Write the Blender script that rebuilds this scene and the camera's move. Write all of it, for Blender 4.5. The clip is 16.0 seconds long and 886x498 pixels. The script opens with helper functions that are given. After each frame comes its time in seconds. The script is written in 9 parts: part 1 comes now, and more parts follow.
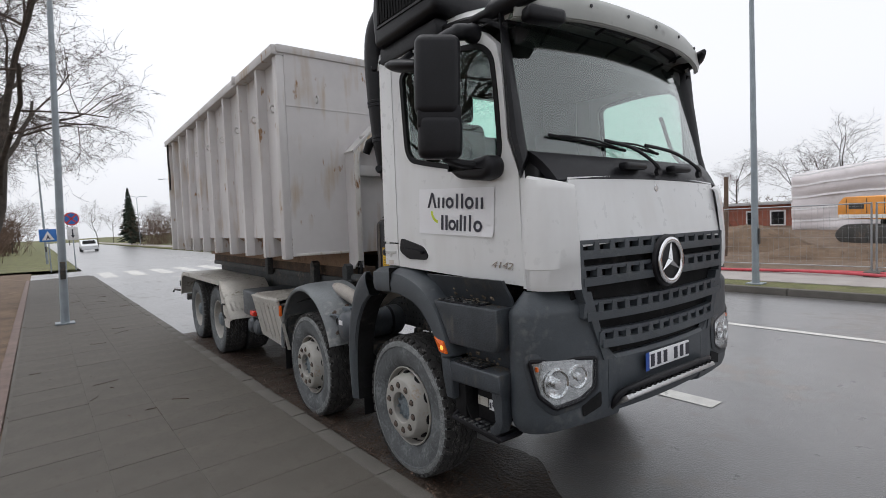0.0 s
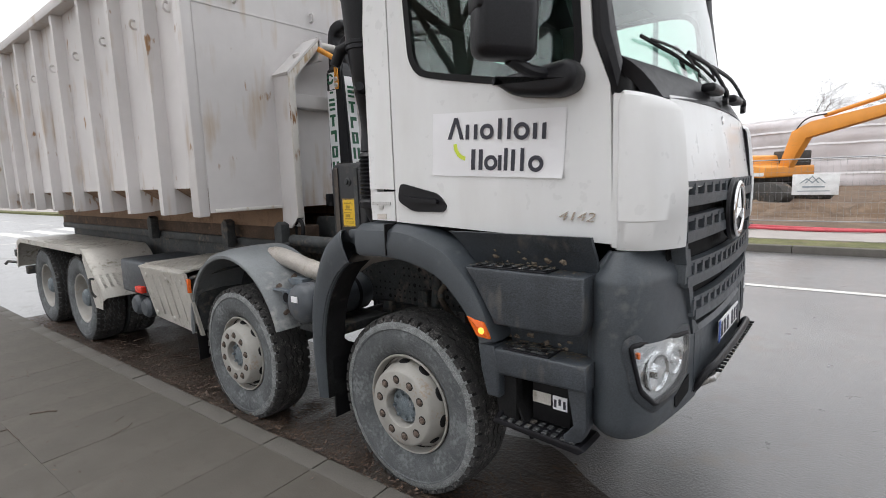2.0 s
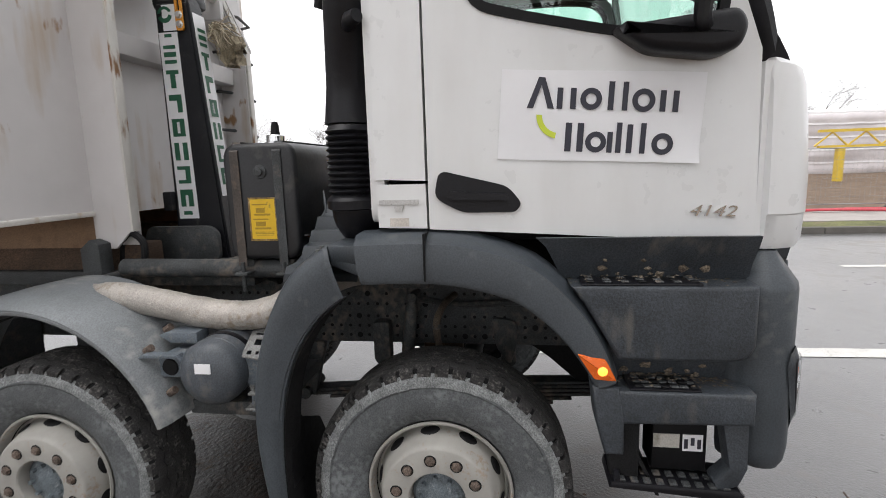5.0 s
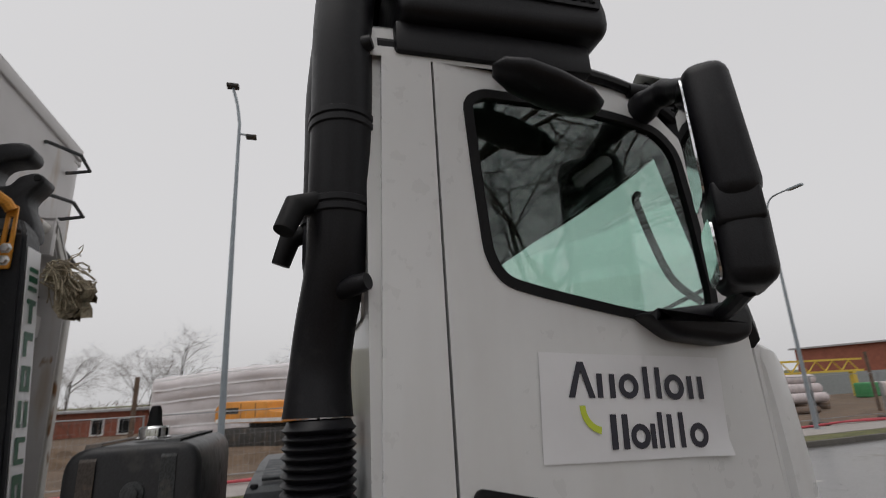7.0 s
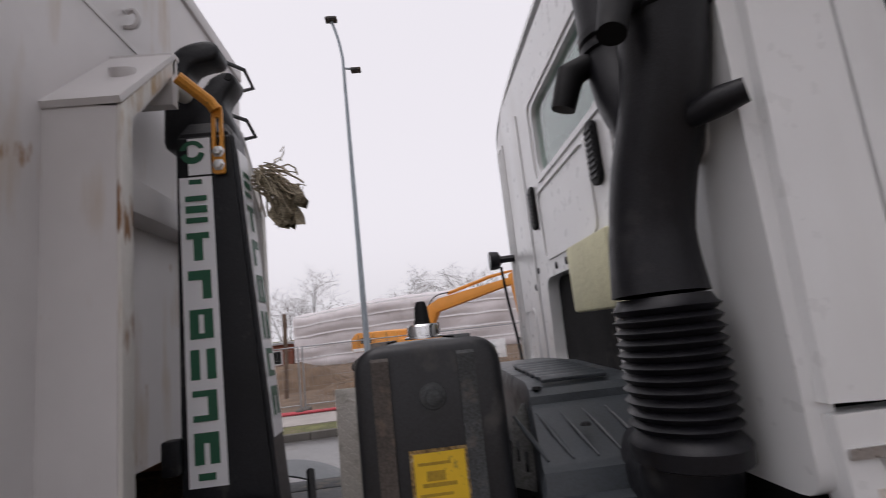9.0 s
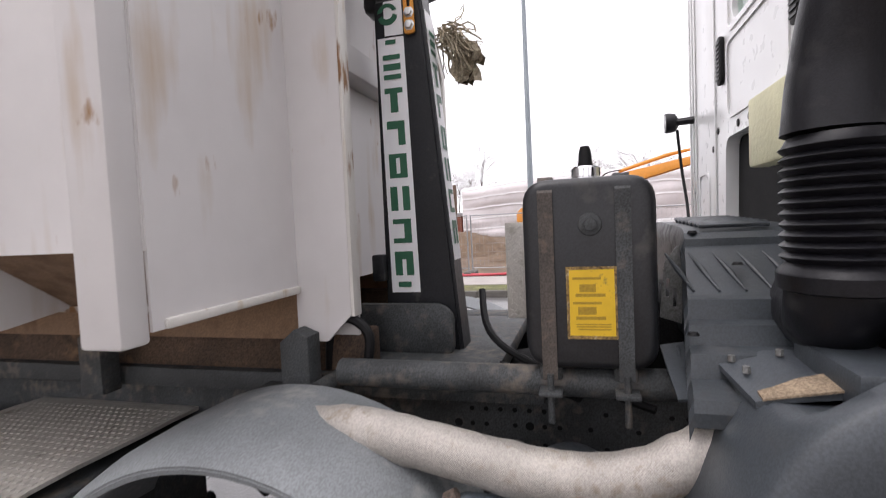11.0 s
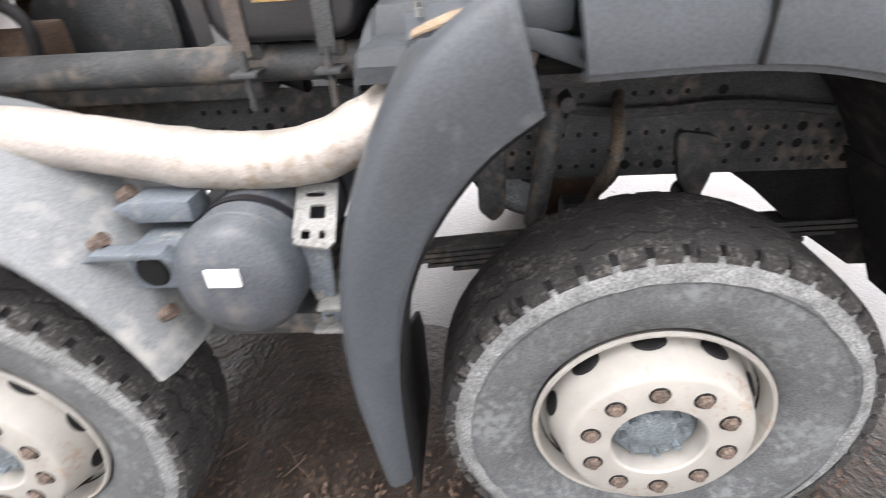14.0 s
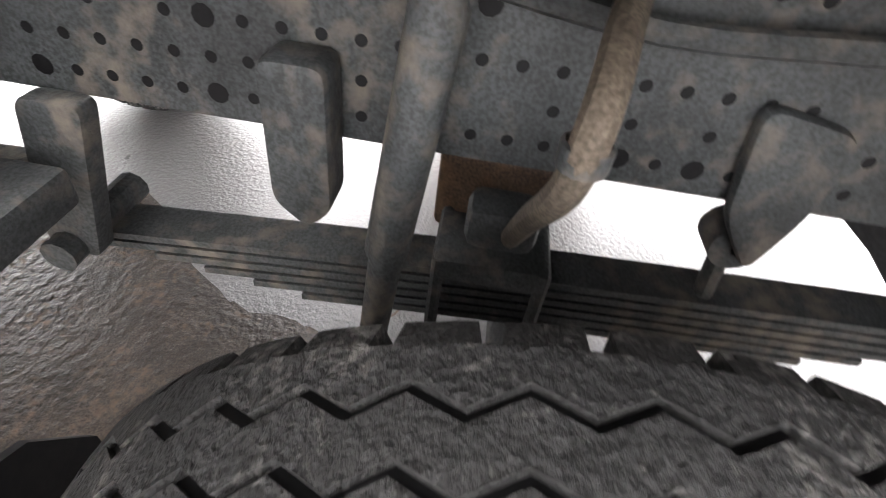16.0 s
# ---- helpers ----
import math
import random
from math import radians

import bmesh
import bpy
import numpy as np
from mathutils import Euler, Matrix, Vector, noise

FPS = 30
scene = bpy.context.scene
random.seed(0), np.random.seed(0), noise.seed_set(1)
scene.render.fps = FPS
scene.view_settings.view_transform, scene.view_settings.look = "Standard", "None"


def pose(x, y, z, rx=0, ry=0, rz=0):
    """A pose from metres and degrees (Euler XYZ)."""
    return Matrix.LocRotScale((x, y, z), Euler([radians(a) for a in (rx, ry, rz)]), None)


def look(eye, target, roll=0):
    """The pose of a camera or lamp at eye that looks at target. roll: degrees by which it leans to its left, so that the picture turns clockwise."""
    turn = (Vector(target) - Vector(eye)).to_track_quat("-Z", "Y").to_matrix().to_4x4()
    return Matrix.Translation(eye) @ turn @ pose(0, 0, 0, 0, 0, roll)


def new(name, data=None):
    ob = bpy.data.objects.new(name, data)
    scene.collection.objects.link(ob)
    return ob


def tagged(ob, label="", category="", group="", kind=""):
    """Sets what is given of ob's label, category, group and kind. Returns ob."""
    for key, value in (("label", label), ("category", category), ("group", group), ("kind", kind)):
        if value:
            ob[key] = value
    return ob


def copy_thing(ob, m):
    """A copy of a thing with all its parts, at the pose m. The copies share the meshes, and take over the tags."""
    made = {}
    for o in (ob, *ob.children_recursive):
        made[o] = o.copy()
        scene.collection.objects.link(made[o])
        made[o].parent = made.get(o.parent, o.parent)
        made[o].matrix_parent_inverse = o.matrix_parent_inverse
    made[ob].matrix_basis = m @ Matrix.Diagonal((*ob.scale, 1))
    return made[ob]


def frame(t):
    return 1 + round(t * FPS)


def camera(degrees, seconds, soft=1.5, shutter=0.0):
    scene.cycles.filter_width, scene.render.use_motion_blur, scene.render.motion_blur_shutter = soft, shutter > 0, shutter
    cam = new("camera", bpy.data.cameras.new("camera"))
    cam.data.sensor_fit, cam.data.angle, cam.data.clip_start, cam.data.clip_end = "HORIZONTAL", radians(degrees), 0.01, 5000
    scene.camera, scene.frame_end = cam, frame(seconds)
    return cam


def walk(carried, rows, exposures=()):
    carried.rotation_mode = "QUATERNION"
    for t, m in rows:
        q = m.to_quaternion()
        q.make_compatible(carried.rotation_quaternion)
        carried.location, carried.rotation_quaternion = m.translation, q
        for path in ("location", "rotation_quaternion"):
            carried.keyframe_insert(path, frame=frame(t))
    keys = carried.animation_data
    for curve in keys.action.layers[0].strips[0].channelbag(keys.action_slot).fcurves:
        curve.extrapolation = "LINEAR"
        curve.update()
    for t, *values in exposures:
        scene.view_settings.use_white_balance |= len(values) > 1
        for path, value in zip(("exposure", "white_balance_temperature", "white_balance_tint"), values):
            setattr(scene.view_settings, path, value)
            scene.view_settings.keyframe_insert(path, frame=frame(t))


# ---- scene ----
# ---- camera and its walk ----
# The truck leans a little towards the middle of the road; LEAN carries its upright frame into the level world.
LEAN = Matrix.Translation((-1.2, 0, 0)) @ pose(0, 0, 0, 0, 1.2, 0) @ Matrix.Translation((1.2, 0, 0))
# The road runs a little askew of the truck.
STREET = pose(0, 0, 0, 0, 0, 1.6)
# The plan below is drawn a little small; SIZE brings it to true metres (wheels for 22.5 inch rims, 1.7 m between the front axles).
SIZE = 1.085

cam = camera(82.3, 16.0, soft=0.6, shutter=0.3)
PATH = [
    (0, (-2.931, -2.813, 1.756), (-1.73, -1.217, 1.659), -2.1),
    (0.5, (-2.898, -2.52, 1.766), (-1.631, -0.976, 1.661), -3.9),
    (1, (-2.896, -2.232, 1.727), (-1.544, -0.766, 1.574), -3.2),
    (1.5, (-2.932, -1.927, 1.741), (-1.454, -0.596, 1.529), -3.0),
    (2, (-2.921, -1.653, 1.685), (-1.385, -0.401, 1.413), -1.9),
    (2.5, (-2.909, -1.364, 1.665), (-1.323, -0.195, 1.324), -3.1),
    (3, (-2.951, -1.09, 1.622), (-1.299, -0.041, 1.211), -2.4),
    (3.2, (-2.976, -0.974, 1.62), (-1.284, -0.005, 1.177), -2.5),
    (5.3, (-2.723, -0.049, 1.7), (-0.754, 0.131, 1.399), -2.0),
    (5.5, (-2.704, 0.022, 1.713), (-0.726, 0.127, 1.435), -2.1),
    (6, (-2.571, 0.169, 1.778), (-0.577, 0.054, 1.87), -1.0),
    (6.5, (-2.438, 0.308, 1.855), (-0.488, 0.034, 2.209), -2.4),
    (7, (-2.335, 0.497, 1.88), (-0.492, -0.035, 2.445), -3.4),
    (7.5, (-2.263, 0.697, 1.911), (-0.527, -0.031, 2.586), -5.9),
    (8, (-2.173, 0.817, 1.868), (-0.445, 0.06, 2.531), -6.3),
    (8.5, (-2.005, 0.879, 1.804), (-0.112, 0.357, 2.185), -5.6),
    (9, (-1.875, 0.933, 1.821), (0.093, 0.797, 2.148), -6.3),
    (9.2, (-1.856, 0.945, 1.826), (0.116, 0.956, 2.153), -6.2),
    (11.3, (-2.11, 0.926, 1.679), (-0.218, 1.539, 1.466), -2.5),
    (11.5, (-2.136, 0.927, 1.66), (-0.274, 1.583, 1.338), -2.4),
    (12, (-2.161, 0.944, 1.624), (-0.417, 1.695, 0.997), -2.4),
    (12.5, (-2.163, 0.953, 1.593), (-0.494, 1.714, 0.799), -3.4),
    (13, (-2.139, 0.912, 1.545), (-0.51, 1.63, 0.633), -4.5),
    (13.5, (-2.04, 0.77, 1.488), (-0.363, 1.136, 0.463), -2.6),
    (14, (-1.882, 0.512, 1.483), (-0.179, 0.659, 0.445), -4.0),
    (14.5, (-1.694, 0.325, 1.456), (-0.012, 0.231, 0.378), -7.1),
    (15, (-1.399, 0.27, 1.372), (0.179, 0.103, 0.154), -6.5),
    (15.5, (-1.15, 0.25, 1.254), (0.219, 0.152, -0.201), -0.2),
    (16, (-1.044, 0.264, 1.211), (0.443, 0.322, -0.126), 8.2),
]
EXPOSURES = [(0, -0.17, 6350, 11), (1.5, 0.18, 6425, 10), (3.2, 0.77, 6505, 10), (5.5, 0.2, 6571, 11), (6.2, -0.25, 6591, 11), (7, -0.75, 6650, 11), (8, -0.65, 6633, 13), (8.5, -0.33, 6566, 16), (9, -0.4, 6500, 18), (11.5, 0.95, 6571, 16), (12, 1.28, 6585, 15), (12.5, 1.5, 6600, 15), (13.5, 1.92, 6642, 14), (14, 1.98, 6664, 14), (14.5, 2.25, 6685, 13), (15, 2.55, 6707, 13), (15.5, 3.12, 6728, 12), (16, 3.47, 6750, 12)]
GROW = Matrix.Scale(SIZE, 4)


def stand(eye, target, roll):
    m = LEAN @ look(eye, target, roll)
    m.translation = m.translation * SIZE
    return m


walk(cam, [(t, stand(eye, target, roll)) for t, eye, target, roll in PATH], EXPOSURES)

# ---- world and sun: a bright overcast winter day ----
world = bpy.data.worlds.new("overcast_sky")
scene.world = world
world.use_nodes = True
wn, wl = world.node_tree.nodes, world.node_tree.links
wn.clear()
sky = wn.new("ShaderNodeTexSky")
sky.sky_type, sky.sun_disc = "NISHITA", False
sky.sun_elevation, sky.sun_rotation = radians(71), radians(323)
sky.air_density, sky.dust_density = 1.0, 6.0
grey = wn.new("ShaderNodeHueSaturation")
grey.inputs["Saturation"].default_value = 0.12
sky_bg = wn.new("ShaderNodeBackground")
sky_bg.inputs["Strength"].default_value = 0.06
cloud_bg = wn.new("ShaderNodeBackground")
cloud_bg.inputs["Color"].default_value = (0.952, 0.962, 0.99, 1)
cloud_bg.inputs["Strength"].default_value = 0.95
add = wn.new("ShaderNodeAddShader")
wout = wn.new("ShaderNodeOutputWorld")
wl.new(sky.outputs[0], grey.inputs["Color"])
wl.new(grey.outputs[0], sky_bg.inputs["Color"])
wl.new(sky_bg.outputs[0], add.inputs[0])
wl.new(cloud_bg.outputs[0], add.inputs[1])
wl.new(add.outputs[0], wout.inputs["Surface"])

sun_data = bpy.data.lights.new("sun", "SUN")
sun_data.energy, sun_data.angle, sun_data.color = 0.3, radians(50), (1.0, 0.97, 0.93)
sun = new("sun", sun_data)
sun.matrix_world = look((-6, 8, 30), (0, 0, 0))


# ---- materials ----
def material(name, color, rough=0.5, metal=0.0, vary=0.12, scale=6.0, dirt=None, dirt_amount=0.0, dirt_scale=2.5,
             bump=0.0, bump_scale=60.0, spec=0.5, coat=0.0, trans=0.0, random_tint=0.0, streak=1.0, soft_edge=0.16, chips=None):
    """A surface with fine grain, broad variation and patches of dirt or wear."""
    m = bpy.data.materials.new(name)
    m.use_nodes = True
    n, l = m.node_tree.nodes, m.node_tree.links
    b = n["Principled BSDF"]
    b.inputs["Metallic"].default_value = metal
    b.inputs["Specular IOR Level"].default_value = spec
    b.inputs["Coat Weight"].default_value = coat
    b.inputs["Coat Roughness"].default_value = 0.08
    b.inputs["Transmission Weight"].default_value = trans
    tc = n.new("ShaderNodeTexCoord")

    def noise_node(s, detail, run=1.0):
        t = n.new("ShaderNodeTexNoise")
        t.inputs["Scale"].default_value, t.inputs["Detail"].default_value = s, detail
        if run != 1.0:
            mp = n.new("ShaderNodeMapping")
            mp.inputs["Scale"].default_value = (1, 1, 1 / run)
            l.new(tc.outputs["Object"], mp.inputs["Vector"])
            l.new(mp.outputs[0], t.inputs["Vector"])
        else:
            l.new(tc.outputs["Object"], t.inputs["Vector"])
        return t

    def mix(kind, fac, a, c):
        x = n.new("ShaderNodeMix")
        x.data_type, x.blend_type = "RGBA", kind
        for sock, v in ((x.inputs[0], fac), (x.inputs[6], a), (x.inputs[7], c)):
            if isinstance(v, (int, float)):
                sock.default_value = v
            elif isinstance(v, tuple):
                sock.default_value = (*v[:3], 1)
            else:
                l.new(v, sock)
        return x.outputs[2]

    def ramp(src, lo, hi):
        r = n.new("ShaderNodeMapRange")
        r.inputs[1].default_value, r.inputs[2].default_value = lo, hi
        l.new(src, r.inputs[0])
        return r.outputs[0]

    broad, fine = noise_node(scale, 3), noise_node(scale * 9, 4)
    lo = tuple(c * (1 - vary) for c in color)
    hi = tuple(min(1, c * (1 + vary)) for c in color)
    col = mix("MIX", ramp(broad.outputs[0], 0.3, 0.7), lo, hi)
    col = mix("MULTIPLY", min(1.0, vary * 2), col, mix("MIX", ramp(fine.outputs[0], 0.25, 0.75), (0.72, 0.72, 0.72), (1, 1, 1)))
    if vary >= 0.1:
        speck = noise_node(190, 3)
        col = mix("MULTIPLY", min(1.0, vary * 2.5), col, mix("MIX", ramp(speck.outputs[0], 0.36, 0.62), (0.42, 0.41, 0.40), (1.18, 1.18, 1.18)))
    if random_tint:
        oi = n.new("ShaderNodeObjectInfo")
        rr = n.new("ShaderNodeMapRange")
        rr.inputs[3].default_value, rr.inputs[4].default_value = 1 - random_tint, 1.0
        l.new(oi.outputs["Random"], rr.inputs[0])
        tint = n.new("ShaderNodeCombineColor")
        for i in range(3):
            l.new(rr.outputs[0], tint.inputs[i])
        col = mix("MULTIPLY", 1.0, col, tint.outputs[0])
    rough_out = ramp(fine.outputs[0], 0.2, 0.8)
    rm = n.new("ShaderNodeMapRange")
    rm.inputs[3].default_value, rm.inputs[4].default_value = max(0.02, rough - 0.07), min(1, rough + 0.07)
    l.new(rough_out, rm.inputs[0])
    rough_sock = rm.outputs[0]
    if dirt:
        d1, d2 = noise_node(dirt_scale, 6), noise_node(dirt_scale * 7, 5, streak)
        mm = n.new("ShaderNodeMath")
        mm.operation = "MULTIPLY"
        l.new(d1.outputs[0], mm.inputs[0])
        l.new(d2.outputs[0], mm.inputs[1])
        edge = 0.42 - 0.34 * dirt_amount
        f = ramp(mm.outputs[0], edge, edge + soft_edge)
        col = mix("MIX", f, col, dirt)
        r2 = n.new("ShaderNodeMix")
        l.new(f, r2.inputs[0])
        l.new(rough_sock, r2.inputs[2])
        r2.inputs[3].default_value = 0.85
        rough_sock = r2.outputs[0]
    if chips:
        # small chips with short runs below them: colour, noise scale, run length, share
        c1, c2 = noise_node(chips[1], 6, chips[2]), noise_node(chips[1] * 0.22, 2)
        both = n.new("ShaderNodeMath")
        both.operation = "MULTIPLY"
        l.new(c1.outputs[0], both.inputs[0])
        l.new(c2.outputs[0], both.inputs[1])
        col = mix("MIX", ramp(both.outputs[0], 0.42 - 0.2 * chips[3], 0.47 - 0.2 * chips[3]), col, chips[0])
    l.new(col, b.inputs["Base Color"])
    l.new(rough_sock, b.inputs["Roughness"])
    if bump:
        bn = noise_node(bump_scale, 5)
        bp = n.new("ShaderNodeBump")
        bp.inputs["Strength"].default_value, bp.inputs["Distance"].default_value = min(1, bump), 0.01
        l.new(bn.outputs[0], bp.inputs["Height"])
        l.new(bp.outputs[0], b.inputs["Normal"])
    return m


def glass(name, tint, gloss=1.0):
    """Thin pane: clear tinted sheet whose gloss grows towards grazing angles."""
    m = bpy.data.materials.new(name)
    m.use_nodes = True
    n, l = m.node_tree.nodes, m.node_tree.links
    n.clear()
    out, mixer = n.new("ShaderNodeOutputMaterial"), n.new("ShaderNodeMixShader")
    tr, gl, lw = n.new("ShaderNodeBsdfTransparent"), n.new("ShaderNodeBsdfGlossy"), n.new("ShaderNodeLayerWeight")
    po, ma = n.new("ShaderNodeMath"), n.new("ShaderNodeMath")
    tr.inputs[0].default_value = (*tint, 1)
    gl.inputs["Roughness"].default_value = 0.015
    lw.inputs["Blend"].default_value = 0.5
    po.operation, ma.operation = "POWER", "MULTIPLY_ADD"
    po.inputs[1].default_value = 3.5
    ma.inputs[1].default_value, ma.inputs[2].default_value = 0.75, 0.09 * gloss
    l.new(lw.outputs["Facing"], po.inputs[0])
    l.new(po.outputs[0], ma.inputs[0])
    l.new(ma.outputs[0], mixer.inputs[0])
    l.new(tr.outputs[0], mixer.inputs[1])
    l.new(gl.outputs[0], mixer.inputs[2])
    l.new(mixer.outputs[0], out.inputs[0])
    return m


white_paint = material("white_truck_paint", (0.74, 0.745, 0.745), 0.3, vary=0.03, scale=2, dirt=(0.55, 0.53, 0.50), dirt_amount=0.55, dirt_scale=0.9, coat=0.4, streak=5, soft_edge=0.6)
grey_plastic = material("slate_grey_plastic", (0.060, 0.070, 0.081), 0.45, vary=0.15, scale=3, dirt=(0.13, 0.138, 0.14), dirt_amount=0.34, dirt_scale=3.2, bump=0.08, bump_scale=220)
step_plastic = material("scuffed_step_plastic", (0.046, 0.054, 0.064), 0.5, vary=0.25, scale=6, dirt=(0.115, 0.11, 0.10), dirt_amount=0.36, dirt_scale=3.5, bump=0.25, bump_scale=120, streak=3)
black_plastic = material("black_plastic", (0.009, 0.009, 0.012), 0.42, spec=0.32, vary=0.2, scale=5, dirt=(0.035, 0.035, 0.036), dirt_amount=0.2, bump=0.1, bump_scale=260)
# near-black of rubber, also the painted shade of tread grooves and bored holes
rubber_and_hole_black = material("rubber_and_hole_black", (0.006, 0.006, 0.007), 0.6, spec=0.25, vary=0.1)
tyre_rubber = material("dusty_tyre_rubber", (0.10, 0.107, 0.112), 0.85, vary=0.2, scale=9, dirt=(0.165, 0.176, 0.18), dirt_amount=0.5, dirt_scale=7, bump=0.3, bump_scale=70)
bleached_rubber = material("bleached_rubber", (0.235, 0.247, 0.248), 0.9, vary=0.3, scale=22, dirt=(0.11, 0.116, 0.12), dirt_amount=0.46, dirt_scale=16, bump=0.5, bump_scale=90)
tread_rubber = material("tread_rubber", (0.036, 0.035, 0.035), 0.85, vary=0.3, scale=14, dirt=(0.165, 0.155, 0.145), dirt_amount=0.40, dirt_scale=13, bump=0.9, bump_scale=130)
rim_paint = material("silver_wheel_paint", (0.33, 0.32, 0.295), 0.5, vary=0.09, scale=12, dirt=(0.30, 0.22, 0.16), dirt_amount=0.3, dirt_scale=9, bump=0.1)
hub_grey = material("hub_grey_paint", (0.15, 0.18, 0.20), 0.6, vary=0.25, scale=25, dirt=(0.36, 0.38, 0.38), dirt_amount=0.3, dirt_scale=14)
rust_nut = material("rusty_nut", (0.14, 0.105, 0.085), 0.8, vary=0.35, scale=30)
chassis_paint = material("dirty_chassis_paint", (0.055, 0.060, 0.063), 0.65, vary=0.3, scale=7, dirt=(0.15, 0.128, 0.107), dirt_amount=0.45, dirt_scale=4, bump=0.3, bump_scale=80)
# near-black for underbody parts, and for recesses whose shade is put into it
dark_cavity = material("underbody_and_recess_shade", (0.016, 0.016, 0.017), 0.85, spec=0.2, vary=0.3, scale=7, dirt=(0.05, 0.044, 0.04), dirt_amount=0.3)
guard_grey = material("worn_mudguard_plastic", (0.20, 0.215, 0.225), 0.62, vary=0.15, scale=4, dirt=(0.33, 0.33, 0.32), dirt_amount=0.4, dirt_scale=3, bump=0.15, bump_scale=120)
container_paint = material("grey_container_paint", (0.62, 0.60, 0.595), 0.5, vary=0.08, scale=1.4, dirt=(0.47, 0.38, 0.29), dirt_amount=0.37, dirt_scale=1.7, bump=0.08, bump_scale=14, streak=9, chips=((0.30, 0.17, 0.08), 15.0, 3.0, 0.16))
dark_rust = material("dark_rust", (0.10, 0.062, 0.04), 0.8, vary=0.35, scale=5, dirt=(0.20, 0.12, 0.065), dirt_amount=0.4, dirt_scale=3, bump=0.3)
stained_paint = material("rust_stained_paint", (0.27, 0.165, 0.095), 0.65, vary=0.16, scale=2, dirt=(0.12, 0.065, 0.035), dirt_amount=0.5, dirt_scale=2.6, bump=0.15, soft_edge=0.22)
container_rust = material("rusty_floor_steel", (0.36, 0.24, 0.15), 0.75, vary=0.25, scale=3, dirt=(0.15, 0.085, 0.045), dirt_amount=0.48, dirt_scale=1.6, bump=0.2, streak=2.5)
chipped_edge = material("chipped_post_paint", (0.62, 0.60, 0.565), 0.6, vary=0.08, scale=5, dirt=(0.40, 0.27, 0.14), dirt_amount=0.38, dirt_scale=4, bump=0.2, streak=6, chips=((0.22, 0.11, 0.045), 16.0, 4.0, 0.5))
alu_plate = material("dull_aluminium", (0.55, 0.53, 0.49), 0.5, metal=0.3, vary=0.1, scale=6, dirt=(0.27, 0.25, 0.20), dirt_amount=0.35, dirt_scale=4, bump=0.12)
bright_alu = material("bright_aluminium", (0.62, 0.62, 0.62), 0.32, metal=0.9, vary=0.1, scale=8)
heat_wrap = material("silver_heat_wrap", (0.50, 0.465, 0.425), 0.45, metal=0.4, vary=0.12, scale=8, dirt=(0.34, 0.28, 0.21), dirt_amount=0.36, dirt_scale=5, bump=0.6, bump_scale=35)
wn2, wl2 = heat_wrap.node_tree.nodes, heat_wrap.node_tree.links
weave, coord = wn2.new("ShaderNodeMath"), wn2.new("ShaderNodeTexCoord")
weave.operation = "MULTIPLY"
for turn, sock in ((45, 0), (-45, 1)):
    mp, wv = wn2.new("ShaderNodeMapping"), wn2.new("ShaderNodeTexWave")
    mp.inputs["Rotation"].default_value = (radians(turn), 0, 0)
    wv.bands_direction = "Y"
    wv.inputs["Scale"].default_value = 85
    wl2.new(coord.outputs["Object"], mp.inputs["Vector"])
    wl2.new(mp.outputs[0], wv.inputs["Vector"])
    wl2.new(wv.outputs["Fac"], weave.inputs[sock])
weave_bump = wn2.new("ShaderNodeBump")
weave_bump.inputs["Strength"].default_value, weave_bump.inputs["Distance"].default_value = 0.4, 0.003
wl2.new(weave.outputs[0], weave_bump.inputs["Height"])
crumple = [b for b in wn2 if b.bl_idname == "ShaderNodeBump" and b != weave_bump][0]
wl2.new(crumple.outputs[0], weave_bump.inputs["Normal"])
wl2.new(weave_bump.outputs[0], wn2["Principled BSDF"].inputs["Normal"])
chrome = material("chrome", (0.75, 0.75, 0.76), 0.12, metal=1.0, vary=0.03)
jib_black = material("jib_black_paint", (0.012, 0.013, 0.016), 0.45, spec=0.35, vary=0.2, scale=5, dirt=(0.09, 0.085, 0.08), dirt_amount=0.22, bump=0.1)
orange_paint = material("orange_lever_paint", (0.72, 0.30, 0.03), 0.5, vary=0.1, scale=20, dirt=(0.3, 0.14, 0.04), dirt_amount=0.2, dirt_scale=10)
paper = material("white_paper", (0.82, 0.82, 0.84), 0.45, vary=0.015)
ink = material("black_ink", (0.03, 0.03, 0.045), 0.5, vary=0.02)
lime = material("lime_ink", (0.60, 0.70, 0.06), 0.5, vary=0.02)
green_ink = material("dark_green_ink", (0.02, 0.11, 0.06), 0.5, vary=0.05)
yellow_label = material("yellow_label", (0.74, 0.47, 0.02), 0.5, vary=0.06, scale=18, dirt=(0.12, 0.10, 0.06), dirt_amount=0.18, dirt_scale=12)
yellow_ink = material("label_print", (0.45, 0.28, 0.02), 0.6)
amber = material("amber_lens", (0.82, 0.15, 0.02), 0.25, vary=0.08)
red_lens = material("red_lens", (0.75, 0.05, 0.03), 0.2, vary=0.05)
blue_plate = material("plate_blue", (0.02, 0.09, 0.42), 0.4)
pane_glass = glass("cab_glass", (0.83, 0.96, 0.91), 1.0)
windscreen_glass = glass("windscreen_glass", (0.84, 0.91, 0.88), 1.3)
lamp_glass = glass("lamp_glass", (0.95, 0.97, 0.98), 0.3)
mirror_glass = material("mirror_silver", (0.85, 0.87, 0.88), 0.02, metal=1.0, vary=0.0)
interior = material("cab_interior", (0.03, 0.03, 0.032), 0.8, vary=0.15)


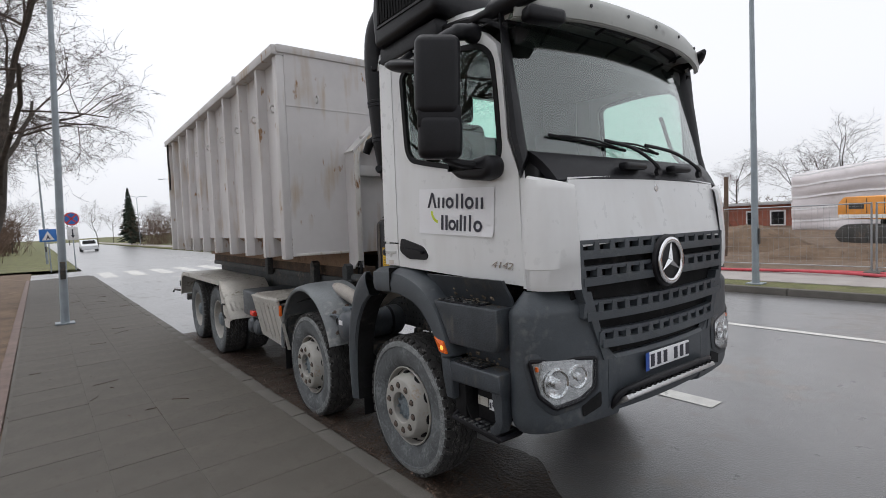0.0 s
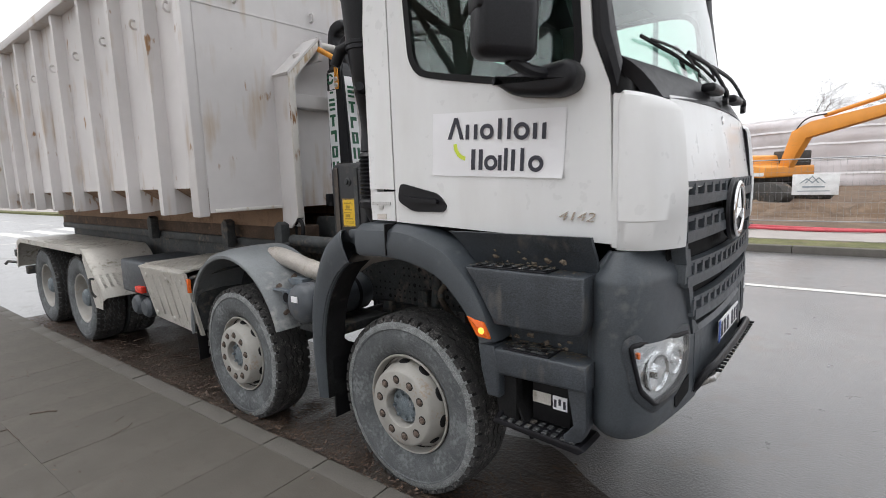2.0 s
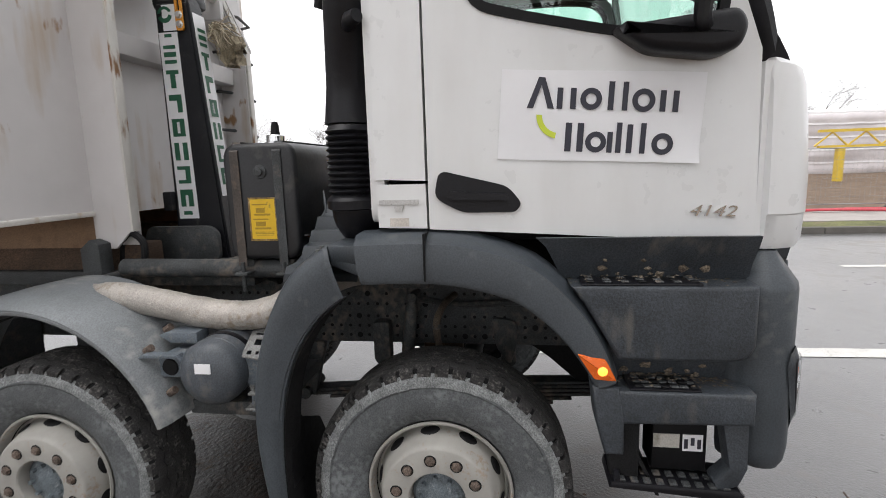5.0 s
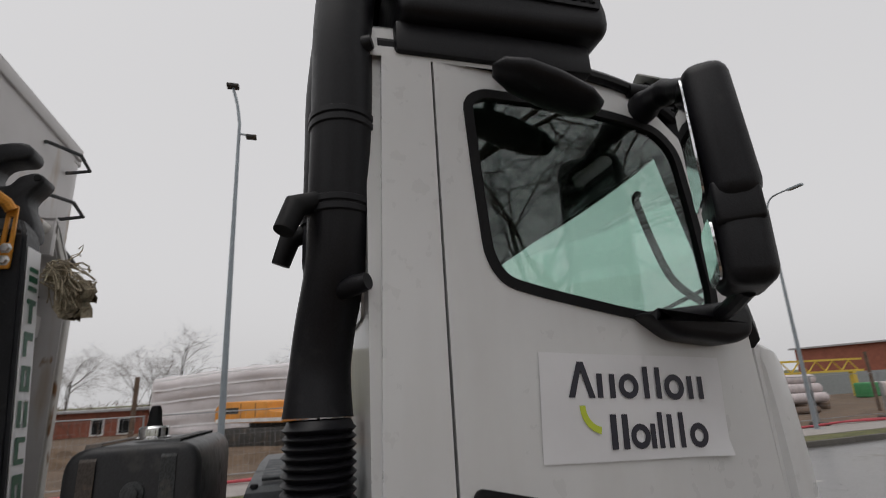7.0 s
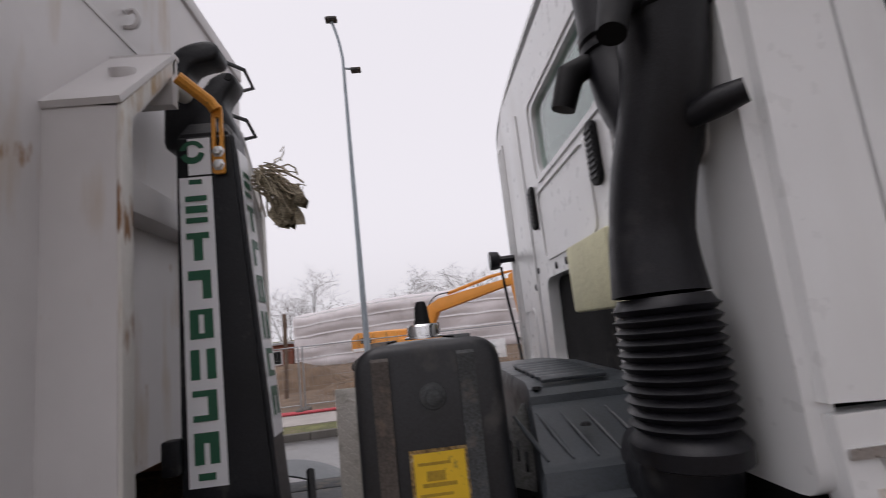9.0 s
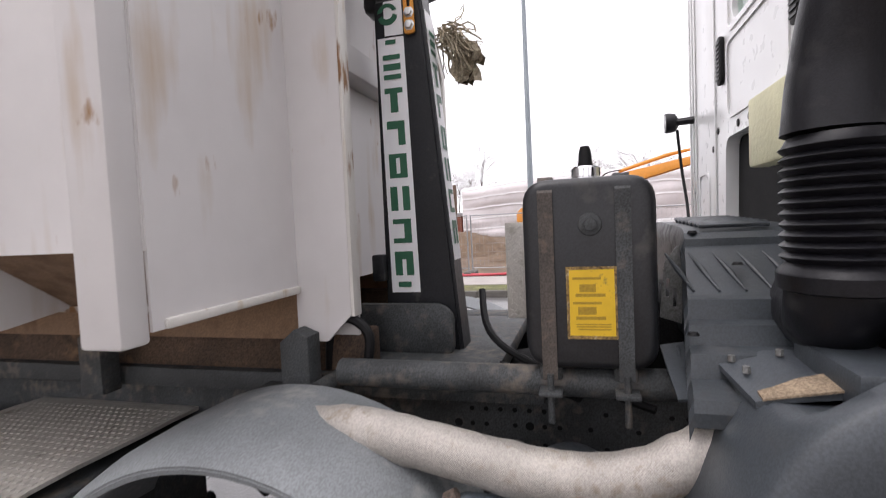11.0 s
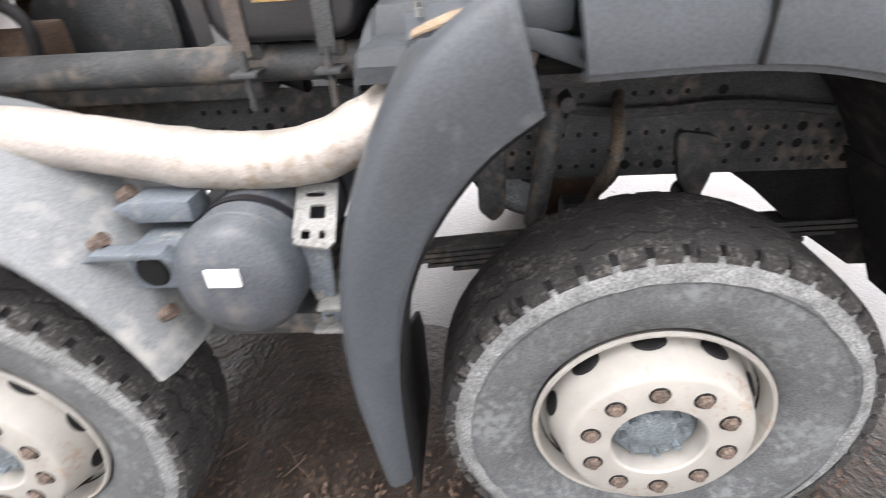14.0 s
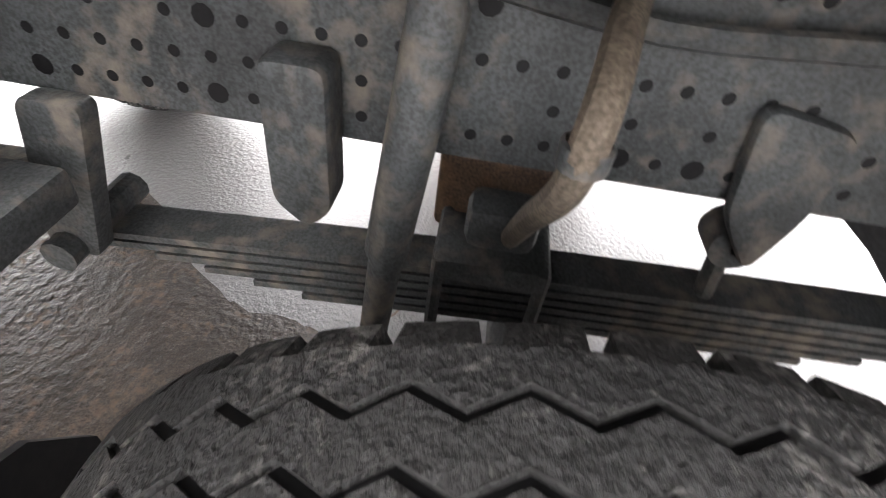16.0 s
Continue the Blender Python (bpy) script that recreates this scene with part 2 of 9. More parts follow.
# ---- mesh helpers ----
def quad_strip(bm, a, b, closed=False):
    n = len(a)
    for i in range(n if closed else n - 1):
        j = (i + 1) % n
        bm.faces.new((a[i], a[j], b[j], b[i]))


def add_box(bm, x0, x1, y0, y1, z0, z1, bevel=0.0, seg=2, m=None):
    r = bmesh.ops.create_cube(bm, size=1)
    vs = r["verts"]
    bmesh.ops.scale(bm, vec=(abs(x1 - x0), abs(y1 - y0), abs(z1 - z0)), verts=vs)
    bmesh.ops.translate(bm, vec=((x0 + x1) / 2, (y0 + y1) / 2, (z0 + z1) / 2), verts=vs)
    if bevel:
        es = list({e for v in vs for e in v.link_edges})
        r = bmesh.ops.bevel(bm, geom=es, offset=bevel, segments=seg, affect="EDGES", profile=0.5)
        vs = list({v for f in r["faces"] for v in f.verts} | {v for v in vs if v.is_valid})
    if m is not None:
        bmesh.ops.transform(bm, matrix=m, verts=vs)
    return bm


def add_prism(bm, pts, axis, a, b, bevel=0.0, seg=2):
    """A polygon carried along an axis. Its points are (y, z), (x, z) or (x, y) for axis x, y, z."""
    def place(p, d):
        return {"x": (d, p[0], p[1]), "y": (p[0], d, p[1]), "z": (p[0], p[1], d)}[axis]
    lo = [bm.verts.new(place(p, a)) for p in pts]
    hi = [bm.verts.new(place(p, b)) for p in pts]
    fs = [bm.faces.new(lo), bm.faces.new(hi)]
    n = len(pts)
    for i in range(n):
        fs.append(bm.faces.new((lo[i], lo[(i + 1) % n], hi[(i + 1) % n], hi[i])))
    bmesh.ops.recalc_face_normals(bm, faces=fs)
    if bevel:
        es = list({e for f in fs[:2] for e in f.edges})
        bmesh.ops.bevel(bm, geom=es, offset=bevel, segments=seg, affect="EDGES", profile=0.5)
    return bm


def add_tube(bm, pts, radius, seg=12, cap=True, flat=None):
    """A round rod along a line of points; radius one number or one for each point."""
    pts = [Vector(p) for p in pts]
    rad = radius if isinstance(radius, (list, tuple)) else [radius] * len(pts)
    up = Vector((0.13, 0.31, 0.94))
    rings = []
    for i, p in enumerate(pts):
        d = (pts[min(i + 1, len(pts) - 1)] - pts[max(i - 1, 0)]).normalized()
        s = d.cross(up)
        if s.length < 0.05:
            s = d.cross(Vector((1, 0, 0)))
        s.normalize()
        u = s.cross(d)
        up = u
        ring = []
        for k in range(seg):
            w = 2 * math.pi * k / seg
            ring.append(bm.verts.new(p + (s * math.cos(w) + u * math.sin(w)) * rad[i]))
        rings.append(ring)
    for a, b in zip(rings, rings[1:]):
        quad_strip(bm, a, b, True)
    if cap:
        bm.faces.new(rings[0])
        bm.faces.new(rings[-1][::-1])
    return bm


def add_lathe(bm, profile, center, axis="x", seg=48, cap=False):
    """A profile of (radius, distance along the axis) turned about the axis."""
    c = Vector(center)
    rings = []
    for r, d in profile:
        ring = []
        for k in range(seg):
            w = 2 * math.pi * k / seg
            a, b = r * math.cos(w), r * math.sin(w)
            off = {"x": (d, a, b), "y": (b, d, a), "z": (a, b, d)}[axis]
            ring.append(bm.verts.new(c + Vector(off)))
        rings.append(ring)
    for a, b in zip(rings, rings[1:]):
        quad_strip(bm, a, b, True)
    if cap:
        bm.faces.new(rings[0])
        bm.faces.new(rings[-1])
    bmesh.ops.recalc_face_normals(bm, faces=list(bm.faces))
    return bm


def add_sheet(bm, rows, thick=None, closed=False):
    """A sheet through rows of points; thick: an offset that gives it a back and edges."""
    grid = [[bm.verts.new(p) for p in row] for row in rows]
    for a, b in zip(grid, grid[1:]):
        quad_strip(bm, a, b, closed)
    if thick is not None:
        t = Vector(thick)
        back = [[bm.verts.new(Vector(p) + t) for p in row] for row in rows]
        for a, b in zip(back, back[1:]):
            quad_strip(bm, b, a, closed)
        quad_strip(bm, back[0], grid[0])
        quad_strip(bm, grid[-1], back[-1])
        if not closed:
            quad_strip(bm, [r[0] for r in grid], [r[0] for r in back])
            quad_strip(bm, [r[-1] for r in back], [r[-1] for r in grid])
    bmesh.ops.recalc_face_normals(bm, faces=list(bm.faces))
    return bm


def add_panel(bm, outer, holes, place, back):
    """A flat outline with holes, laid out by place(p) and given a thickness by the offset back."""
    tmp = bmesh.new()
    edges = []
    for loop in [outer, *holes]:
        vs = [tmp.verts.new((p[0], p[1], 0)) for p in loop]
        edges += [tmp.edges.new((vs[i], vs[(i + 1) % len(vs)])) for i in range(len(vs))]
    bmesh.ops.triangle_fill(tmp, edges=edges, use_beauty=True)
    tmp.verts.index_update()
    b = Vector(back)
    front = [bm.verts.new(place(v.co)) for v in tmp.verts]
    rear = [bm.verts.new(Vector(place(v.co)) + b) for v in tmp.verts]
    made = []
    for f in tmp.faces:
        ids = [v.index for v in f.verts]
        made.append(bm.faces.new([front[i] for i in ids]))
        made.append(bm.faces.new([rear[i] for i in reversed(ids)]))
    for e in tmp.edges:
        if len(e.link_faces) == 1:
            i, j = e.verts[0].index, e.verts[1].index
            made.append(bm.faces.new((front[i], front[j], rear[j], rear[i])))
    bmesh.ops.recalc_face_normals(bm, faces=made)
    tmp.free()
    return bm


def rounded(pts, r, seg=4):
    """An outline with its corners rounded by about r."""
    out = []
    n = len(pts)
    for i in range(n):
        p, a, b = Vector(pts[i]), Vector(pts[i - 1]), Vector(pts[(i + 1) % n])
        da, db = (a - p), (b - p)
        k = min(r, da.length * 0.45, db.length * 0.45)
        s, e = p + da.normalized() * k, p + db.normalized() * k
        for j in range(seg + 1):
            w = j / seg
            out.append(tuple((1 - w) ** 2 * s + 2 * w * (1 - w) * p + w * w * e))
    return out


def grown(pts, d):
    """An outline moved outwards by d (negative: inwards)."""
    n = len(pts)
    area = sum(pts[i][0] * pts[(i + 1) % n][1] - pts[(i + 1) % n][0] * pts[i][1] for i in range(n))
    sgn = 1 if area > 0 else -1
    out = []
    for i in range(n):
        a, b = Vector(pts[i - 1]), Vector(pts[(i + 1) % n])
        t = (b - a).normalized()
        out.append((pts[i][0] + t.y * d * sgn, pts[i][1] - t.x * d * sgn))
    return out


def finish(bm, name, mat, angle=35):
    bmesh.ops.remove_doubles(bm, verts=bm.verts, dist=0.00001)
    me = bpy.data.meshes.new(name)
    bm.to_mesh(me)
    bm.free()
    me.materials.append(mat)
    me.shade_smooth()
    me.set_sharp_from_angle(angle=radians(angle))
    return me


NOSE, NOSE_SHARE = -0.93, 0.79


def part(name, bm, mat, parent, label="", angle=35):
    root = parent
    while root is not None and root.parent is not None:
        root = root.parent
    if root is not None and root.get("category") == "truck":
        # what lies ahead of the doors is drawn too long, so it is drawn in towards them
        for v in bm.verts:
            if v.co.y < NOSE:
                v.co.y = NOSE + (v.co.y - NOSE) * NOSE_SHARE
    ob = new(name, finish(bm, name, mat, angle))
    ob.parent = parent
    return tagged(ob, label=label) if label else ob


def thing(name, label, category, m=None, group="", kind=""):
    ob = new(name)
    ob.empty_display_size = 0.2
    if m is not None:
        ob.matrix_world = m
    return tagged(ob, label, category, group, kind)


def solid(name, bm, mat, label, category, m=None, group="", kind="", angle=35):
    ob = new(name, finish(bm, name, mat, angle))
    if m is not None:
        ob.matrix_world = m
    return tagged(ob, label, category, group, kind)


def B():
    return bmesh.new()


def box(x0, x1, y0, y1, z0, z1, bevel=0.0, seg=2):
    return add_box(B(), x0, x1, y0, y1, z0, z1, bevel, seg)


def tube(pts, r, seg=12):
    return add_tube(B(), pts, r, seg)


def arc(c, r, a0, a1, n):
    return [(c[0] + r * math.cos(radians(a0 + (a1 - a0) * i / n)), c[1] + r * math.sin(radians(a0 + (a1 - a0) * i / n))) for i in range(n + 1)]


def smooth(pts, n=6):
    """A soft line through points."""
    ps = [Vector(p) for p in pts]
    out = []
    for i in range(len(ps) - 1):
        p0, p1, p2, p3 = ps[max(i - 1, 0)], ps[i], ps[i + 1], ps[min(i + 2, len(ps) - 1)]
        for k in range(n):
            t = k / n
            out.append(0.5 * ((2 * p1) + (p2 - p0) * t + (2 * p0 - 5 * p1 + 4 * p2 - p3) * t * t + (3 * p1 - p0 - 3 * p2 + p3) * t ** 3))
    out.append(ps[-1])
    return out

# ---- ground, road and pavements ----
asphalt = material("wet_asphalt", (0.138, 0.135, 0.136), 0.32, vary=0.16, scale=0.8, dirt=(0.225, 0.20, 0.18), dirt_amount=0.3, dirt_scale=0.5, bump=0.8, bump_scale=70)
film = asphalt.node_tree.nodes["Principled BSDF"]
film.inputs["Coat Weight"].default_value, film.inputs["Coat Roughness"].default_value = 0.6, 0.3
slab_grey = material("concrete_slab", (0.092, 0.082, 0.069), 0.75, vary=0.14, scale=2.5, dirt=(0.07, 0.062, 0.053), dirt_amount=0.36, dirt_scale=1.2, bump=0.25, bump_scale=90, random_tint=0.07)
kerb_grey = material("concrete_kerb", (0.115, 0.106, 0.094), 0.8, vary=0.14, scale=4, dirt=(0.09, 0.085, 0.07), dirt_amount=0.3, bump=0.3, random_tint=0.08)
far_paving = material("far_paving", (0.36, 0.33, 0.31), 0.8, vary=0.1, scale=2, bump=0.2)
grass_mat = material("winter_grass", (0.15, 0.155, 0.055), 0.9, vary=0.35, scale=3, dirt=(0.16, 0.12, 0.075), dirt_amount=0.35, dirt_scale=0.9, bump=0.8, bump_scale=50)
soil = material("brown_soil", (0.17, 0.115, 0.075), 0.95, vary=0.3, scale=2, dirt=(0.09, 0.06, 0.04), dirt_amount=0.4, dirt_scale=1.5, bump=0.9, bump_scale=12)
road_paint = material("worn_road_paint", (0.62, 0.61, 0.58), 0.6, vary=0.1, scale=6, dirt=(0.18, 0.17, 0.16), dirt_amount=0.28, dirt_scale=5)
mud_mat = material("wet_mud_and_leaves", (0.040, 0.029, 0.022), 0.42, vary=0.4, scale=8, dirt=(0.10, 0.07, 0.05), dirt_amount=0.4, dirt_scale=6, bump=0.9, bump_scale=40)
paver_red = material("reddish_paver", (0.19, 0.135, 0.115), 0.8, vary=0.18, scale=5, dirt=(0.10, 0.085, 0.07), dirt_amount=0.35, dirt_scale=2, bump=0.3, random_tint=0.2)

KERB, FAR_KERB = -1.18, 9.0
FAR_DROP = 0.22  # how much lower the far side of the street lies
FAR_SIDE = {"far_kerb", "grass_strip", "far_pavement", "building_lot", "site_hose", "banner", "soil_heap", "soil_ridge", "excavator", "fence_panel", "wooden_post", "brick_building", "gantry", "wrapped_pipe", "timber_bearer", "log", "sack", "site_hoarding", "wrapped_building"}


def road_z(u):
    """The road falls evenly from the near kerb to the far one."""
    return 0.018 - 0.021 * (u + 1.2)


bm = B()
add_sheet(bm, [[(u, v, -0.2) for u in (-900, -300, 300, 900)] for v in (-900, -300, 300, 900)])
solid("ground", bm, grass_mat, "open level ground with winter grass and soil", "ground", kind="structure")

bm = B()
us = [KERB - 0.1, -1.2, 0, 1.4, 2.8, 5, 7, FAR_KERB + 0.1]
add_sheet(bm, [[(u, v, road_z(u)) for u in us] for v in (-140, -40, -10, 0, 10, 40, 120, 240)], thick=(0, 0, -0.3))
solid("road", bm, asphalt, "damp grey asphalt street with worn paint", "road", STREET, kind="structure")


def marking(name, quads, label):
    bm = B()
    for u0, u1, v0, v1 in quads:
        add_sheet(bm, [[(u, v, road_z(u) + 0.005) for u in (u0, (u0 + u1) / 2, u1)] for v in (v0, v1)])
    return solid(name, bm, road_paint, label, "road marking", STREET, kind="structure")


for i in range(16):
    marking("lane_dash", [(5.40, 5.55, -48 + 6.5 * i, -44.2 + 6.5 * i)], "worn white dashed lane line on asphalt")
for i in range(10):
    marking("centre_dash", [(1.63, 1.84, -30.85 + 3.35 * i, -29.3 + 3.35 * i)], "short worn white dash on asphalt")
for i in range(9):
    marking("zebra_bar", [(-0.9 + 1.1 * i, -0.35 + 1.1 * i, 23.0, 27.0)], "worn white bar of a pedestrian crossing")
marking("stop_line", [(1.2, 9.0, 20.2, 20.5)], "worn white stop line before the crossing")

# pavement slabs beside the truck, each with its own edges, on a mortar bed
bm = add_box(B(), -3.36, KERB - 0.12, -30, 25, -0.2, 0.0715)
pavement = solid("pavement", bm, kerb_grey, "concrete slab pavement beside the road, damp and dirty", "pavement", STREET, kind="structure")
PITCH, PAVE_Z = 0.485, 0.075
SLAB_ROWS = ((-1.318, -2.19), (-2.19, -2.70), (-2.70, -3.33))
rng = random.Random(4)
far_bm = B()
for u0, u1 in SLAB_ROWS:
    half = (u0 - u1) / 2
    slab_me = finish(add_box(B(), -half + 0.001, half - 0.001, -PITCH / 2 + 0.001, PITCH / 2 - 0.001, -0.03, 0, 0.001, 1), "paving_slab", slab_grey)
    for j in range(-38, 50):
        u, v = (u0 + u1) / 2, 0.22 + PITCH * (j + 0.5)
        dz = rng.uniform(-0.0015, 0.0015)
        if -9 < v < 22:
            ob = new("paving_slab", slab_me)
            ob.parent = pavement
            ob.matrix_local = Matrix.Translation((u, v, PAVE_Z + dz)) @ pose(0, 0, 0, rng.uniform(-0.12, 0.12), rng.uniform(-0.1, 0.1), rng.uniform(-0.1, 0.1))
        else:
            add_box(far_bm, u - half + 0.001, u + half - 0.001, v - 0.2415, v + 0.2415, PAVE_Z - 0.03, PAVE_Z)
far = part("paving_slabs_beyond", far_bm, slab_grey, pavement)
tagged(far, kind="stuff")
kerb = thing("kerb", "worn concrete kerb stones along the pavement", "kerb", STREET, kind="structure")
kerb_bm = add_box(B(), KERB - 0.134, KERB, -PITCH / 2 + 0.003, PITCH / 2 - 0.003, -0.2, PAVE_Z + 0.004, 0.012, 2)
kerb_me = finish(kerb_bm, "kerb_stone", kerb_grey)
for j in range(-34, 50):
    ob = new("kerb_stone", kerb_me)
    ob.parent = kerb
    ob.matrix_local = Matrix.Translation((rng.uniform(-0.005, 0.005), 0.22 + PITCH * (j + 0.5), rng.uniform(-0.004, 0.004)))

# verge on the inner side of the pavement
bm = B()
n = 60
rowsv = []
for i in range(n + 1):
    v = -30 + 62 * i / n
    rowsv.append([(u, v, 0.05 + 0.04 * noise.noise((u * 0.8, v * 0.8, 1.0)) + 0.02 * max(0, -3.6 - u)) for u in (-3.36, -3.6, -4.2, -5, -7, -12, -30)])
add_sheet(bm, rowsv)
solid("verge", bm, soil, "bare brown verge strewn with twigs", "verge", STREET, kind="structure")
bm = add_box(B(), -3.50, -3.37, -30, 25, -0.1, 0.085, 0.01)
part("edging", bm, paver_red, pavement, "reddish paver edging")

# far side: kerb, grass strip, pavement, building lot
far_kerb = thing("far_kerb", "pale concrete kerb across the road", "kerb", STREET, kind="structure")
fk_me = finish(add_box(B(), FAR_KERB, FAR_KERB + 0.15, -0.995, 0.995, -0.2, 0.17, 0.015), "far_kerb_stone", kerb_grey)
for j in range(-30, 20):
    ob = new("kerb_stone", fk_me)
    ob.parent = far_kerb
    ob.matrix_local = Matrix.Translation((0, 2 * j, rng.uniform(-0.004, 0.004)))
bm = add_box(B(), FAR_KERB + 0.15, FAR_KERB + 1.0, -140, 240, -0.2, 0.16)
solid("grass_strip", bm, grass_mat, "narrow strip of short winter grass behind the kerb", "grass", STREET, kind="structure")
bm = add_box(B(), FAR_KERB + 1.0, FAR_KERB + 2.95, -140, 240, -0.2, 0.175)
solid("far_pavement", bm, far_paving, "pale concrete pavement across the road", "pavement", STREET, kind="structure")
bm = B()
rowsv = []
for i in range(91):
    v = -90 + 150 * i / 90
    rowsv.append([(u, v, 0.17 + 0.10 * noise.noise((u * 0.5, v * 0.5, 4.0)) * min(1, (u - FAR_KERB - 2.95))) for u in [FAR_KERB + 2.95 + 0.9 * k for k in range(52)]])
add_sheet(bm, rowsv)
solid("building_lot", bm, soil, "churned brown soil of a building site", "ground", STREET, kind="structure")

# ================= the truck =================
truck = thing("truck", "white four-axle hook-lift truck with grey trim, parked at the kerb", "truck", LEAN)
AX1, AX2, AX3, AX4, HUB_Z = 0.13, 1.717, 4.95, 6.3, 0.508
WHEEL = Matrix.Scale(0.958, 4)


def sx(y):
    """The outer side of the cab, which narrows to the front."""
    return -(1.092 + 0.1015 * (min(y, 0.16) - 0.13))


def on_side(p, out=0.0, mirror=1):
    return (mirror * (sx(p[0]) - out), p[0], p[1])


# ---- wheels ----
def tyre_mesh(width):
    """Carcass about the x axis, outer side at -x."""
    w = width / 2
    prof = [(0.275, -w + 0.055), (0.292, -w + 0.030), (0.335, -w + 0.008), (0.385, -w), (0.425, -w + 0.004), (0.432, -w + 0.0), (0.458, -w + 0.006), (0.480, -w + 0.018), (0.493, -w + 0.034), (0.497, -w + 0.06), (0.498, 0)]
    prof += [(r, -d) for r, d in reversed(prof[:-1])]
    return add_lathe(B(), prof, (0, 0, 0), seg=72)


def tread_mesh(width):
    """Five zigzag ribs on the carcass; the outer ones are notched along the shoulder."""
    w = width / 2 - 0.008
    bm = B()
    periods, per = 46, 8
    n = periods * per
    tri = (0.0, 0.5, 1.0, 0.5, 0.0, -0.5, -1.0, -0.5)
    # strips across the tread: from, to, which edges zigzag, radius at each edge, is it notched
    strips = [(-w, -0.80 * w, 0, 0, 0.493, 0.503, 1), (-0.80 * w, -0.53 * w, 0, 1, 0.503, 0.506, 0), (-0.46 * w, -0.17 * w, 1, 1, 0.506, 0.507, 0), (-0.10 * w, 0.10 * w, 1, 1, 0.507, 0.507, 0)]
    strips += [(-b, -a, zb, za, rb, ra, cut) for a, b, za, zb, ra, rb, cut in strips[:3]]
    for i, (ea, eb, za, zb, ra, rb, cut) in enumerate(strips):
        for k in range(n):
            if cut and k % per in ((2, 3) if i == 0 else (6, 7)):
                continue
            ends = []
            for kk in (k, k + 1):
                zig = 0.009 * tri[kk % per]
                th = 2 * math.pi * kk / n
                wear = 0.0012 * noise.noise((kk * 0.31, i * 3.1, 0.0))
                a, b = ea + zig * za, eb + zig * zb
                ends.append([(a, 0.470 if cut and i == 0 else 0.486, th), (a, ra + wear, th), (b, rb + wear, th), (b, 0.470 if cut and i > 0 else 0.486, th)])
            vs = [[bm.verts.new((q[0], q[1] * math.cos(q[2]), q[1] * math.sin(q[2]))) for q in end] for end in ends]
            for j in range(3):
                bm.faces.new((vs[0][j], vs[0][j + 1], vs[1][j + 1], vs[1][j]))
            if cut:
                bm.faces.new(vs[0][::-1])
                bm.faces.new(vs[1])
    bmesh.ops.recalc_face_normals(bm, faces=list(bm.faces))
    return bm


def scuffed_band(width):
    """The scuffed, bleached ring on the outer shoulder, with ragged edges."""
    w = width / 2
    side = [(0.385, -w), (0.425, -w + 0.004), (0.432, -w), (0.458, -w + 0.006), (0.480, -w + 0.018), (0.493, -w + 0.034)]

    def lay(r):
        for (r0, x0), (r1, x1) in zip(side, side[1:]):
            if r <= r1:
                return x0 + (x1 - x0) * (r - r0) / (r1 - r0) - 0.0022
        return side[-1][1]
    rows = []
    for i in range(145):
        th = 2 * math.pi * i / 144
        c, d = math.cos(th), math.sin(th)
        lo = 0.433 + 0.012 * noise.noise((c * 2, d * 2, 1.0)) + 0.006 * noise.noise((c * 11, d * 11, 2.0))
        hi = 0.483 + 0.004 * noise.noise((c * 9, d * 9, 3.0))
        rows.append([(lay(lo + (hi - lo) * j / 4), (lo + (hi - lo) * j / 4) * c, (lo + (hi - lo) * j / 4) * d) for j in range(5)])
    return add_sheet(B(), rows)


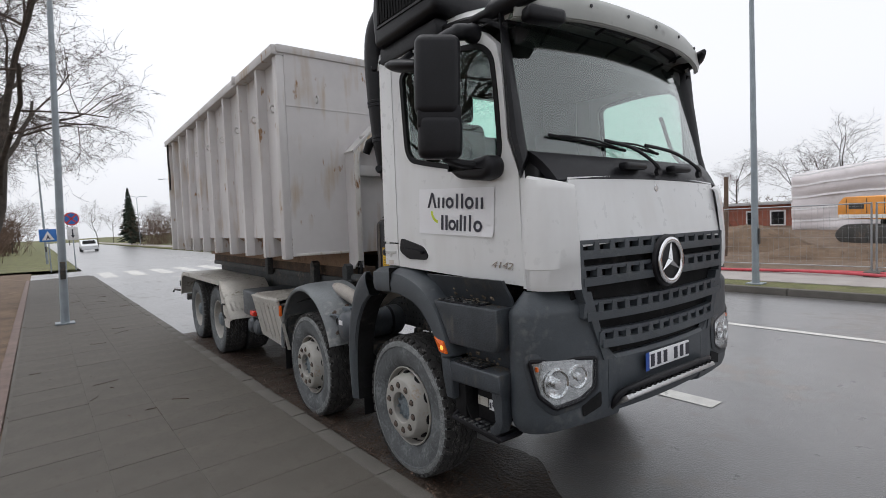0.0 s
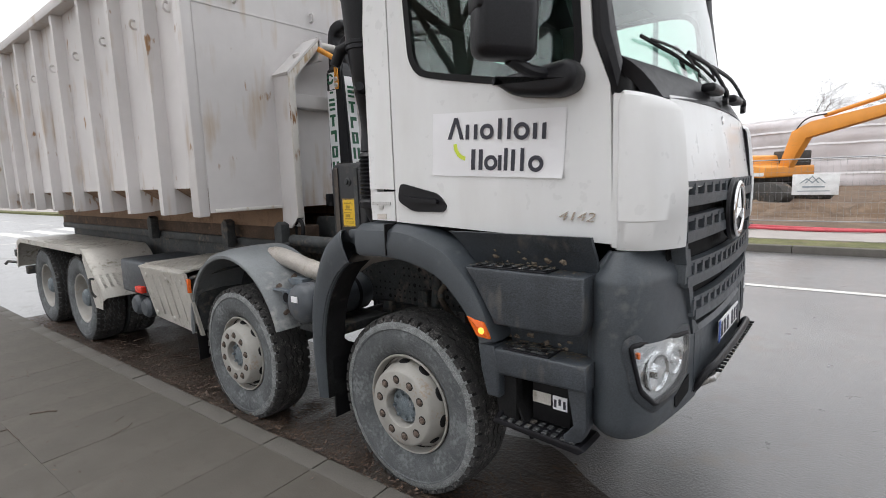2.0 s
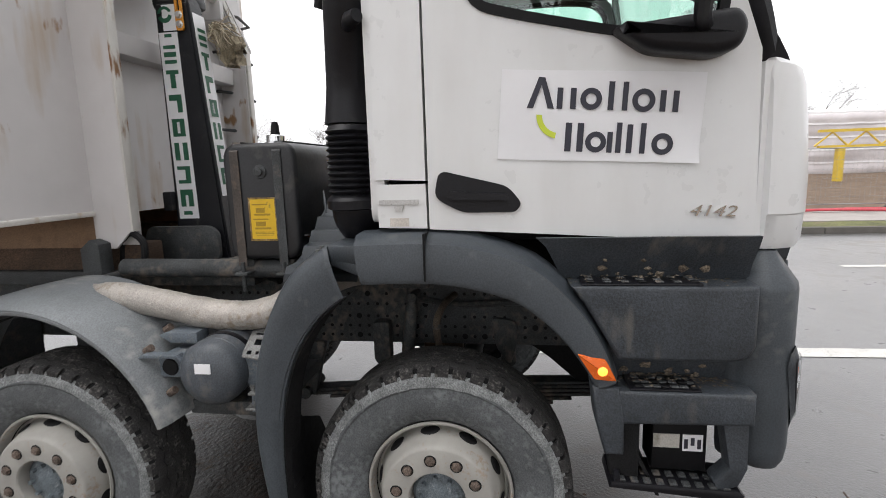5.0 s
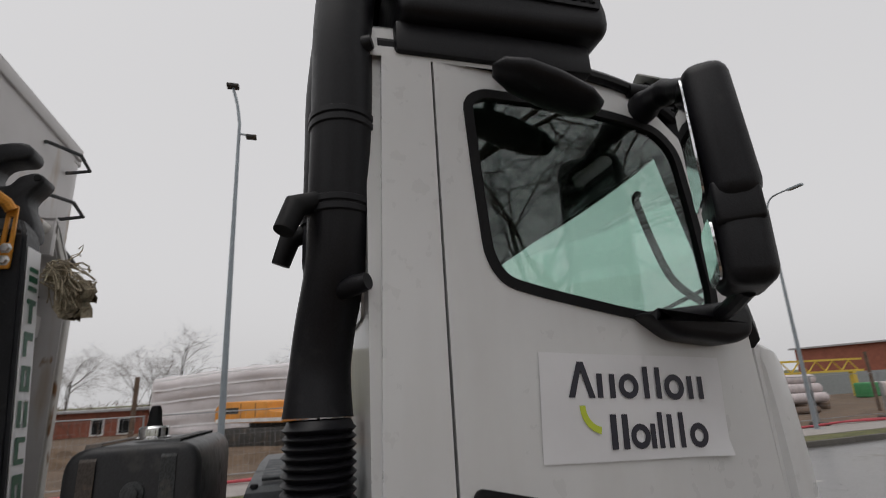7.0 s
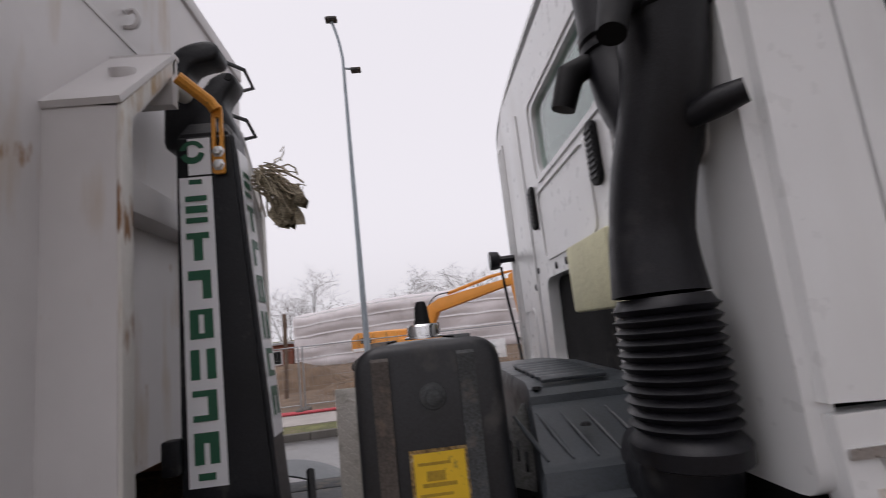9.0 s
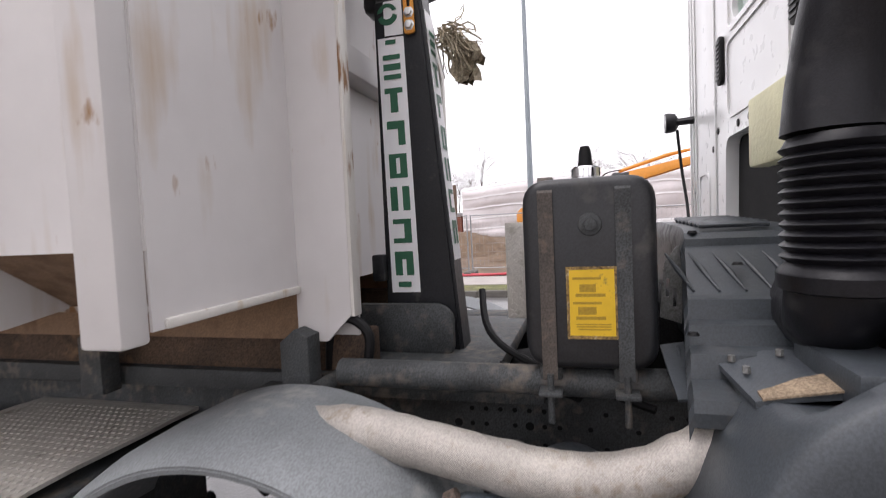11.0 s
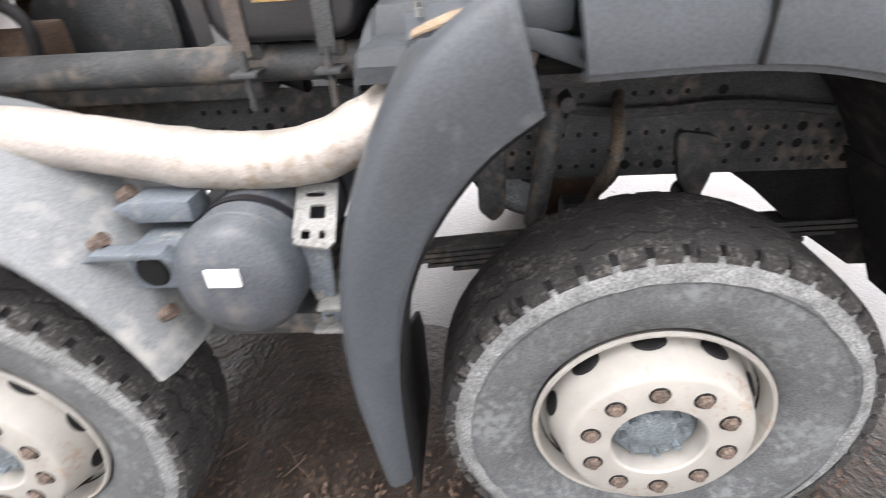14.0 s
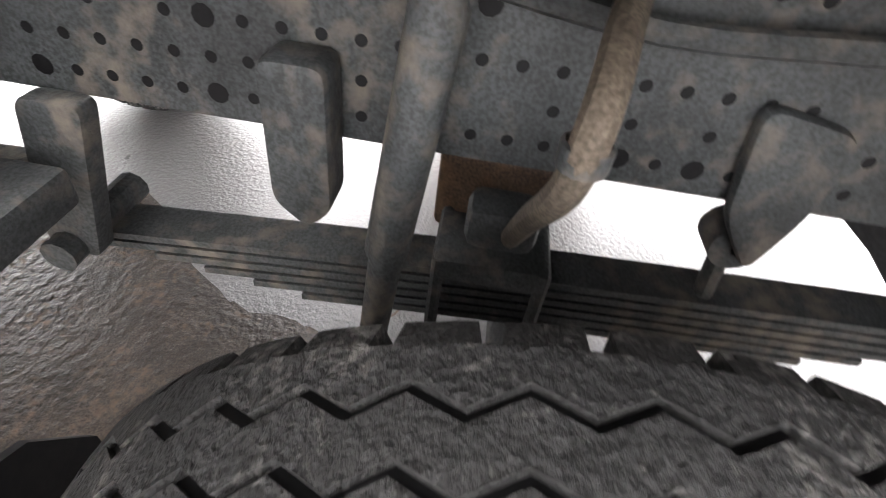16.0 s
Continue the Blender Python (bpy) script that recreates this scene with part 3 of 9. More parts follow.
def front_wheel(width):
    """A steel wheel with a raised bolt flange, ten nuts and hand holes; the outer side looks to -x."""
    root = new("wheel")
    root.empty_display_size = 0.2
    tyre = part("tyre", tyre_mesh(width), tyre_rubber, root, "worn dirty black tyre")
    part("tread", tread_mesh(width), tread_rubber, tyre)
    w = width / 2
    # groove floor near-black: the shade between the ribs is put into its colour
    part("tread_base", add_lathe(B(), [(0.4815, -w + 0.017), (0.4950, -w + 0.033), (0.4990, -w + 0.055), (0.4990, w - 0.055), (0.4950, w - 0.033), (0.4815, w - 0.017)], (0, 0, 0), seg=64), rubber_and_hole_black, tyre)
    part("shoulder_band", scuffed_band(width), bleached_rubber, tyre, "bleached rubber band")
    rim = add_lathe(B(), [(0.262, -w + 0.075), (0.283, -w + 0.03), (0.279, -w + 0.022), (0.272, -w + 0.024), (0.267, -w + 0.036), (0.263, -w + 0.075), (0.258, -w + 0.088), (0.250, -w + 0.086), (0.246, -w + 0.075),
                          (0.232, -w + 0.035), (0.219, -w - 0.008), (0.213, -w - 0.022), (0.207, -w - 0.030), (0.201, -w - 0.033), (0.112, -w - 0.033), (0.107, -w - 0.028), (0.104, -w + 0.04)], (0, 0, 0), seg=64)
    rim_ob = part("rim", rim, rim_paint, root, "dirty silver-painted steel rim")
    for k in range(10):
        w2 = 2 * math.pi * (k + 0.5) / 10
        cy, cz = 0.159 * math.cos(w2), 0.159 * math.sin(w2)
        nut = add_lathe(B(), [(0.0, -w - 0.046), (0.012, -w - 0.046), (0.0155, -w - 0.042), (0.0155, -w - 0.037), (0.020, -w - 0.036), (0.020, -w - 0.033)], (0, cy, cz), seg=6)
        # proud dark disc under each nut, the shade of its recess in the colour
        seat = add_lathe(B(), [(0.0, -w - 0.0345), (0.0225, -w - 0.0345), (0.024, -w - 0.033)], (0, cy, cz), seg=18)
        part("nut_seat", seat, dark_cavity, rim_ob)
        part("wheel_nut", nut, rust_nut, rim_ob, angle=20)
        # hand hole laid on as a dark disc, its shade put into the colour
        hole = add_lathe(B(), [(0.0, -0.005), (0.021, -0.004), (0.026, 0.0)], (0, 0, 0), seg=14)
        bmesh.ops.transform(hole, matrix=Matrix.Translation((-w + 0.050, 0.2385 * math.cos(w2), 0.2385 * math.sin(w2))) @ Matrix.Rotation(w2, 4, "X") @ Matrix.Rotation(radians(-70.4), 4, "Z") @ Matrix.Diagonal((1, 0.85, 1.5, 1)), verts=hole.verts)
        part("hand_hole", hole, rubber_and_hole_black, rim_ob)
    hub = add_lathe(B(), [(0.0, -w + 0.0), (0.045, -w - 0.002), (0.055, -w + 0.004), (0.088, -w + 0.006), (0.102, -w + 0.02), (0.105, -w + 0.06)], (0, 0, 0), seg=40)
    hub_ob = part("hub", hub, hub_grey, root, "grey-painted hub with bolts")
    for k in range(8):
        w2 = 2 * math.pi * k / 8
        bolt = add_lathe(B(), [(0.0, -w - 0.014), (0.009, -w - 0.014), (0.010, -w + 0.006)], (0, 0.07 * math.cos(w2), 0.07 * math.sin(w2)), seg=6)
        part("hub_bolt", bolt, hub_grey, hub_ob, angle=20)
    inner = add_lathe(B(), [(0.262, -w + 0.07), (0.255, w - 0.06), (0.29, w - 0.03)], (0, 0, 0), seg=48)
    part("rim_barrel", inner, dark_cavity, rim_ob)
    drum = add_lathe(B(), [(0.0, 0.02), (0.2, 0.02), (0.2, w + 0.06), (0.0, w + 0.06)], (0, 0, 0), seg=32)
    part("brake_drum", drum, dark_cavity, root)
    return root


def rear_wheel(width):
    """Twin rear wheels with a deep dished disc."""
    root = new("wheel")
    w = width / 2
    for k, off in enumerate((0.0, 0.34)):
        bm = tyre_mesh(width)
        bmesh.ops.translate(bm, vec=(off, 0, 0), verts=bm.verts)
        tyre = part("tyre", bm, tyre_rubber, root, "worn dirty black tyre")
        bm = tread_mesh(width)
        bmesh.ops.translate(bm, vec=(off, 0, 0), verts=bm.verts)
        part("tread", bm, tread_rubber, tyre)
    rim = add_lathe(B(), [(0.290, -w + 0.03), (0.286, -w + 0.024), (0.270, -w + 0.032), (0.258, -w + 0.07), (0.245, -w + 0.16), (0.215, -w + 0.20), (0.17, -w + 0.17), (0.10, -w + 0.17), (0.0, -w + 0.17)], (0, 0, 0), seg=56)
    rim_ob = part("rim", rim, rim_paint, root, "dished dirty silver rim")
    hub = add_lathe(B(), [(0.0, -w + 0.03), (0.07, -w + 0.035), (0.10, -w + 0.06), (0.11, -w + 0.17)], (0, 0, 0), seg=32)
    part("hub", hub, hub_grey, root)
    for k in range(10):
        w2 = 2 * math.pi * k / 10
        part("wheel_nut", add_lathe(B(), [(0, -w + 0.14), (0.016, -w + 0.14), (0.018, -w + 0.17)], (0, 0.14 * math.cos(w2), 0.14 * math.sin(w2)), seg=6), rust_nut, rim_ob, angle=20)
    return root


w1 = front_wheel(0.285)
w1.parent = truck
w1.matrix_basis = pose(-0.962, AX1, HUB_Z, -8) @ WHEEL
w2 = copy_thing(w1, pose(-1.005, AX2, HUB_Z - 0.02, 40))
for y in (AX1, AX2):
    copy_thing(w1, pose(0.97, y, HUB_Z, 25, 0, 180))
r3 = rear_wheel(0.30)
r3.parent = truck
r3.matrix_basis = pose(-1.2 + 0.145, AX3, HUB_Z, 10) @ WHEEL
copy_thing(r3, pose(-1.2 + 0.15, AX4, HUB_Z, 33))
for y in (AX3, AX4):
    copy_thing(r3, pose(1.2 - 0.15, y, HUB_Z, 20, 0, 180))

# ---- cab shell ----
DOOR = [(0.131, 1.481), (0.135, 2.85), (-0.55, 2.85), (-0.69, 2.81), (-0.785, 2.72), (-0.82, 2.55), (-0.845, 2.2), (-0.912, 2.02), (-0.928, 1.412)]
WINDOW = [(0.025, 2.725), (-0.02, 2.755), (-0.25, 2.765), (-0.525, 2.755), (-0.675, 2.73), (-0.745, 2.66), (-0.768, 2.45), (-0.785, 2.15), (-0.765, 2.085), (-0.69, 2.075), (-0.6, 2.078), (-0.44, 2.10), (-0.164, 2.155), (-0.045, 2.185), (-0.005, 2.25), (0.01, 2.45)]
WINDOW = rounded(WINDOW, 0.06, 3)

DOORS = {}
for s in (1, -1):
    bm = B()
    add_panel(bm, DOOR, [grown(WINDOW, 0.022)], lambda p, s=s: on_side(p, 0, s), (0.05 * s, 0, 0))
    door = part("door", bm, white_paint, truck, "white cab door with a large window")
    DOORS[s] = door
    bm = B()
    add_panel(bm, grown(WINDOW, 0.024), [grown(WINDOW, -0.006)], lambda p, s=s: on_side(p, 0.006, s), (0.03 * s, 0, 0))
    part("window_seal", bm, rubber_and_hole_black, door, "black rubber window seal")
    bm = B()
    add_panel(bm, grown(WINDOW, -0.002), [], lambda p, s=s: on_side(p, -0.006, s), (0.003 * s, 0, 0))
    ob = part("window_pane", bm, pane_glass, door, "green-tinted side window")
    ob.visible_shadow = False
    # pillar behind the door, upper and lower piece
    bm = B()
    add_panel(bm, [(0.1405, 1.642), (0.1425, 2.85), (0.29, 2.85), (0.312, 1.65)], [], lambda p, s=s: on_side(p, 0.0, s), (0.05 * s, 0, 0))
    part("rear_pillar", bm, white_paint, truck)
    bm = B()
    add_panel(bm, [(0.1385, 1.484), (0.1405, 1.632), (0.308, 1.632), (0.304, 1.488)], [], lambda p, s=s: on_side(p, 0.0, s), (0.05 * s, 0, 0))
    part("pillar_flap", bm, white_paint, truck)
    # fixed white strip beside the door, then a curved wind vane standing a little proud of it
    rows = [[(s * (sx(-0.925) + 0.0), -0.925, z), (s * -0.978, -0.965, z - 0.004), (s * -0.962, -1.02, z - 0.01)] for z in (1.40, 1.7, 1.985)]
    part("corner_strip", add_sheet(B(), rows, thick=(0.04 * s, 0.02, 0)), white_paint, truck)
    plan = smooth([(-0.996, -0.958, 0), (-0.998, -1.01, 0), (-0.975, -1.085, 0), (-0.92, -1.145, 0), (-0.85, -1.19, 0), (-0.795, -1.21, 0)], 3)
    rows = []
    for z, k in ((1.39, 0.016), (1.42, 0.004), (1.50, 0.0), (1.505, -0.004), (1.62, -0.004), (1.80, 0.0), (1.93, 0.006), (1.985, 0.014), (2.005, 0.03)):
        row = []
        for i, p in enumerate(plan):
            w = i / (len(plan) - 1)
            drop = 0.0 if z < 1.9 else (0.035 * max(0, 1 - w * 7) + 0.065 * w) * (z - 1.9) / 0.1
            row.append((s * (p.x + k), p.y + k * 0.6 + max(0, z - 1.65) * 0.12 * w, z - drop))
        rows.append(row)
    part("wind_vane", add_sheet(B(), rows, thick=(0.022 * s, 0.018, 0)), white_paint, truck, "white curved wind vane at the cab corner")

# bonnet between the corner panels
def front_y(x, z):
    return -1.225 + 0.035 * (x / 0.79) ** 2 + max(0, z - 1.6) * 0.20


bm = B()
rows = [[(x * 0.0985 * 0.8 * k, front_y(x * 0.0788, z), z - 0.02 * (x / 10) ** 2) for x in range(-10, 11)] for z, k in ((1.63, 1.0), (1.75, 1.0), (1.9, 1.0), (1.985, 1.0), (2.0, 0.995))]
add_sheet(bm, rows, thick=(0, 0.04, -0.005))
part("bonnet", bm, white_paint, truck, "smooth white front bonnet panel")
part("bonnet_badge", add_lathe(B(), [(0, -0.008), (0.018, -0.008), (0.022, -0.004), (0.022, 0.01)], (0, front_y(0, 1.93), 1.93), axis="y", seg=24), chrome, truck)


# windscreen and its black surround
def screen_point(a, b):
    """a from -1 to 1 across, b from 0 at the bottom to 1 at the top."""
    x = a * (0.93 - 0.03 * b)
    y = -1.06 + 0.13 * abs(a) ** 2.2 + b * 0.175
    z = 2.10 + 0.03 * a * a + b * 0.82
    return Vector((x, y, z))


bm = B()
add_sheet(bm, [[screen_point(a / 10, b / 6) for a in range(-10, 11)] for b in range(7)], thick=(0, 0.006, 0))
ob = part("windscreen", bm, windscreen_glass, truck, "large clear windscreen")
ob.visible_shadow = False
bm = B()
rows = []
for k in range(5):
    w = k / 4
    rows.append([Vector((a / 10 * (0.86 + 0.07 * w), -1.155 + 0.05 * (a / 10) ** 2 + w * (0.095 + 0.08 * (a / 10) ** 2), 1.985 - 0.02 * (a / 10) ** 2 + 0.125 * w + 0.04 * w * (a / 10) ** 2 + 0.02 * math.sin(w * 3.14))) for a in range(-10, 11)])
add_sheet(bm, rows, thick=(0, 0.05, -0.03))
part("wiper_cowl", bm, black_plastic, truck, "matt black cowl under the windscreen")
for s in (1, -1):
    rows = []
    for k in range(9):
        w = k / 8
        z = 1.98 + 0.92 * w
        e = screen_point(-1, max(0, (z - 2.13) / 0.82))
        yd = -0.925 + 0.075 * min(1, max(0, (z - 2.0) / 0.2)) + 0.06 * max(0, w - 0.3)
        ed = Vector((sx(yd), yd, z))
        mid = (e + ed) / 2 + Vector((-0.03, -0.03, 0))
        rows.append([Vector((s * p.x, p.y, p.z)) for p in (ed, ed * 0.66 + mid * 0.34 + Vector((-0.012, -0.012, 0)), mid, e * 0.6 + mid * 0.4 + Vector((0, -0.01, 0)), e)])
    part("windscreen_pillar", add_sheet(B(), rows, thick=(0.04 * s, 0.03, 0)), black_plastic, truck, "black windscreen pillar trim")

# roof: low dome in white with a dark front lip
bm = B()
rows = []
for k in range(9):
    w = k / 8
    y = -0.93 + 1.26 * w
    wd = (0.95 + 0.14 * min(1, w * 1.6))
    top = 2.99 + 0.16 * math.sin(min(1, w * 1.5) * 1.57) - 0.04 * w * w
    rows.append([(wd * math.sin(a / 10 * 1.57), y + 0.10 * abs(a / 10) ** 3 * (1 - w), 2.86 + (top - 2.86) * max(0.0, math.cos(a / 10 * 1.57)) ** 0.55) for a in range(-10, 11)])
add_sheet(bm, rows, thick=(0, 0, -0.02))
part("roof", bm, white_paint, truck, "white cab roof")
bm = B()
rows = []
for k in range(4):
    w = k / 3
    rows.append([Vector((a / 10 * (0.92 + 0.03 * w), -0.875 + 0.12 * abs(a / 10) ** 2.2 - 0.06 * w, 2.93 + 0.07 * w - 0.04 * w * (a / 10) ** 4)) for a in range(-10, 11)])
add_sheet(bm, rows, thick=(0, 0.08, 0.02))
part("roof_lip", bm, black_plastic, truck, "black trim above the windscreen")

# sun visor: a pale band that stands off the roof edge
bm = B()
rows = []
for dy, z in ((0.10, 3.035), (0.0, 3.03), (-0.07, 3.005), (-0.105, 2.965), (-0.115, 2.905), (-0.105, 2.865), (-0.085, 2.86)):
    rows.append([Vector((a / 12 * 0.97, -0.985 + 0.19 * abs(a / 12) ** 2.6 + dy, z - 0.035 * abs(a / 12) ** 3)) for a in range(-12, 13)])
add_sheet(bm, rows, thick=(0, 0.012, -0.006))
visor = part("sun_visor", bm, material("pale_visor", (0.40, 0.41, 0.39), 0.4, vary=0.08, scale=4, dirt=(0.28, 0.28, 0.26), dirt_amount=0.25), truck, "pale grey plastic sun visor")
for x in (-0.62, -0.3, 0.0, 0.3, 0.62):
    yv = -0.985 + 0.19 * (abs(x) / 0.97) ** 2.6
    part("visor_bracket", tube([(x, yv + 0.06, 2.86), (x, yv - 0.03, 2.875), (x, yv - 0.09, 2.88)], 0.009, 8), black_plastic, visor)
    part("visor_bolt", add_lathe(B(), [(0, -0.006), (0.010, -0.005), (0.011, 0.0)], (x + 0.12, -0.985 + 0.19 * (abs(x + 0.12) / 0.97) ** 2.6 - 0.113, 2.94), axis="y", seg=10), black_plastic, visor)

# back wall of the cab
BACK_Y = 0.335
bm = B()
rear_win = rounded([(-0.50, 2.45), (-0.50, 2.76), (0.22, 2.76), (0.22, 2.45)], 0.06)
hollow = rounded([(-0.36, 1.63), (-0.36, 2.01), (0.34, 2.01), (0.37, 1.63)], 0.06)
outer = rounded([(-1.07, 1.50), (-1.07, 2.90), (-0.8, 3.03), (0.8, 3.03), (1.07, 2.90), (1.07, 1.50)], 0.05)
add_panel(bm, outer, [rear_win, hollow], lambda p: (p[0], BACK_Y, p[1]), (0, -0.05, 0))
back = part("back_wall", bm, white_paint, truck, "white pressed-steel back wall of the cab")
for loop in (rear_win,):
    ob = part("rear_window", add_panel(B(), loop, [], lambda p: (p[0], BACK_Y - 0.02, p[1]), (0, -0.005, 0)), pane_glass, back)
    ob.visible_shadow = False
# dark block close behind the opening, the hollow's shade in its colour
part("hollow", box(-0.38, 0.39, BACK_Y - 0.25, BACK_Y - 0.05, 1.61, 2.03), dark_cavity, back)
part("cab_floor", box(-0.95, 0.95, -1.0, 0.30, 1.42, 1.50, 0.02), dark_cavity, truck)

# ---- roll-off container ----
container = thing("roll_off_container", "tall grey ribbed steel container with rust stains, on the truck", "container", LEAN)
CF, CR, CT, CB = 1.82, 7.72, 3.45, 1.485
WALL = {-1: -1.20, 1: 0.86}
for s in (1, -1):
    w = WALL[s]
    part("side_wall", box(w - 0.004, w + 0.004, CF, CR, 1.68, CT), container_paint, container)
    part("top_rail", box(w - s * 0.02, w + s * 0.11, CF, CR, CT - 0.09, CT, 0.008), container_paint, container)
    for y in (2.38, 3.02, 3.67, 4.42, 5.12, 5.82, 6.48, 7.1, 7.64):
        vs = [(y - 0.05, w + s * 0.004), (y - 0.032, w + s * 0.088), (y + 0.032, w + s * 0.088), (y + 0.05, w + s * 0.004)]
        rib = part("rib", add_prism(B(), [(x, yy) for yy, x in vs], "z", CB, CT - 0.09, 0.004, 1), container_paint, container)
        part("gusset", add_prism(B(), [(w + s * 0.002, 1.70), (w + s * 0.002, CB + 0.003), (w - s * 0.06, CB + 0.006), (w - s * 0.235, 1.518)], "y", y - 0.045, y + 0.045), container_paint, rib)
    part("corner_post", box(w, w + s * 0.075, CF, CF + 0.11, CB - 0.005, CT - 0.09, 0.01), container_paint, container)
    part("sloping_floor_side", add_prism(B(), [(w, 1.70), (w, 1.685), (w - s * 0.25, 1.51), (w - s * 0.25, 1.525)], "y", CF + 0.01, CR), stained_paint, container, "rust-stained sloping lower side")
    part("floor_lip", add_prism(B(), [(w - s * 0.225, 1.506), (w - s * 0.225, 1.522), (w - s * 0.26, 1.522), (w - s * 0.26, 1.506)], "y", CF + 0.02, CR, 0.004), chipped_edge, container)
    part("floor_band", box(s * 0.612, s * 0.60, CF + 0.004, CR, 1.352, 1.515), stained_paint, container, "brown rust-stained floor beam")
X0, X1 = WALL[-1], WALL[1]
part("front_wall", box(X0, X1, CF - 0.004, CF + 0.004, 1.505, CT, 0.0), container_paint, container, "plain grey front wall")
part("front_rail", box(X0 - 0.07, X1 + 0.07, CF - 0.02, CF + 0.06, CT - 0.07, CT + 0.004, 0.01), container_paint, container)
part("rear_wall", box(X0 - 0.04, X1 + 0.04, CR - 0.06, CR, CB, CT, 0.01), container_paint, container)
part("floor_plate", box(X0 + 0.24, X1 - 0.24, CF + 0.004, CR, 1.516, 1.524), container_rust, container)
PF = 1.635
for s in (1, -1):
    part("runner", box(s * 0.5 - 0.06, s * 0.5 + 0.06, CF - 0.2, CR, 1.22, CB - 0.12, 0.01), dark_rust, container, "dark rusty steel runner")
    # protruding front posts: a cheek, a narrow front flange, and a head that slopes inwards to the bail
    bm = add_prism(B(), [(PF, 1.435), (PF + 0.085, 1.35), (CF + 0.004, 1.35), (CF + 0.004, 2.50), (PF, 2.48)], "x", s * 0.625, s * 0.614)
    part("post_cheek", bm, container_paint, container)
    bm = add_prism(B(), [(s * 0.625, 1.43), (s * 0.625, 2.485), (s * 0.32, 2.785), (s * 0.32, 2.735), (s * 0.572, 2.468), (s * 0.572, 1.43)], "y", PF - 0.012, PF, 0.002)
    part("post_face", bm, chipped_edge, container, "chipped paint with rust runs")
    bm = add_prism(B(), [(s * 0.64, 2.50), (s * 0.33, 2.80), (s * 0.30, 2.80), (s * 0.30, 2.785), (s * 0.325, 2.785), (s * 0.63, 2.485)], "y", PF - 0.015, CF)
    part("post_head", bm, container_paint, container)
    bm = add_prism(B(), [(s * 0.572, 1.36), (s * 0.572, 2.468), (s * 0.32, 2.735), (s * 0.32, 2.72), (s * 0.56, 2.46), (s * 0.56, 1.36)], "y", PF, CF)
    part("post_inner", bm, container_paint, container)
    part("post_pin", add_tube(B(), [(s * 0.47, PF + 0.06, 2.62), (s * 0.49, PF + 0.06, 2.665)], 0.035, 14), container_paint, container)
    part("head_cap", box(s * 0.34, s * 0.30, PF - 0.012, CF, 2.62, 2.80, 0.004), container_paint, container)
part("cross_beam", box(-0.56, 0.56, CF - 0.10, CF, 2.27, 2.375, 0.008), container_paint, container)
part("bail_bar", tube([(-0.32, 1.665, 2.745), (0.32, 1.665, 2.745)], 0.03, 14), chipped_edge, container)

# ---- hook-lift arm ----
lift = thing("hook_lift", "black hook-lift arm with green and white decals, holding the container", "hook lift", LEAN)


def jib_x(z):
    return 0.268 - 0.012 * (z - 1.2)


def jib_y0(z):
    return 1.362 + 0.115 * (z - 1.2) / 1.4


bm = B()
rings = []
for z in (1.05, 1.2, 2.55, 2.62):
    x, y0, y1 = jib_x(z), jib_y0(z), 1.66
    if z > 2.6:
        x, y0, y1 = x * 0.8, y0 + 0.04, y1 - 0.02
    rings.append([bm.verts.new(p) for p in ((-x, y1, z), (-x, y0, z), (-0.13, y0, z), (-0.13, y1, z))])
for a, b in zip(rings, rings[1:]):
    quad_strip(bm, a, b, True)
bm.faces.new(rings[0])
bm.faces.new(rings[-1])
bmesh.ops.recalc_face_normals(bm, faces=list(bm.faces))
bmesh.ops.bevel(bm, geom=list(bm.edges), offset=0.012, segments=2, affect="EDGES")
part("jib", bm, jib_black, lift)
# hook and horn: thick flame-cut plate, rounded at its edges
HOOK = [(1.745, 2.55), (1.74, 2.82), (1.725, 2.895), (1.688, 2.938), (1.627, 2.957), (1.565, 2.958), (1.54, 2.92), (1.552, 2.882), (1.60, 2.878), (1.645, 2.865), (1.667, 2.82), (1.645, 2.765), (1.60, 2.772),
        (1.582, 2.81), (1.52, 2.835), (1.484, 2.808), (1.50, 2.772), (1.543, 2.719), (1.50, 2.62), (1.49, 2.55)]
part("hook", add_prism(B(), rounded(HOOK, 0.03, 2), "x", -0.155, -0.045, 0.016, 2), jib_black, lift, "heavy curved steel hook", 50)
# black disc in place of the bored hole, with its shade as colour
part("horn_hole", add_lathe(B(), [(0.0, -0.003), (0.013, -0.003), (0.015, 0.0)], (-0.155, 1.512, 2.805), seg=14), rubber_and_hole_black, lift)

# ---- cab details ----
for s in (1, -1):
    hand = rounded([(0.095, 1.675), (-0.130, 1.618), (-0.175, 1.560), (-0.155, 1.532), (0.02, 1.534), (0.112, 1.585)], 0.03)
    bm = add_panel(B(), hand, [], lambda p, s=s: on_side(p, 0.008, s), (0.02 * s, 0, 0))
    handle = part("door_handle", bm, black_plastic, DOORS[s], "black recessed door handle")
    grip = rounded([(0.06, 1.607), (-0.13, 1.592), (-0.135, 1.572), (0.06, 1.578)], 0.008)
    bm = add_panel(B(), grip, [], lambda p, s=s: on_side(p, 0.03, s), (0.02 * s, 0, 0))
    part("handle_grip", bm, black_plastic, handle)
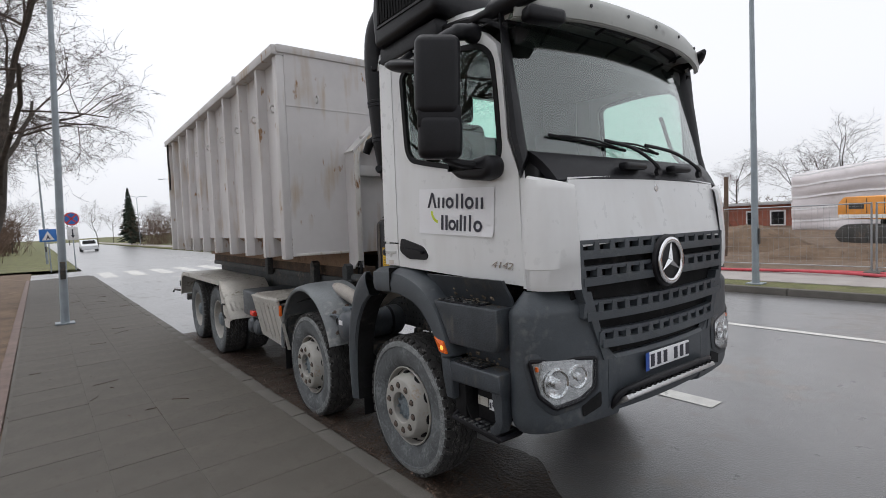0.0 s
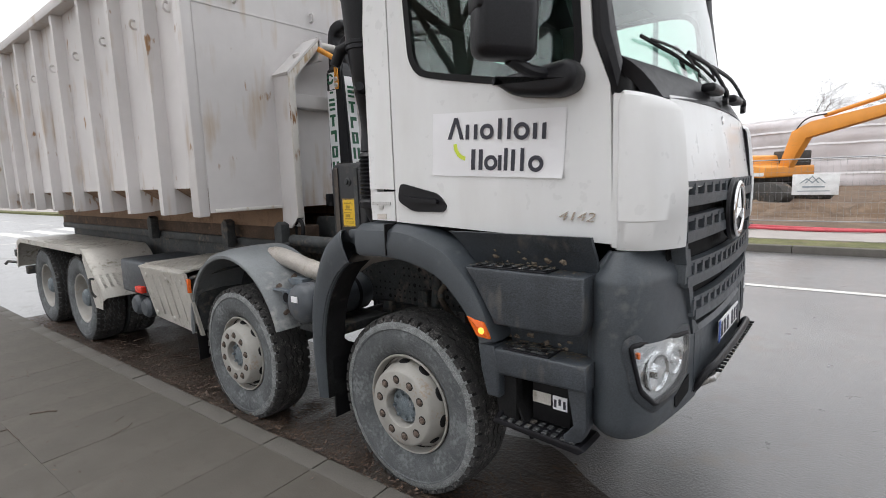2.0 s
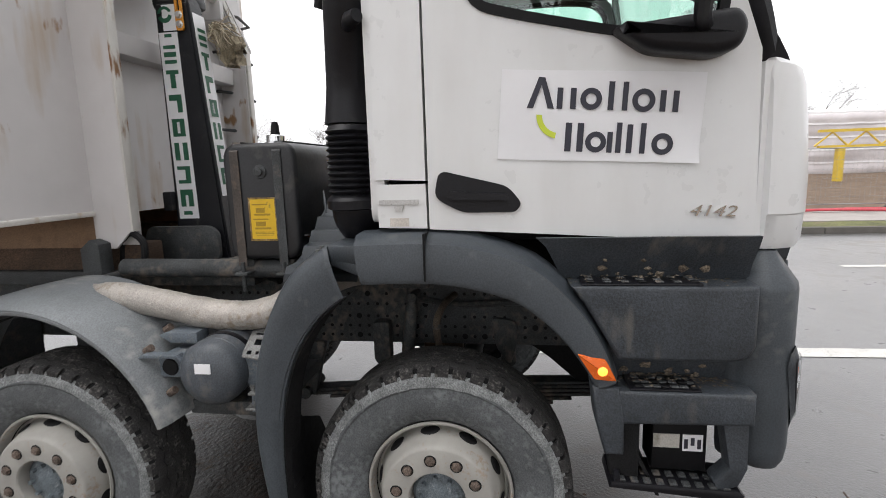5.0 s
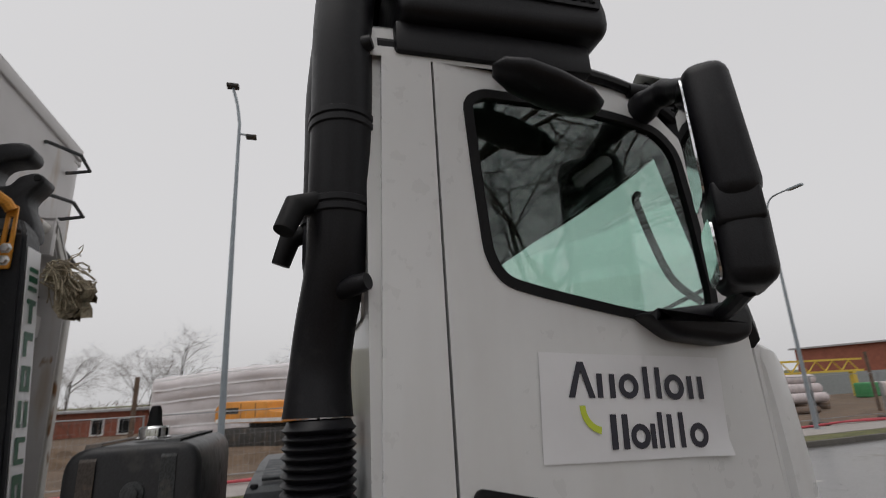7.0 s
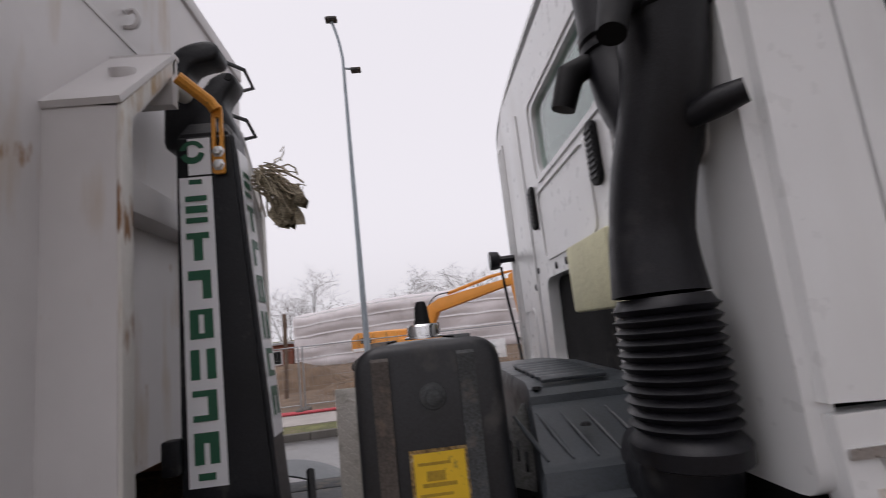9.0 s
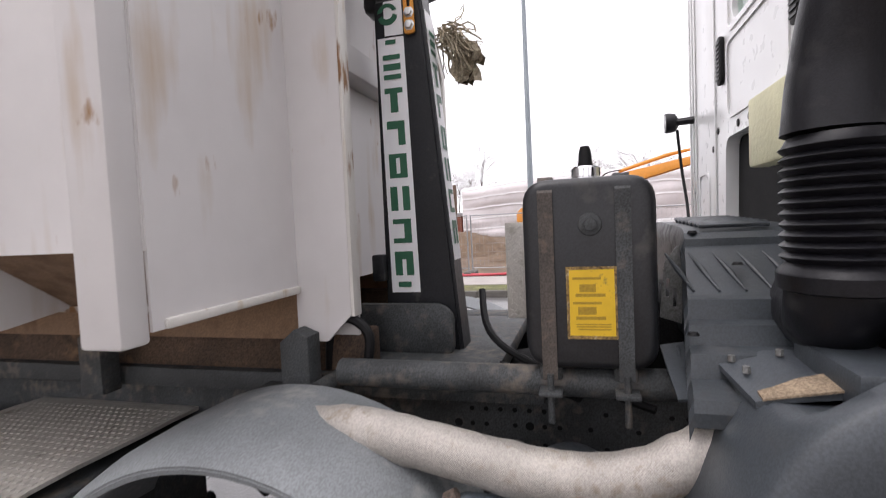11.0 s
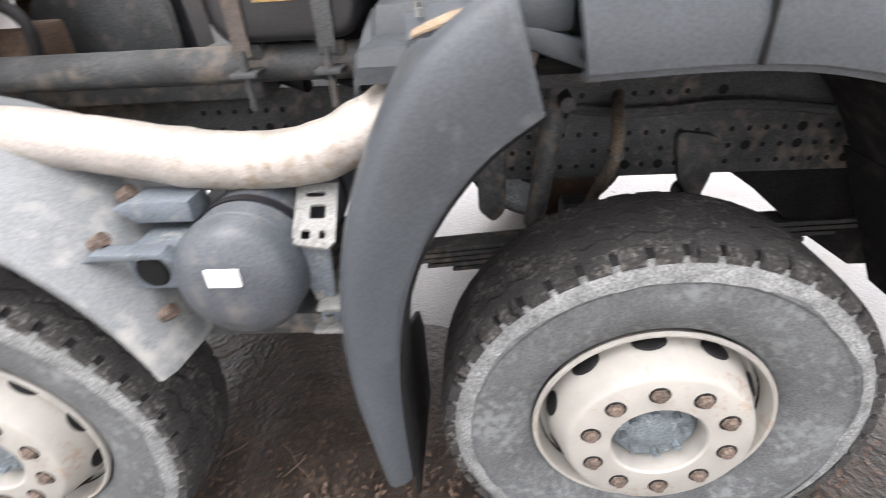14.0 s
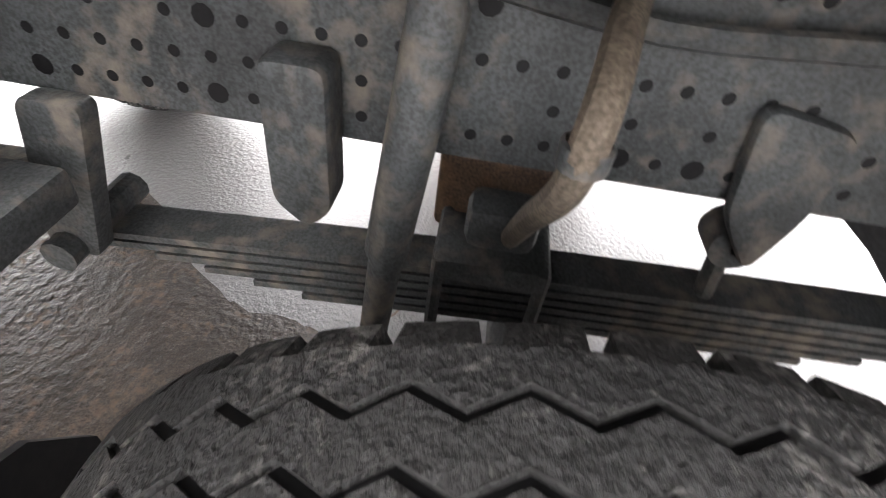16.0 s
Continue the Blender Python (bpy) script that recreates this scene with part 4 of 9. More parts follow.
# chrome strip and label on the flap behind the door
part("emblem_bar", add_panel(B(), rounded([(0.165, 1.565), (0.165, 1.582), (0.30, 1.582), (0.30, 1.565)], 0.004), [], lambda p: on_side(p, 0.004), (0.006, 0, 0)), bright_alu, truck, "small metal emblem")
part("emblem_foot", add_panel(B(), [(0.215, 1.563), (0.25, 1.563), (0.243, 1.542), (0.222, 1.542)], [], lambda p: on_side(p, 0.004), (0.006, 0, 0)), bright_alu, truck)
part("type_label", add_panel(B(), [(0.20, 1.492), (0.20, 1.52), (0.265, 1.52), (0.265, 1.492)], [], lambda p: on_side(p, 0.001), (0.002, 0, 0)), material("label_foil", (0.6, 0.55, 0.5), 0.4), truck)


def lettering(name, text, size, mat, parent, m, extrude=0.002, shear=0.0, spacing=1.0):
    cu = bpy.data.curves.new(name, "FONT")
    cu.body, cu.size, cu.extrude, cu.shear, cu.space_character = text, size, extrude, shear, spacing
    cu.align_x, cu.align_y = "CENTER", "CENTER"
    tmp = bpy.data.objects.new("tmp", cu)
    scene.collection.objects.link(tmp)
    me = bpy.data.meshes.new_from_object(tmp.evaluated_get(bpy.context.evaluated_depsgraph_get()))
    bpy.data.objects.remove(tmp)
    me.materials.clear()
    me.materials.append(mat)
    ob = new(name, me)
    ob.parent = parent
    ob.matrix_local = m
    return ob


# a frame on the cab side: local x forwards along the door, local y up, local z outwards
def side_frame(y, z, out):
    ang = math.atan(0.1015)
    ex = Vector((math.sin(ang), -math.cos(ang), 0))
    ez = Vector((-math.cos(ang), -math.sin(ang), 0))
    ey = ez.cross(ex)
    m = Matrix((ex, ey, ez)).transposed().to_4x4()
    m.translation = Vector(on_side((y, z), out))
    return m


lettering("model_number", "4142", 0.052, chrome, truck, side_frame(-0.785, 1.518, 0.003) @ pose(0, 0, 0, 0, 0, -2.5) @ Matrix.Diagonal((1.45, 1, 1, 1)), 0.004, 0.25)

# ---- paper sign on the door ----
sign_m = LEAN @ side_frame(-0.423, 1.829, 0.004) @ pose(0, 0, 0, 0, 0, -3.5)
sign = thing("paper_sign", "white paper sign with black and lime shapes, taped to the door", "sign", sign_m)
SW, SH = 0.638, 0.280
bm = B()
rows = []
for i in range(13):
    x = -SW / 2 + SW * i / 12
    rows.append([(x, -SH / 2 + SH * j / 6 + 0.003 * math.sin(x * 5), 0.0012 + 0.0016 * math.sin(x * 9 + j) + (0.006 * max(0, i - 10) if j < 1 else 0)) for j in range(7)])
add_sheet(bm, rows, thick=(0, 0, -0.0008))
part("sheet", bm, paper, sign)


def flat_shape(name, loops, mat, parent, z, depth=0.0006):
    return part(name, add_panel(B(), loops[0], loops[1:], lambda p: (p[0], p[1], z), (0, 0, -depth)), mat, parent)


def ring_shape(cx, cy, r, w):
    return [arc((cx, cy), r, 0, 345, 23), arc((cx, cy), r - w, 0, 345, 23)]


def bar_shape(x0, x1, y0, y1):
    return [[(x0, y0), (x1, y0), (x1, y1), (x0, y1)]]


# upper and lower line of a trade mark, as plain bars and rings
ZP, st = 0.0052, 0.017
flat_shape("mark", [[(-0.235, 0.02), (-0.215, 0.02), (-0.192, 0.092), (-0.169, 0.02), (-0.149, 0.02), (-0.182, 0.115), (-0.202, 0.115)]], ink, sign, ZP)
for x, w, lo, hi in ((-0.132, 0.018, 0.020, 0.085), (-0.090, 0.018, 0.020, 0.085), (0.028, 0.018, 0.020, 0.108), (0.072, 0.017, 0.020, 0.108), (0.190, 0.018, 0.020, 0.085), (0.230, 0.018, 0.020, 0.085),
                     (-0.098, 0.020, -0.112, -0.022), (-0.060, 0.020, -0.112, -0.022), (0.034, 0.017, -0.112, -0.047), (0.062, 0.017, -0.112, -0.017), (0.096, 0.018, -0.112, -0.022), (0.138, 0.017, -0.112, -0.017)):
    flat_shape("mark", bar_shape(x - w / 2, x + w / 2, lo, hi), ink, sign, ZP)
for x, z, r in ((-0.034, 0.053, 0.034), (0.130, 0.053, 0.036), (-0.010, -0.080, 0.033), (0.200, -0.080, 0.034)):
    flat_shape("mark", ring_shape(x, z, r, st), ink, sign, ZP)
swoosh_o, swoosh_i = arc((-0.13, 0.0), 0.073, 180, 262, 10), arc((-0.13, 0.0), 0.055, 180, 262, 10)
flat_shape("swoosh", [swoosh_o + swoosh_i[::-1]], lime, sign, ZP)

# ---- mirrors ----
bm = add_box(B(), -0.122, 0.122, -0.065, 0.065, -0.215, 0.215, 0.05, 4)
bmesh.ops.transform(bm, matrix=Matrix.Translation((-1.328, -0.565, 2.525)) @ pose(0, 0, 0, -2, 2, -36), verts=bm.verts)
mirror = part("main_mirror", bm, black_plastic, truck, "tall black mirror housing", 50)
bm = add_box(B(), -0.118, 0.118, -0.066, 0.066, -0.115, 0.115, 0.045, 4)
bmesh.ops.transform(bm, matrix=Matrix.Translation((-1.325, -0.567, 2.205)) @ pose(0, 0, 0, 2, 2, -36), verts=bm.verts)
part("wide_angle_housing", bm, black_plastic, mirror, "", 50)
bm = add_box(B(), -0.116, 0.116, -0.058, 0.058, -0.06, 0.06, 0.012, 2)
bmesh.ops.transform(bm, matrix=Matrix.Translation((-1.3265, -0.566, 2.31)) @ pose(0, 0, 0, 0, 2, -36), verts=bm.verts)
part("housing_neck", bm, black_plastic, mirror, "", 50)
for z0, z1 in ((2.345, 2.71), (2.12, 2.285)):
    bm = add_prism(B(), rounded([(-0.098, z0), (0.098, z0), (0.098, z1), (-0.098, z1)], 0.04), "y", 0.0, 0.006)
    bmesh.ops.transform(bm, matrix=Matrix.Translation((-1.286, -0.511, 0)) @ pose(0, 0, 0, 0, 0, -36), verts=bm.verts)
    part("mirror_glass", bm, mirror_glass, mirror, "silvered mirror glass")
mirror.location = (0.04, -0.07, 0.012)
part("upper_arm", add_tube(B(), smooth([(-1.0, -0.56, 2.79), (-1.11, -0.565, 2.80), (-1.21, -0.56, 2.775), (-1.30, -0.555, 2.72)], 5), [0.055] * 5 + [0.045] * 5 + [0.035] * 6, 12), black_plastic, mirror)
part("lower_arm", tube(smooth([(-1.02, -0.66, 2.06), (-1.12, -0.64, 2.06), (-1.22, -0.60, 2.07), (-1.31, -0.575, 2.10)], 4), 0.024, 10), black_plastic, mirror)
bm = add_prism(B(), rounded([(-0.44, 2.085), (-0.80, 2.12), (-0.83, 2.07), (-0.81, 2.005), (-0.74, 1.985), (-0.55, 2.01)], 0.03), "x", -1.115, -0.985, 0.03, 3)
part("mirror_foot", bm, black_plastic, truck, "black mirror foot on the door", 50)
bm = add_lathe(B(), [(0.001, -0.18), (0.035, -0.165), (0.058, -0.11), (0.066, 0.0), (0.060, 0.10), (0.036, 0.165), (0.001, 0.185)], (0, 0, 0), axis="y", seg=36)
bmesh.ops.transform(bm, matrix=Matrix.Translation((-1.185, -0.185, 2.73)) @ pose(0, 0, 0, 14, 0, 6) @ Matrix.Diagonal((1.15, 1, 0.62, 1)), verts=bm.verts)
kerb_mirror = part("kerb_mirror", bm, black_plastic, truck, "flat black kerb mirror above the door", 85)
part("mirror_stem", tube([(-1.18, -0.10, 2.77), (-1.08, -0.10, 2.85)], 0.02, 10), black_plastic, kerb_mirror)
bm = add_box(B(), -0.95, -0.70, -1.05, -0.93, 2.80, 2.875, 0.025, 3)
bmesh.ops.rotate(bm, cent=(-0.8, -1.0, 2.84), matrix=Matrix.Rotation(radians(-14), 3, "Z"), verts=bm.verts)
part("front_mirror", bm, black_plastic, truck, "small black front mirror under the visor", 60)
for s in (1, -1):
    # black corner trim between door top and visor
    bm = add_tube(B(), smooth([(s * 1.0, -0.60, 2.895), (s * 0.985, -0.76, 2.905), (s * 0.95, -0.90, 2.92), (s * 0.86, -1.02, 2.935)], 4), [0.028] * 4 + [0.05] * 5 + [0.042, 0.034, 0.026, 0.018], 12)
    part("corner_trim", bm, black_plastic, truck, "", 50)
    # dark drip rail over the door
    bm = add_tube(B(), smooth([(s * 1.07, 0.30, 2.895), (s * 1.06, -0.25, 2.91), (s * 1.0, -0.62, 2.90), (s * 0.97, -0.83, 2.80)], 5), 0.022, 8)
    part("drip_rail", bm, black_plastic, truck)

# ---- wipers ----
for x0, span in ((0.02, (-0.80, -0.20)), (0.52, (-0.36, 0.16))):
    xe = span[0] * 0.35 + span[1] * 0.65
    elbow = screen_point(xe / 0.93, 0.10) + Vector((0, -0.05, 0.015))
    arm = part("wiper", add_tube(B(), smooth([(x0, -1.165, 2.03), (x0 - 0.03, -1.175, 2.07), tuple((Vector((x0, -1.16, 2.06)) + elbow) / 2 + Vector((0, -0.02, 0.03))), tuple(elbow)], 5), [0.016] * 6 + [0.011] * 10, 8), black_plastic, truck, "black windscreen wiper")
    b0, b1 = screen_point(span[0] / 0.93, 0.105), screen_point(span[1] / 0.93, 0.055)
    off = Vector((0, -0.02, 0.01))
    part("blade", tube([b0 + off, (b0 + b1) / 2 + off * 1.3, b1 + off], 0.009, 6), rubber_and_hole_black, arm)
    part("blade_bow", tube(smooth([b0.lerp(b1, 0.12) + off * 1.5, b0.lerp(b1, 0.5) + off * 2.6, b0.lerp(b1, 0.88) + off * 1.5], 4), 0.006, 6), black_plastic, arm)
    part("wiper_pivot", add_lathe(B(), [(0, -0.02), (0.024, -0.018), (0.028, 0.01)], (x0, -1.165, 2.03), axis="y", seg=14), black_plastic, arm)
for x in (-0.24, 0.27):
    part("washer_pod", add_box(B(), x - 0.11, x + 0.11, -1.20, -1.12, 2.035, 2.075, 0.018, 3), black_plastic, truck)

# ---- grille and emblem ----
# dark sheet behind the bars: the shade between them is its colour
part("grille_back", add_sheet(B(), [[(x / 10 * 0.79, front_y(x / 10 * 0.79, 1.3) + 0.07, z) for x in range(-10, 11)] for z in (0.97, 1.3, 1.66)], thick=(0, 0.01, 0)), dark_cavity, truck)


def grille_bar(z0, z1, half, cells, sag):
    bar = None
    for za, zb, push in ((z0, z0 + 0.045, 0.0), (z1 - 0.022, z1, 0.012)):
        rows = []
        for z in (za, zb):
            rows.append([(half * i / 16, front_y(half * i / 16, 1.3) - 0.012 + push, z + sag * (i / 16) ** 2) for i in range(-16, 17)])
        ob = part("grille_bar" if bar is None else "upper_lip", add_sheet(B(), rows, thick=(0, 0.05, 0.0)), grey_plastic, truck if bar is None else bar, "grey slotted grille bar" if bar is None else "")
        bar = bar or ob
    for k in range(cells + 1):
        x = -half + 2 * half * k / cells
        za = sag * (x / half) ** 2
        bm = add_prism(B(), [(x - 0.030, z0 + za + 0.02), (x + 0.030, z0 + za + 0.02), (x + 0.018, z1 + za - 0.01), (x - 0.018, z1 + za - 0.01)], "y", front_y(x, 1.3) - 0.006, front_y(x, 1.3) + 0.05)
        part("grille_tooth", bm, grey_plastic, bar)


grille_bar(1.545, 1.645, 0.78, 12, 0.0)
grille_bar(1.40, 1.505, 0.76, 12, 0.0)
grille_bar(1.20, 1.305, 0.74, 13, 0.015)
grille_bar(1.035, 1.135, 0.62, 11, 0.02)
for s in (1, -1):
    part("grille_end", add_prism(B(), [(s * 0.79, 1.645), (s * 0.77, 1.645), (s * 0.735, 1.37), (s * 0.70, 1.37), (s * 0.56, 0.985), (s * 0.60, 0.985), (s * 0.775, 1.37)], "y", -1.20, -1.13), grey_plastic, truck)
ey = -1.275
bm = B()
n, k = 40, 12
rings = []
for i in range(n):
    w = 2 * math.pi * i / n
    rings.append([bm.verts.new(((0.125 + 0.017 * math.cos(2 * math.pi * j / k)) * math.cos(w), ey + 0.012 * math.sin(2 * math.pi * j / k), 1.49 + (0.125 + 0.017 * math.cos(2 * math.pi * j / k)) * math.sin(w))) for j in range(k)])
for i in range(n):
    quad_strip(bm, rings[i], rings[(i + 1) % n], True)
emblem = part("emblem_ring", bm, chrome, truck, "round chrome emblem ring with three spokes")
for a in (90, 210, 330):
    w = radians(a)
    d, p = Vector((math.cos(w), 0, math.sin(w))), Vector((-math.sin(w), 0, math.cos(w)))
    c = Vector((0, ey, 1.49))
    bm = B()
    tip = [bm.verts.new(c + d * 0.118 + Vector((0, y, 0))) for y in (-0.002, 0.006)]
    mids = [bm.verts.new(c + d * 0.015 + p * q + Vector((0, 0.006, 0))) for q in (-0.022, 0.022)]
    top = bm.verts.new(c + Vector((0, -0.014, 0)))
    bm.faces.new((top, mids[0], tip[0]))
    bm.faces.new((top, tip[0], mids[1]))
    bm.faces.new((mids[0], mids[1], tip[0]))
    part("spoke", bm, chrome, emblem, angle=10)
part("emblem_dish", add_lathe(B(), [(0.0, -0.0), (0.13, 0.0), (0.155, 0.012), (0.16, 0.03), (0.13, 0.06)], (0, ey + 0.008, 1.49), axis="y", seg=40), black_plastic, emblem)

# ---- bumper ----
PLAN = smooth([(-1.03, -0.862, 0), (-1.072, -0.895, 0), (-1.095, -0.96, 0), (-1.07, -1.05, 0), (-0.97, -1.115, 0), (-0.84, -1.15, 0), (-0.6, -1.19, 0), (-0.3, -1.215, 0), (0, -1.22, 0)], 5)
PLAN_L = [0.0]
for a, b in zip(PLAN, PLAN[1:]):
    PLAN_L.append(PLAN_L[-1] + (b - a).length)


def bumper_point(u, z, out=0.0, s=1):
    """u: metres round the corner from the wheel side; s: which side of the truck."""
    i = 0
    while i < len(PLAN) - 2 and PLAN_L[i + 1] < u:
        i += 1
    w = (u - PLAN_L[i]) / (PLAN_L[i + 1] - PLAN_L[i])
    p = PLAN[i].lerp(PLAN[i + 1], w)
    t = (PLAN[i + 1] - PLAN[i]).normalized()
    nrm = Vector((t.y, -t.x, 0))
    p = p + nrm * out
    return Vector((s * p.x, p.y, z))


def column_sheet(outline, place, n=14):
    """A flat outline filled with upright columns, so that it can follow a curved face."""
    lo, hi = min(p[0] for p in outline), max(p[0] for p in outline)
    rows = []
    for i in range(n + 1):
        u = lo + 0.002 + (hi - lo - 0.004) * i / n
        cuts = []
        for k in range(len(outline)):
            p, q = outline[k - 1], outline[k]
            if (p[0] - u) * (q[0] - u) < 0:
                cuts.append(p[1] + (q[1] - p[1]) * (u - p[0]) / (q[0] - p[0]))
        z0, z1 = min(cuts), max(cuts)
        rows.append([place(u, z0 + (z1 - z0) * j / 4) for j in range(5)])
    return add_sheet(B(), rows)


U_END = PLAN_L[-1]
lamp_silver = material("lamp_reflector", (0.86, 0.87, 0.88), 0.14, metal=0.95, vary=0.2, scale=25, bump=0.35, bump_scale=30)
for s in (1, -1):
    rows = []
    for z, o in ((0.635, -0.07), (0.65, -0.025), (0.685, -0.008), (0.73, 0.0), (0.95, 0.0), (1.10, 0.0), (1.265, 0.0), (1.285, -0.004), (1.34, -0.05), (1.385, -0.085)):
        ue = U_END - (0.70 + (0.06 if z > 1.3 else 0) if z > 1.16 else 0.46 + 0.24 * max(0, (z - 0.96)) / 0.2)
        rows.append([bumper_point(ue * i / 24, z + (0.05 * max(0, 0.35 - ue * i / 24) if z < 0.66 else 0), o, s) for i in range(25)])
    part("bumper_corner", add_sheet(B(), rows, thick=(0.03 * s, 0.03, 0)), grey_plastic, truck, "dark grey plastic bumper corner")
    # headlamp in the corner
    u0, u1 = 0.245, 0.645
    lens = rounded([(u0 - 0.02, 1.045), (u1 + 0.01, 1.01), (u1 + 0.0, 0.85), (u1 - 0.10, 0.80), (u0 + 0.12, 0.785), (u0 + 0.03, 0.86)], 0.02)
    pts = [bumper_point(p[0], p[1], 0.008, s) for p in lens]
    lamp = part("headlamp", add_tube(B(), pts + pts[:2], 0.012, 10, False), black_plastic, truck, "clear headlamp in a black frame")
    wide = [bumper_point(p[0], p[1], 0.005, s) for p in grown(lens, 0.04)]
    inner = [bumper_point(p[0], p[1], 0.016, s) for p in grown(lens, 0.012)]
    bm = B()
    quad_strip(bm, [bm.verts.new(p) for p in wide], [bm.verts.new(p) for p in inner], True)
    part("lamp_frame", bm, step_plastic, lamp, "slate plastic lamp surround")
    part("reflector", column_sheet(lens, lambda u, z, s=s: bumper_point(u, z, 0.004, s)), lamp_silver, lamp)
    for uu, zz, r in ((u0 + 0.135, 0.912, 0.082), (u0 + 0.28, 0.925, 0.066)):
        c = bumper_point(uu, zz, 0.004, s)
        nrm = (bumper_point(uu, zz, 0.1, s) - c).normalized()
        bm = add_lathe(B(), [(r, 0.0), (r, 0.012), (r - 0.01, 0.014), (r * 0.75, 0.004), (r * 0.35, 0.002), (r * 0.3, 0.02), (0.0, 0.026)], (0, 0, 0), axis="z", seg=28)
        bmesh.ops.transform(bm, matrix=Matrix.Translation(c) @ nrm.to_track_quat("Z", "Y").to_matrix().to_4x4(), verts=bm.verts)
        part("lamp_bowl", bm, lamp_silver, lamp)
    c = bumper_point(u0 + 0.02, 1.0, 0.008, s)
    part("indicator_bulb", add_box(B(), c.x - 0.008, c.x + 0.008, c.y - 0.008, c.y + 0.008, c.z - 0.012, c.z + 0.012, 0.004), amber, lamp)
    ob = part("lamp_cover", column_sheet(lens, lambda u, z, s=s: bumper_point(u, z, 0.026, s)), lamp_glass, lamp)
    ob.visible_shadow = False
    grid = rounded([(u1 - 0.10, 0.765), (u1 + 0.05, 0.815), (u1 + 0.05, 0.735), (u1 - 0.09, 0.70)], 0.015)
    part("fog_slot", add_panel(B(), grid, [], lambda p, s=s: bumper_point(p[0], p[1], 0.006, s), (0.02 * s, 0.02, 0)), dark_cavity, truck)
rows = []
for z, o in ((0.66, 0.03), (0.70, 0.0), (0.80, 0.0), (0.965, 0.0), (0.985, 0.02)):
    rows.append([(x / 10 * 0.56, front_y(x / 10 * 0.56, 1.3) + o + 0.01, z + 0.015 * (x / 10) ** 2) for x in range(-10, 11)])
part("bumper_centre", add_sheet(B(), rows, thick=(0, 0.04, 0)), grey_plastic, truck)
plate = part("number_plate", add_box(B(), -0.24, 0.24, -1.248, -1.238, 0.86, 0.962, 0.004, 2), paper, truck, "white number plate with dark bars")
part("plate_band", add_box(B(), -0.258, -0.222, -1.2505, -1.248, 0.858, 0.964), blue_plate, plate)
for x in (-0.185, -0.115, -0.045, 0.075, 0.145, 0.215):
    part("plate_bar", add_box(B(), x - 0.02, x + 0.02, -1.2505, -1.248, 0.875, 0.948), ink, plate)
bar = part("bull_bar", tube(smooth([(-0.48, -1.19, 0.72), (-0.51, -1.22, 0.705), (-0.525, -1.25, 0.73), (-0.50, -1.285, 0.785), (-0.40, -1.32, 0.81), (0.0, -1.335, 0.82), (0.40, -1.32, 0.81), (0.50, -1.285, 0.785), (0.525, -1.25, 0.73), (0.51, -1.22, 0.705), (0.48, -1.19, 0.72)], 5), 0.021, 10), black_plastic, truck, "black tube with an aluminium step")
bar.location = (0, 0.035, 0)
bm = add_box(B(), -0.50, 0.50, -1.345, -1.23, 0.735, 0.765, 0.006)
bmesh.ops.rotate(bm, cent=(0, -1.3, 0.75), matrix=Matrix.Rotation(radians(-28), 3, "X"), verts=bm.verts)
part("front_step", bm, bright_alu, bar, "perforated aluminium front step")
# raised dark blocks stand for the perforations and carry their shade as colour
for i in range(18):
    x = -0.46 + 0.92 * i / 17
    for j in range(2):
        part("step_hole", add_box(B(), x - 0.012, x + 0.012, -1.36 + 0.05 * j, -1.33 + 0.05 * j, 0.79 - 0.024 * j, 0.797 - 0.024 * j), dark_cavity, bar)

# ---- front wheel arch, steps and flap ----
zinc = material("dull_zinc", (0.24, 0.245, 0.24), 0.5, metal=0.3, vary=0.2, scale=12, dirt=(0.12, 0.11, 0.10), dirt_amount=0.38, dirt_scale=10, bump=0.15)
earth = material("tan_mud", (0.33, 0.25, 0.17), 0.9, vary=0.25, scale=20, dirt=(0.20, 0.15, 0.10), dirt_amount=0.4, dirt_scale=14, bump=0.5)
lit_amber = material("lit_amber_bulb", (0.95, 0.35, 0.05), 0.3, vary=0.02)
lit_amber.node_tree.nodes["Principled BSDF"].inputs["Emission Color"].default_value = (1.0, 0.36, 0.05, 1)
lit_amber.node_tree.nodes["Principled BSDF"].inputs["Emission Strength"].default_value = 1.6
crumb_mat = material("dried_earth", (0.23, 0.19, 0.145), 0.95, vary=0.4, scale=40, dirt=(0.07, 0.05, 0.04), dirt_amount=0.4, dirt_scale=25)
LIP = smooth([(0.36, 1.315, 0), (0.14, 1.32, 0), (-0.02, 1.30, 0), (-0.17, 1.25, 0), (-0.29, 1.15, 0), (-0.36, 1.06, 0), (-0.415, 0.97, 0)], 4)
CROWN = smooth([(0.385, 1.465, 0), (0.14, 1.47, 0), (-0.03, 1.45, 0), (-0.22, 1.38, 0), (-0.36, 1.25, 0), (-0.44, 1.12, 0), (-0.485, 0.99, 0)], 4)
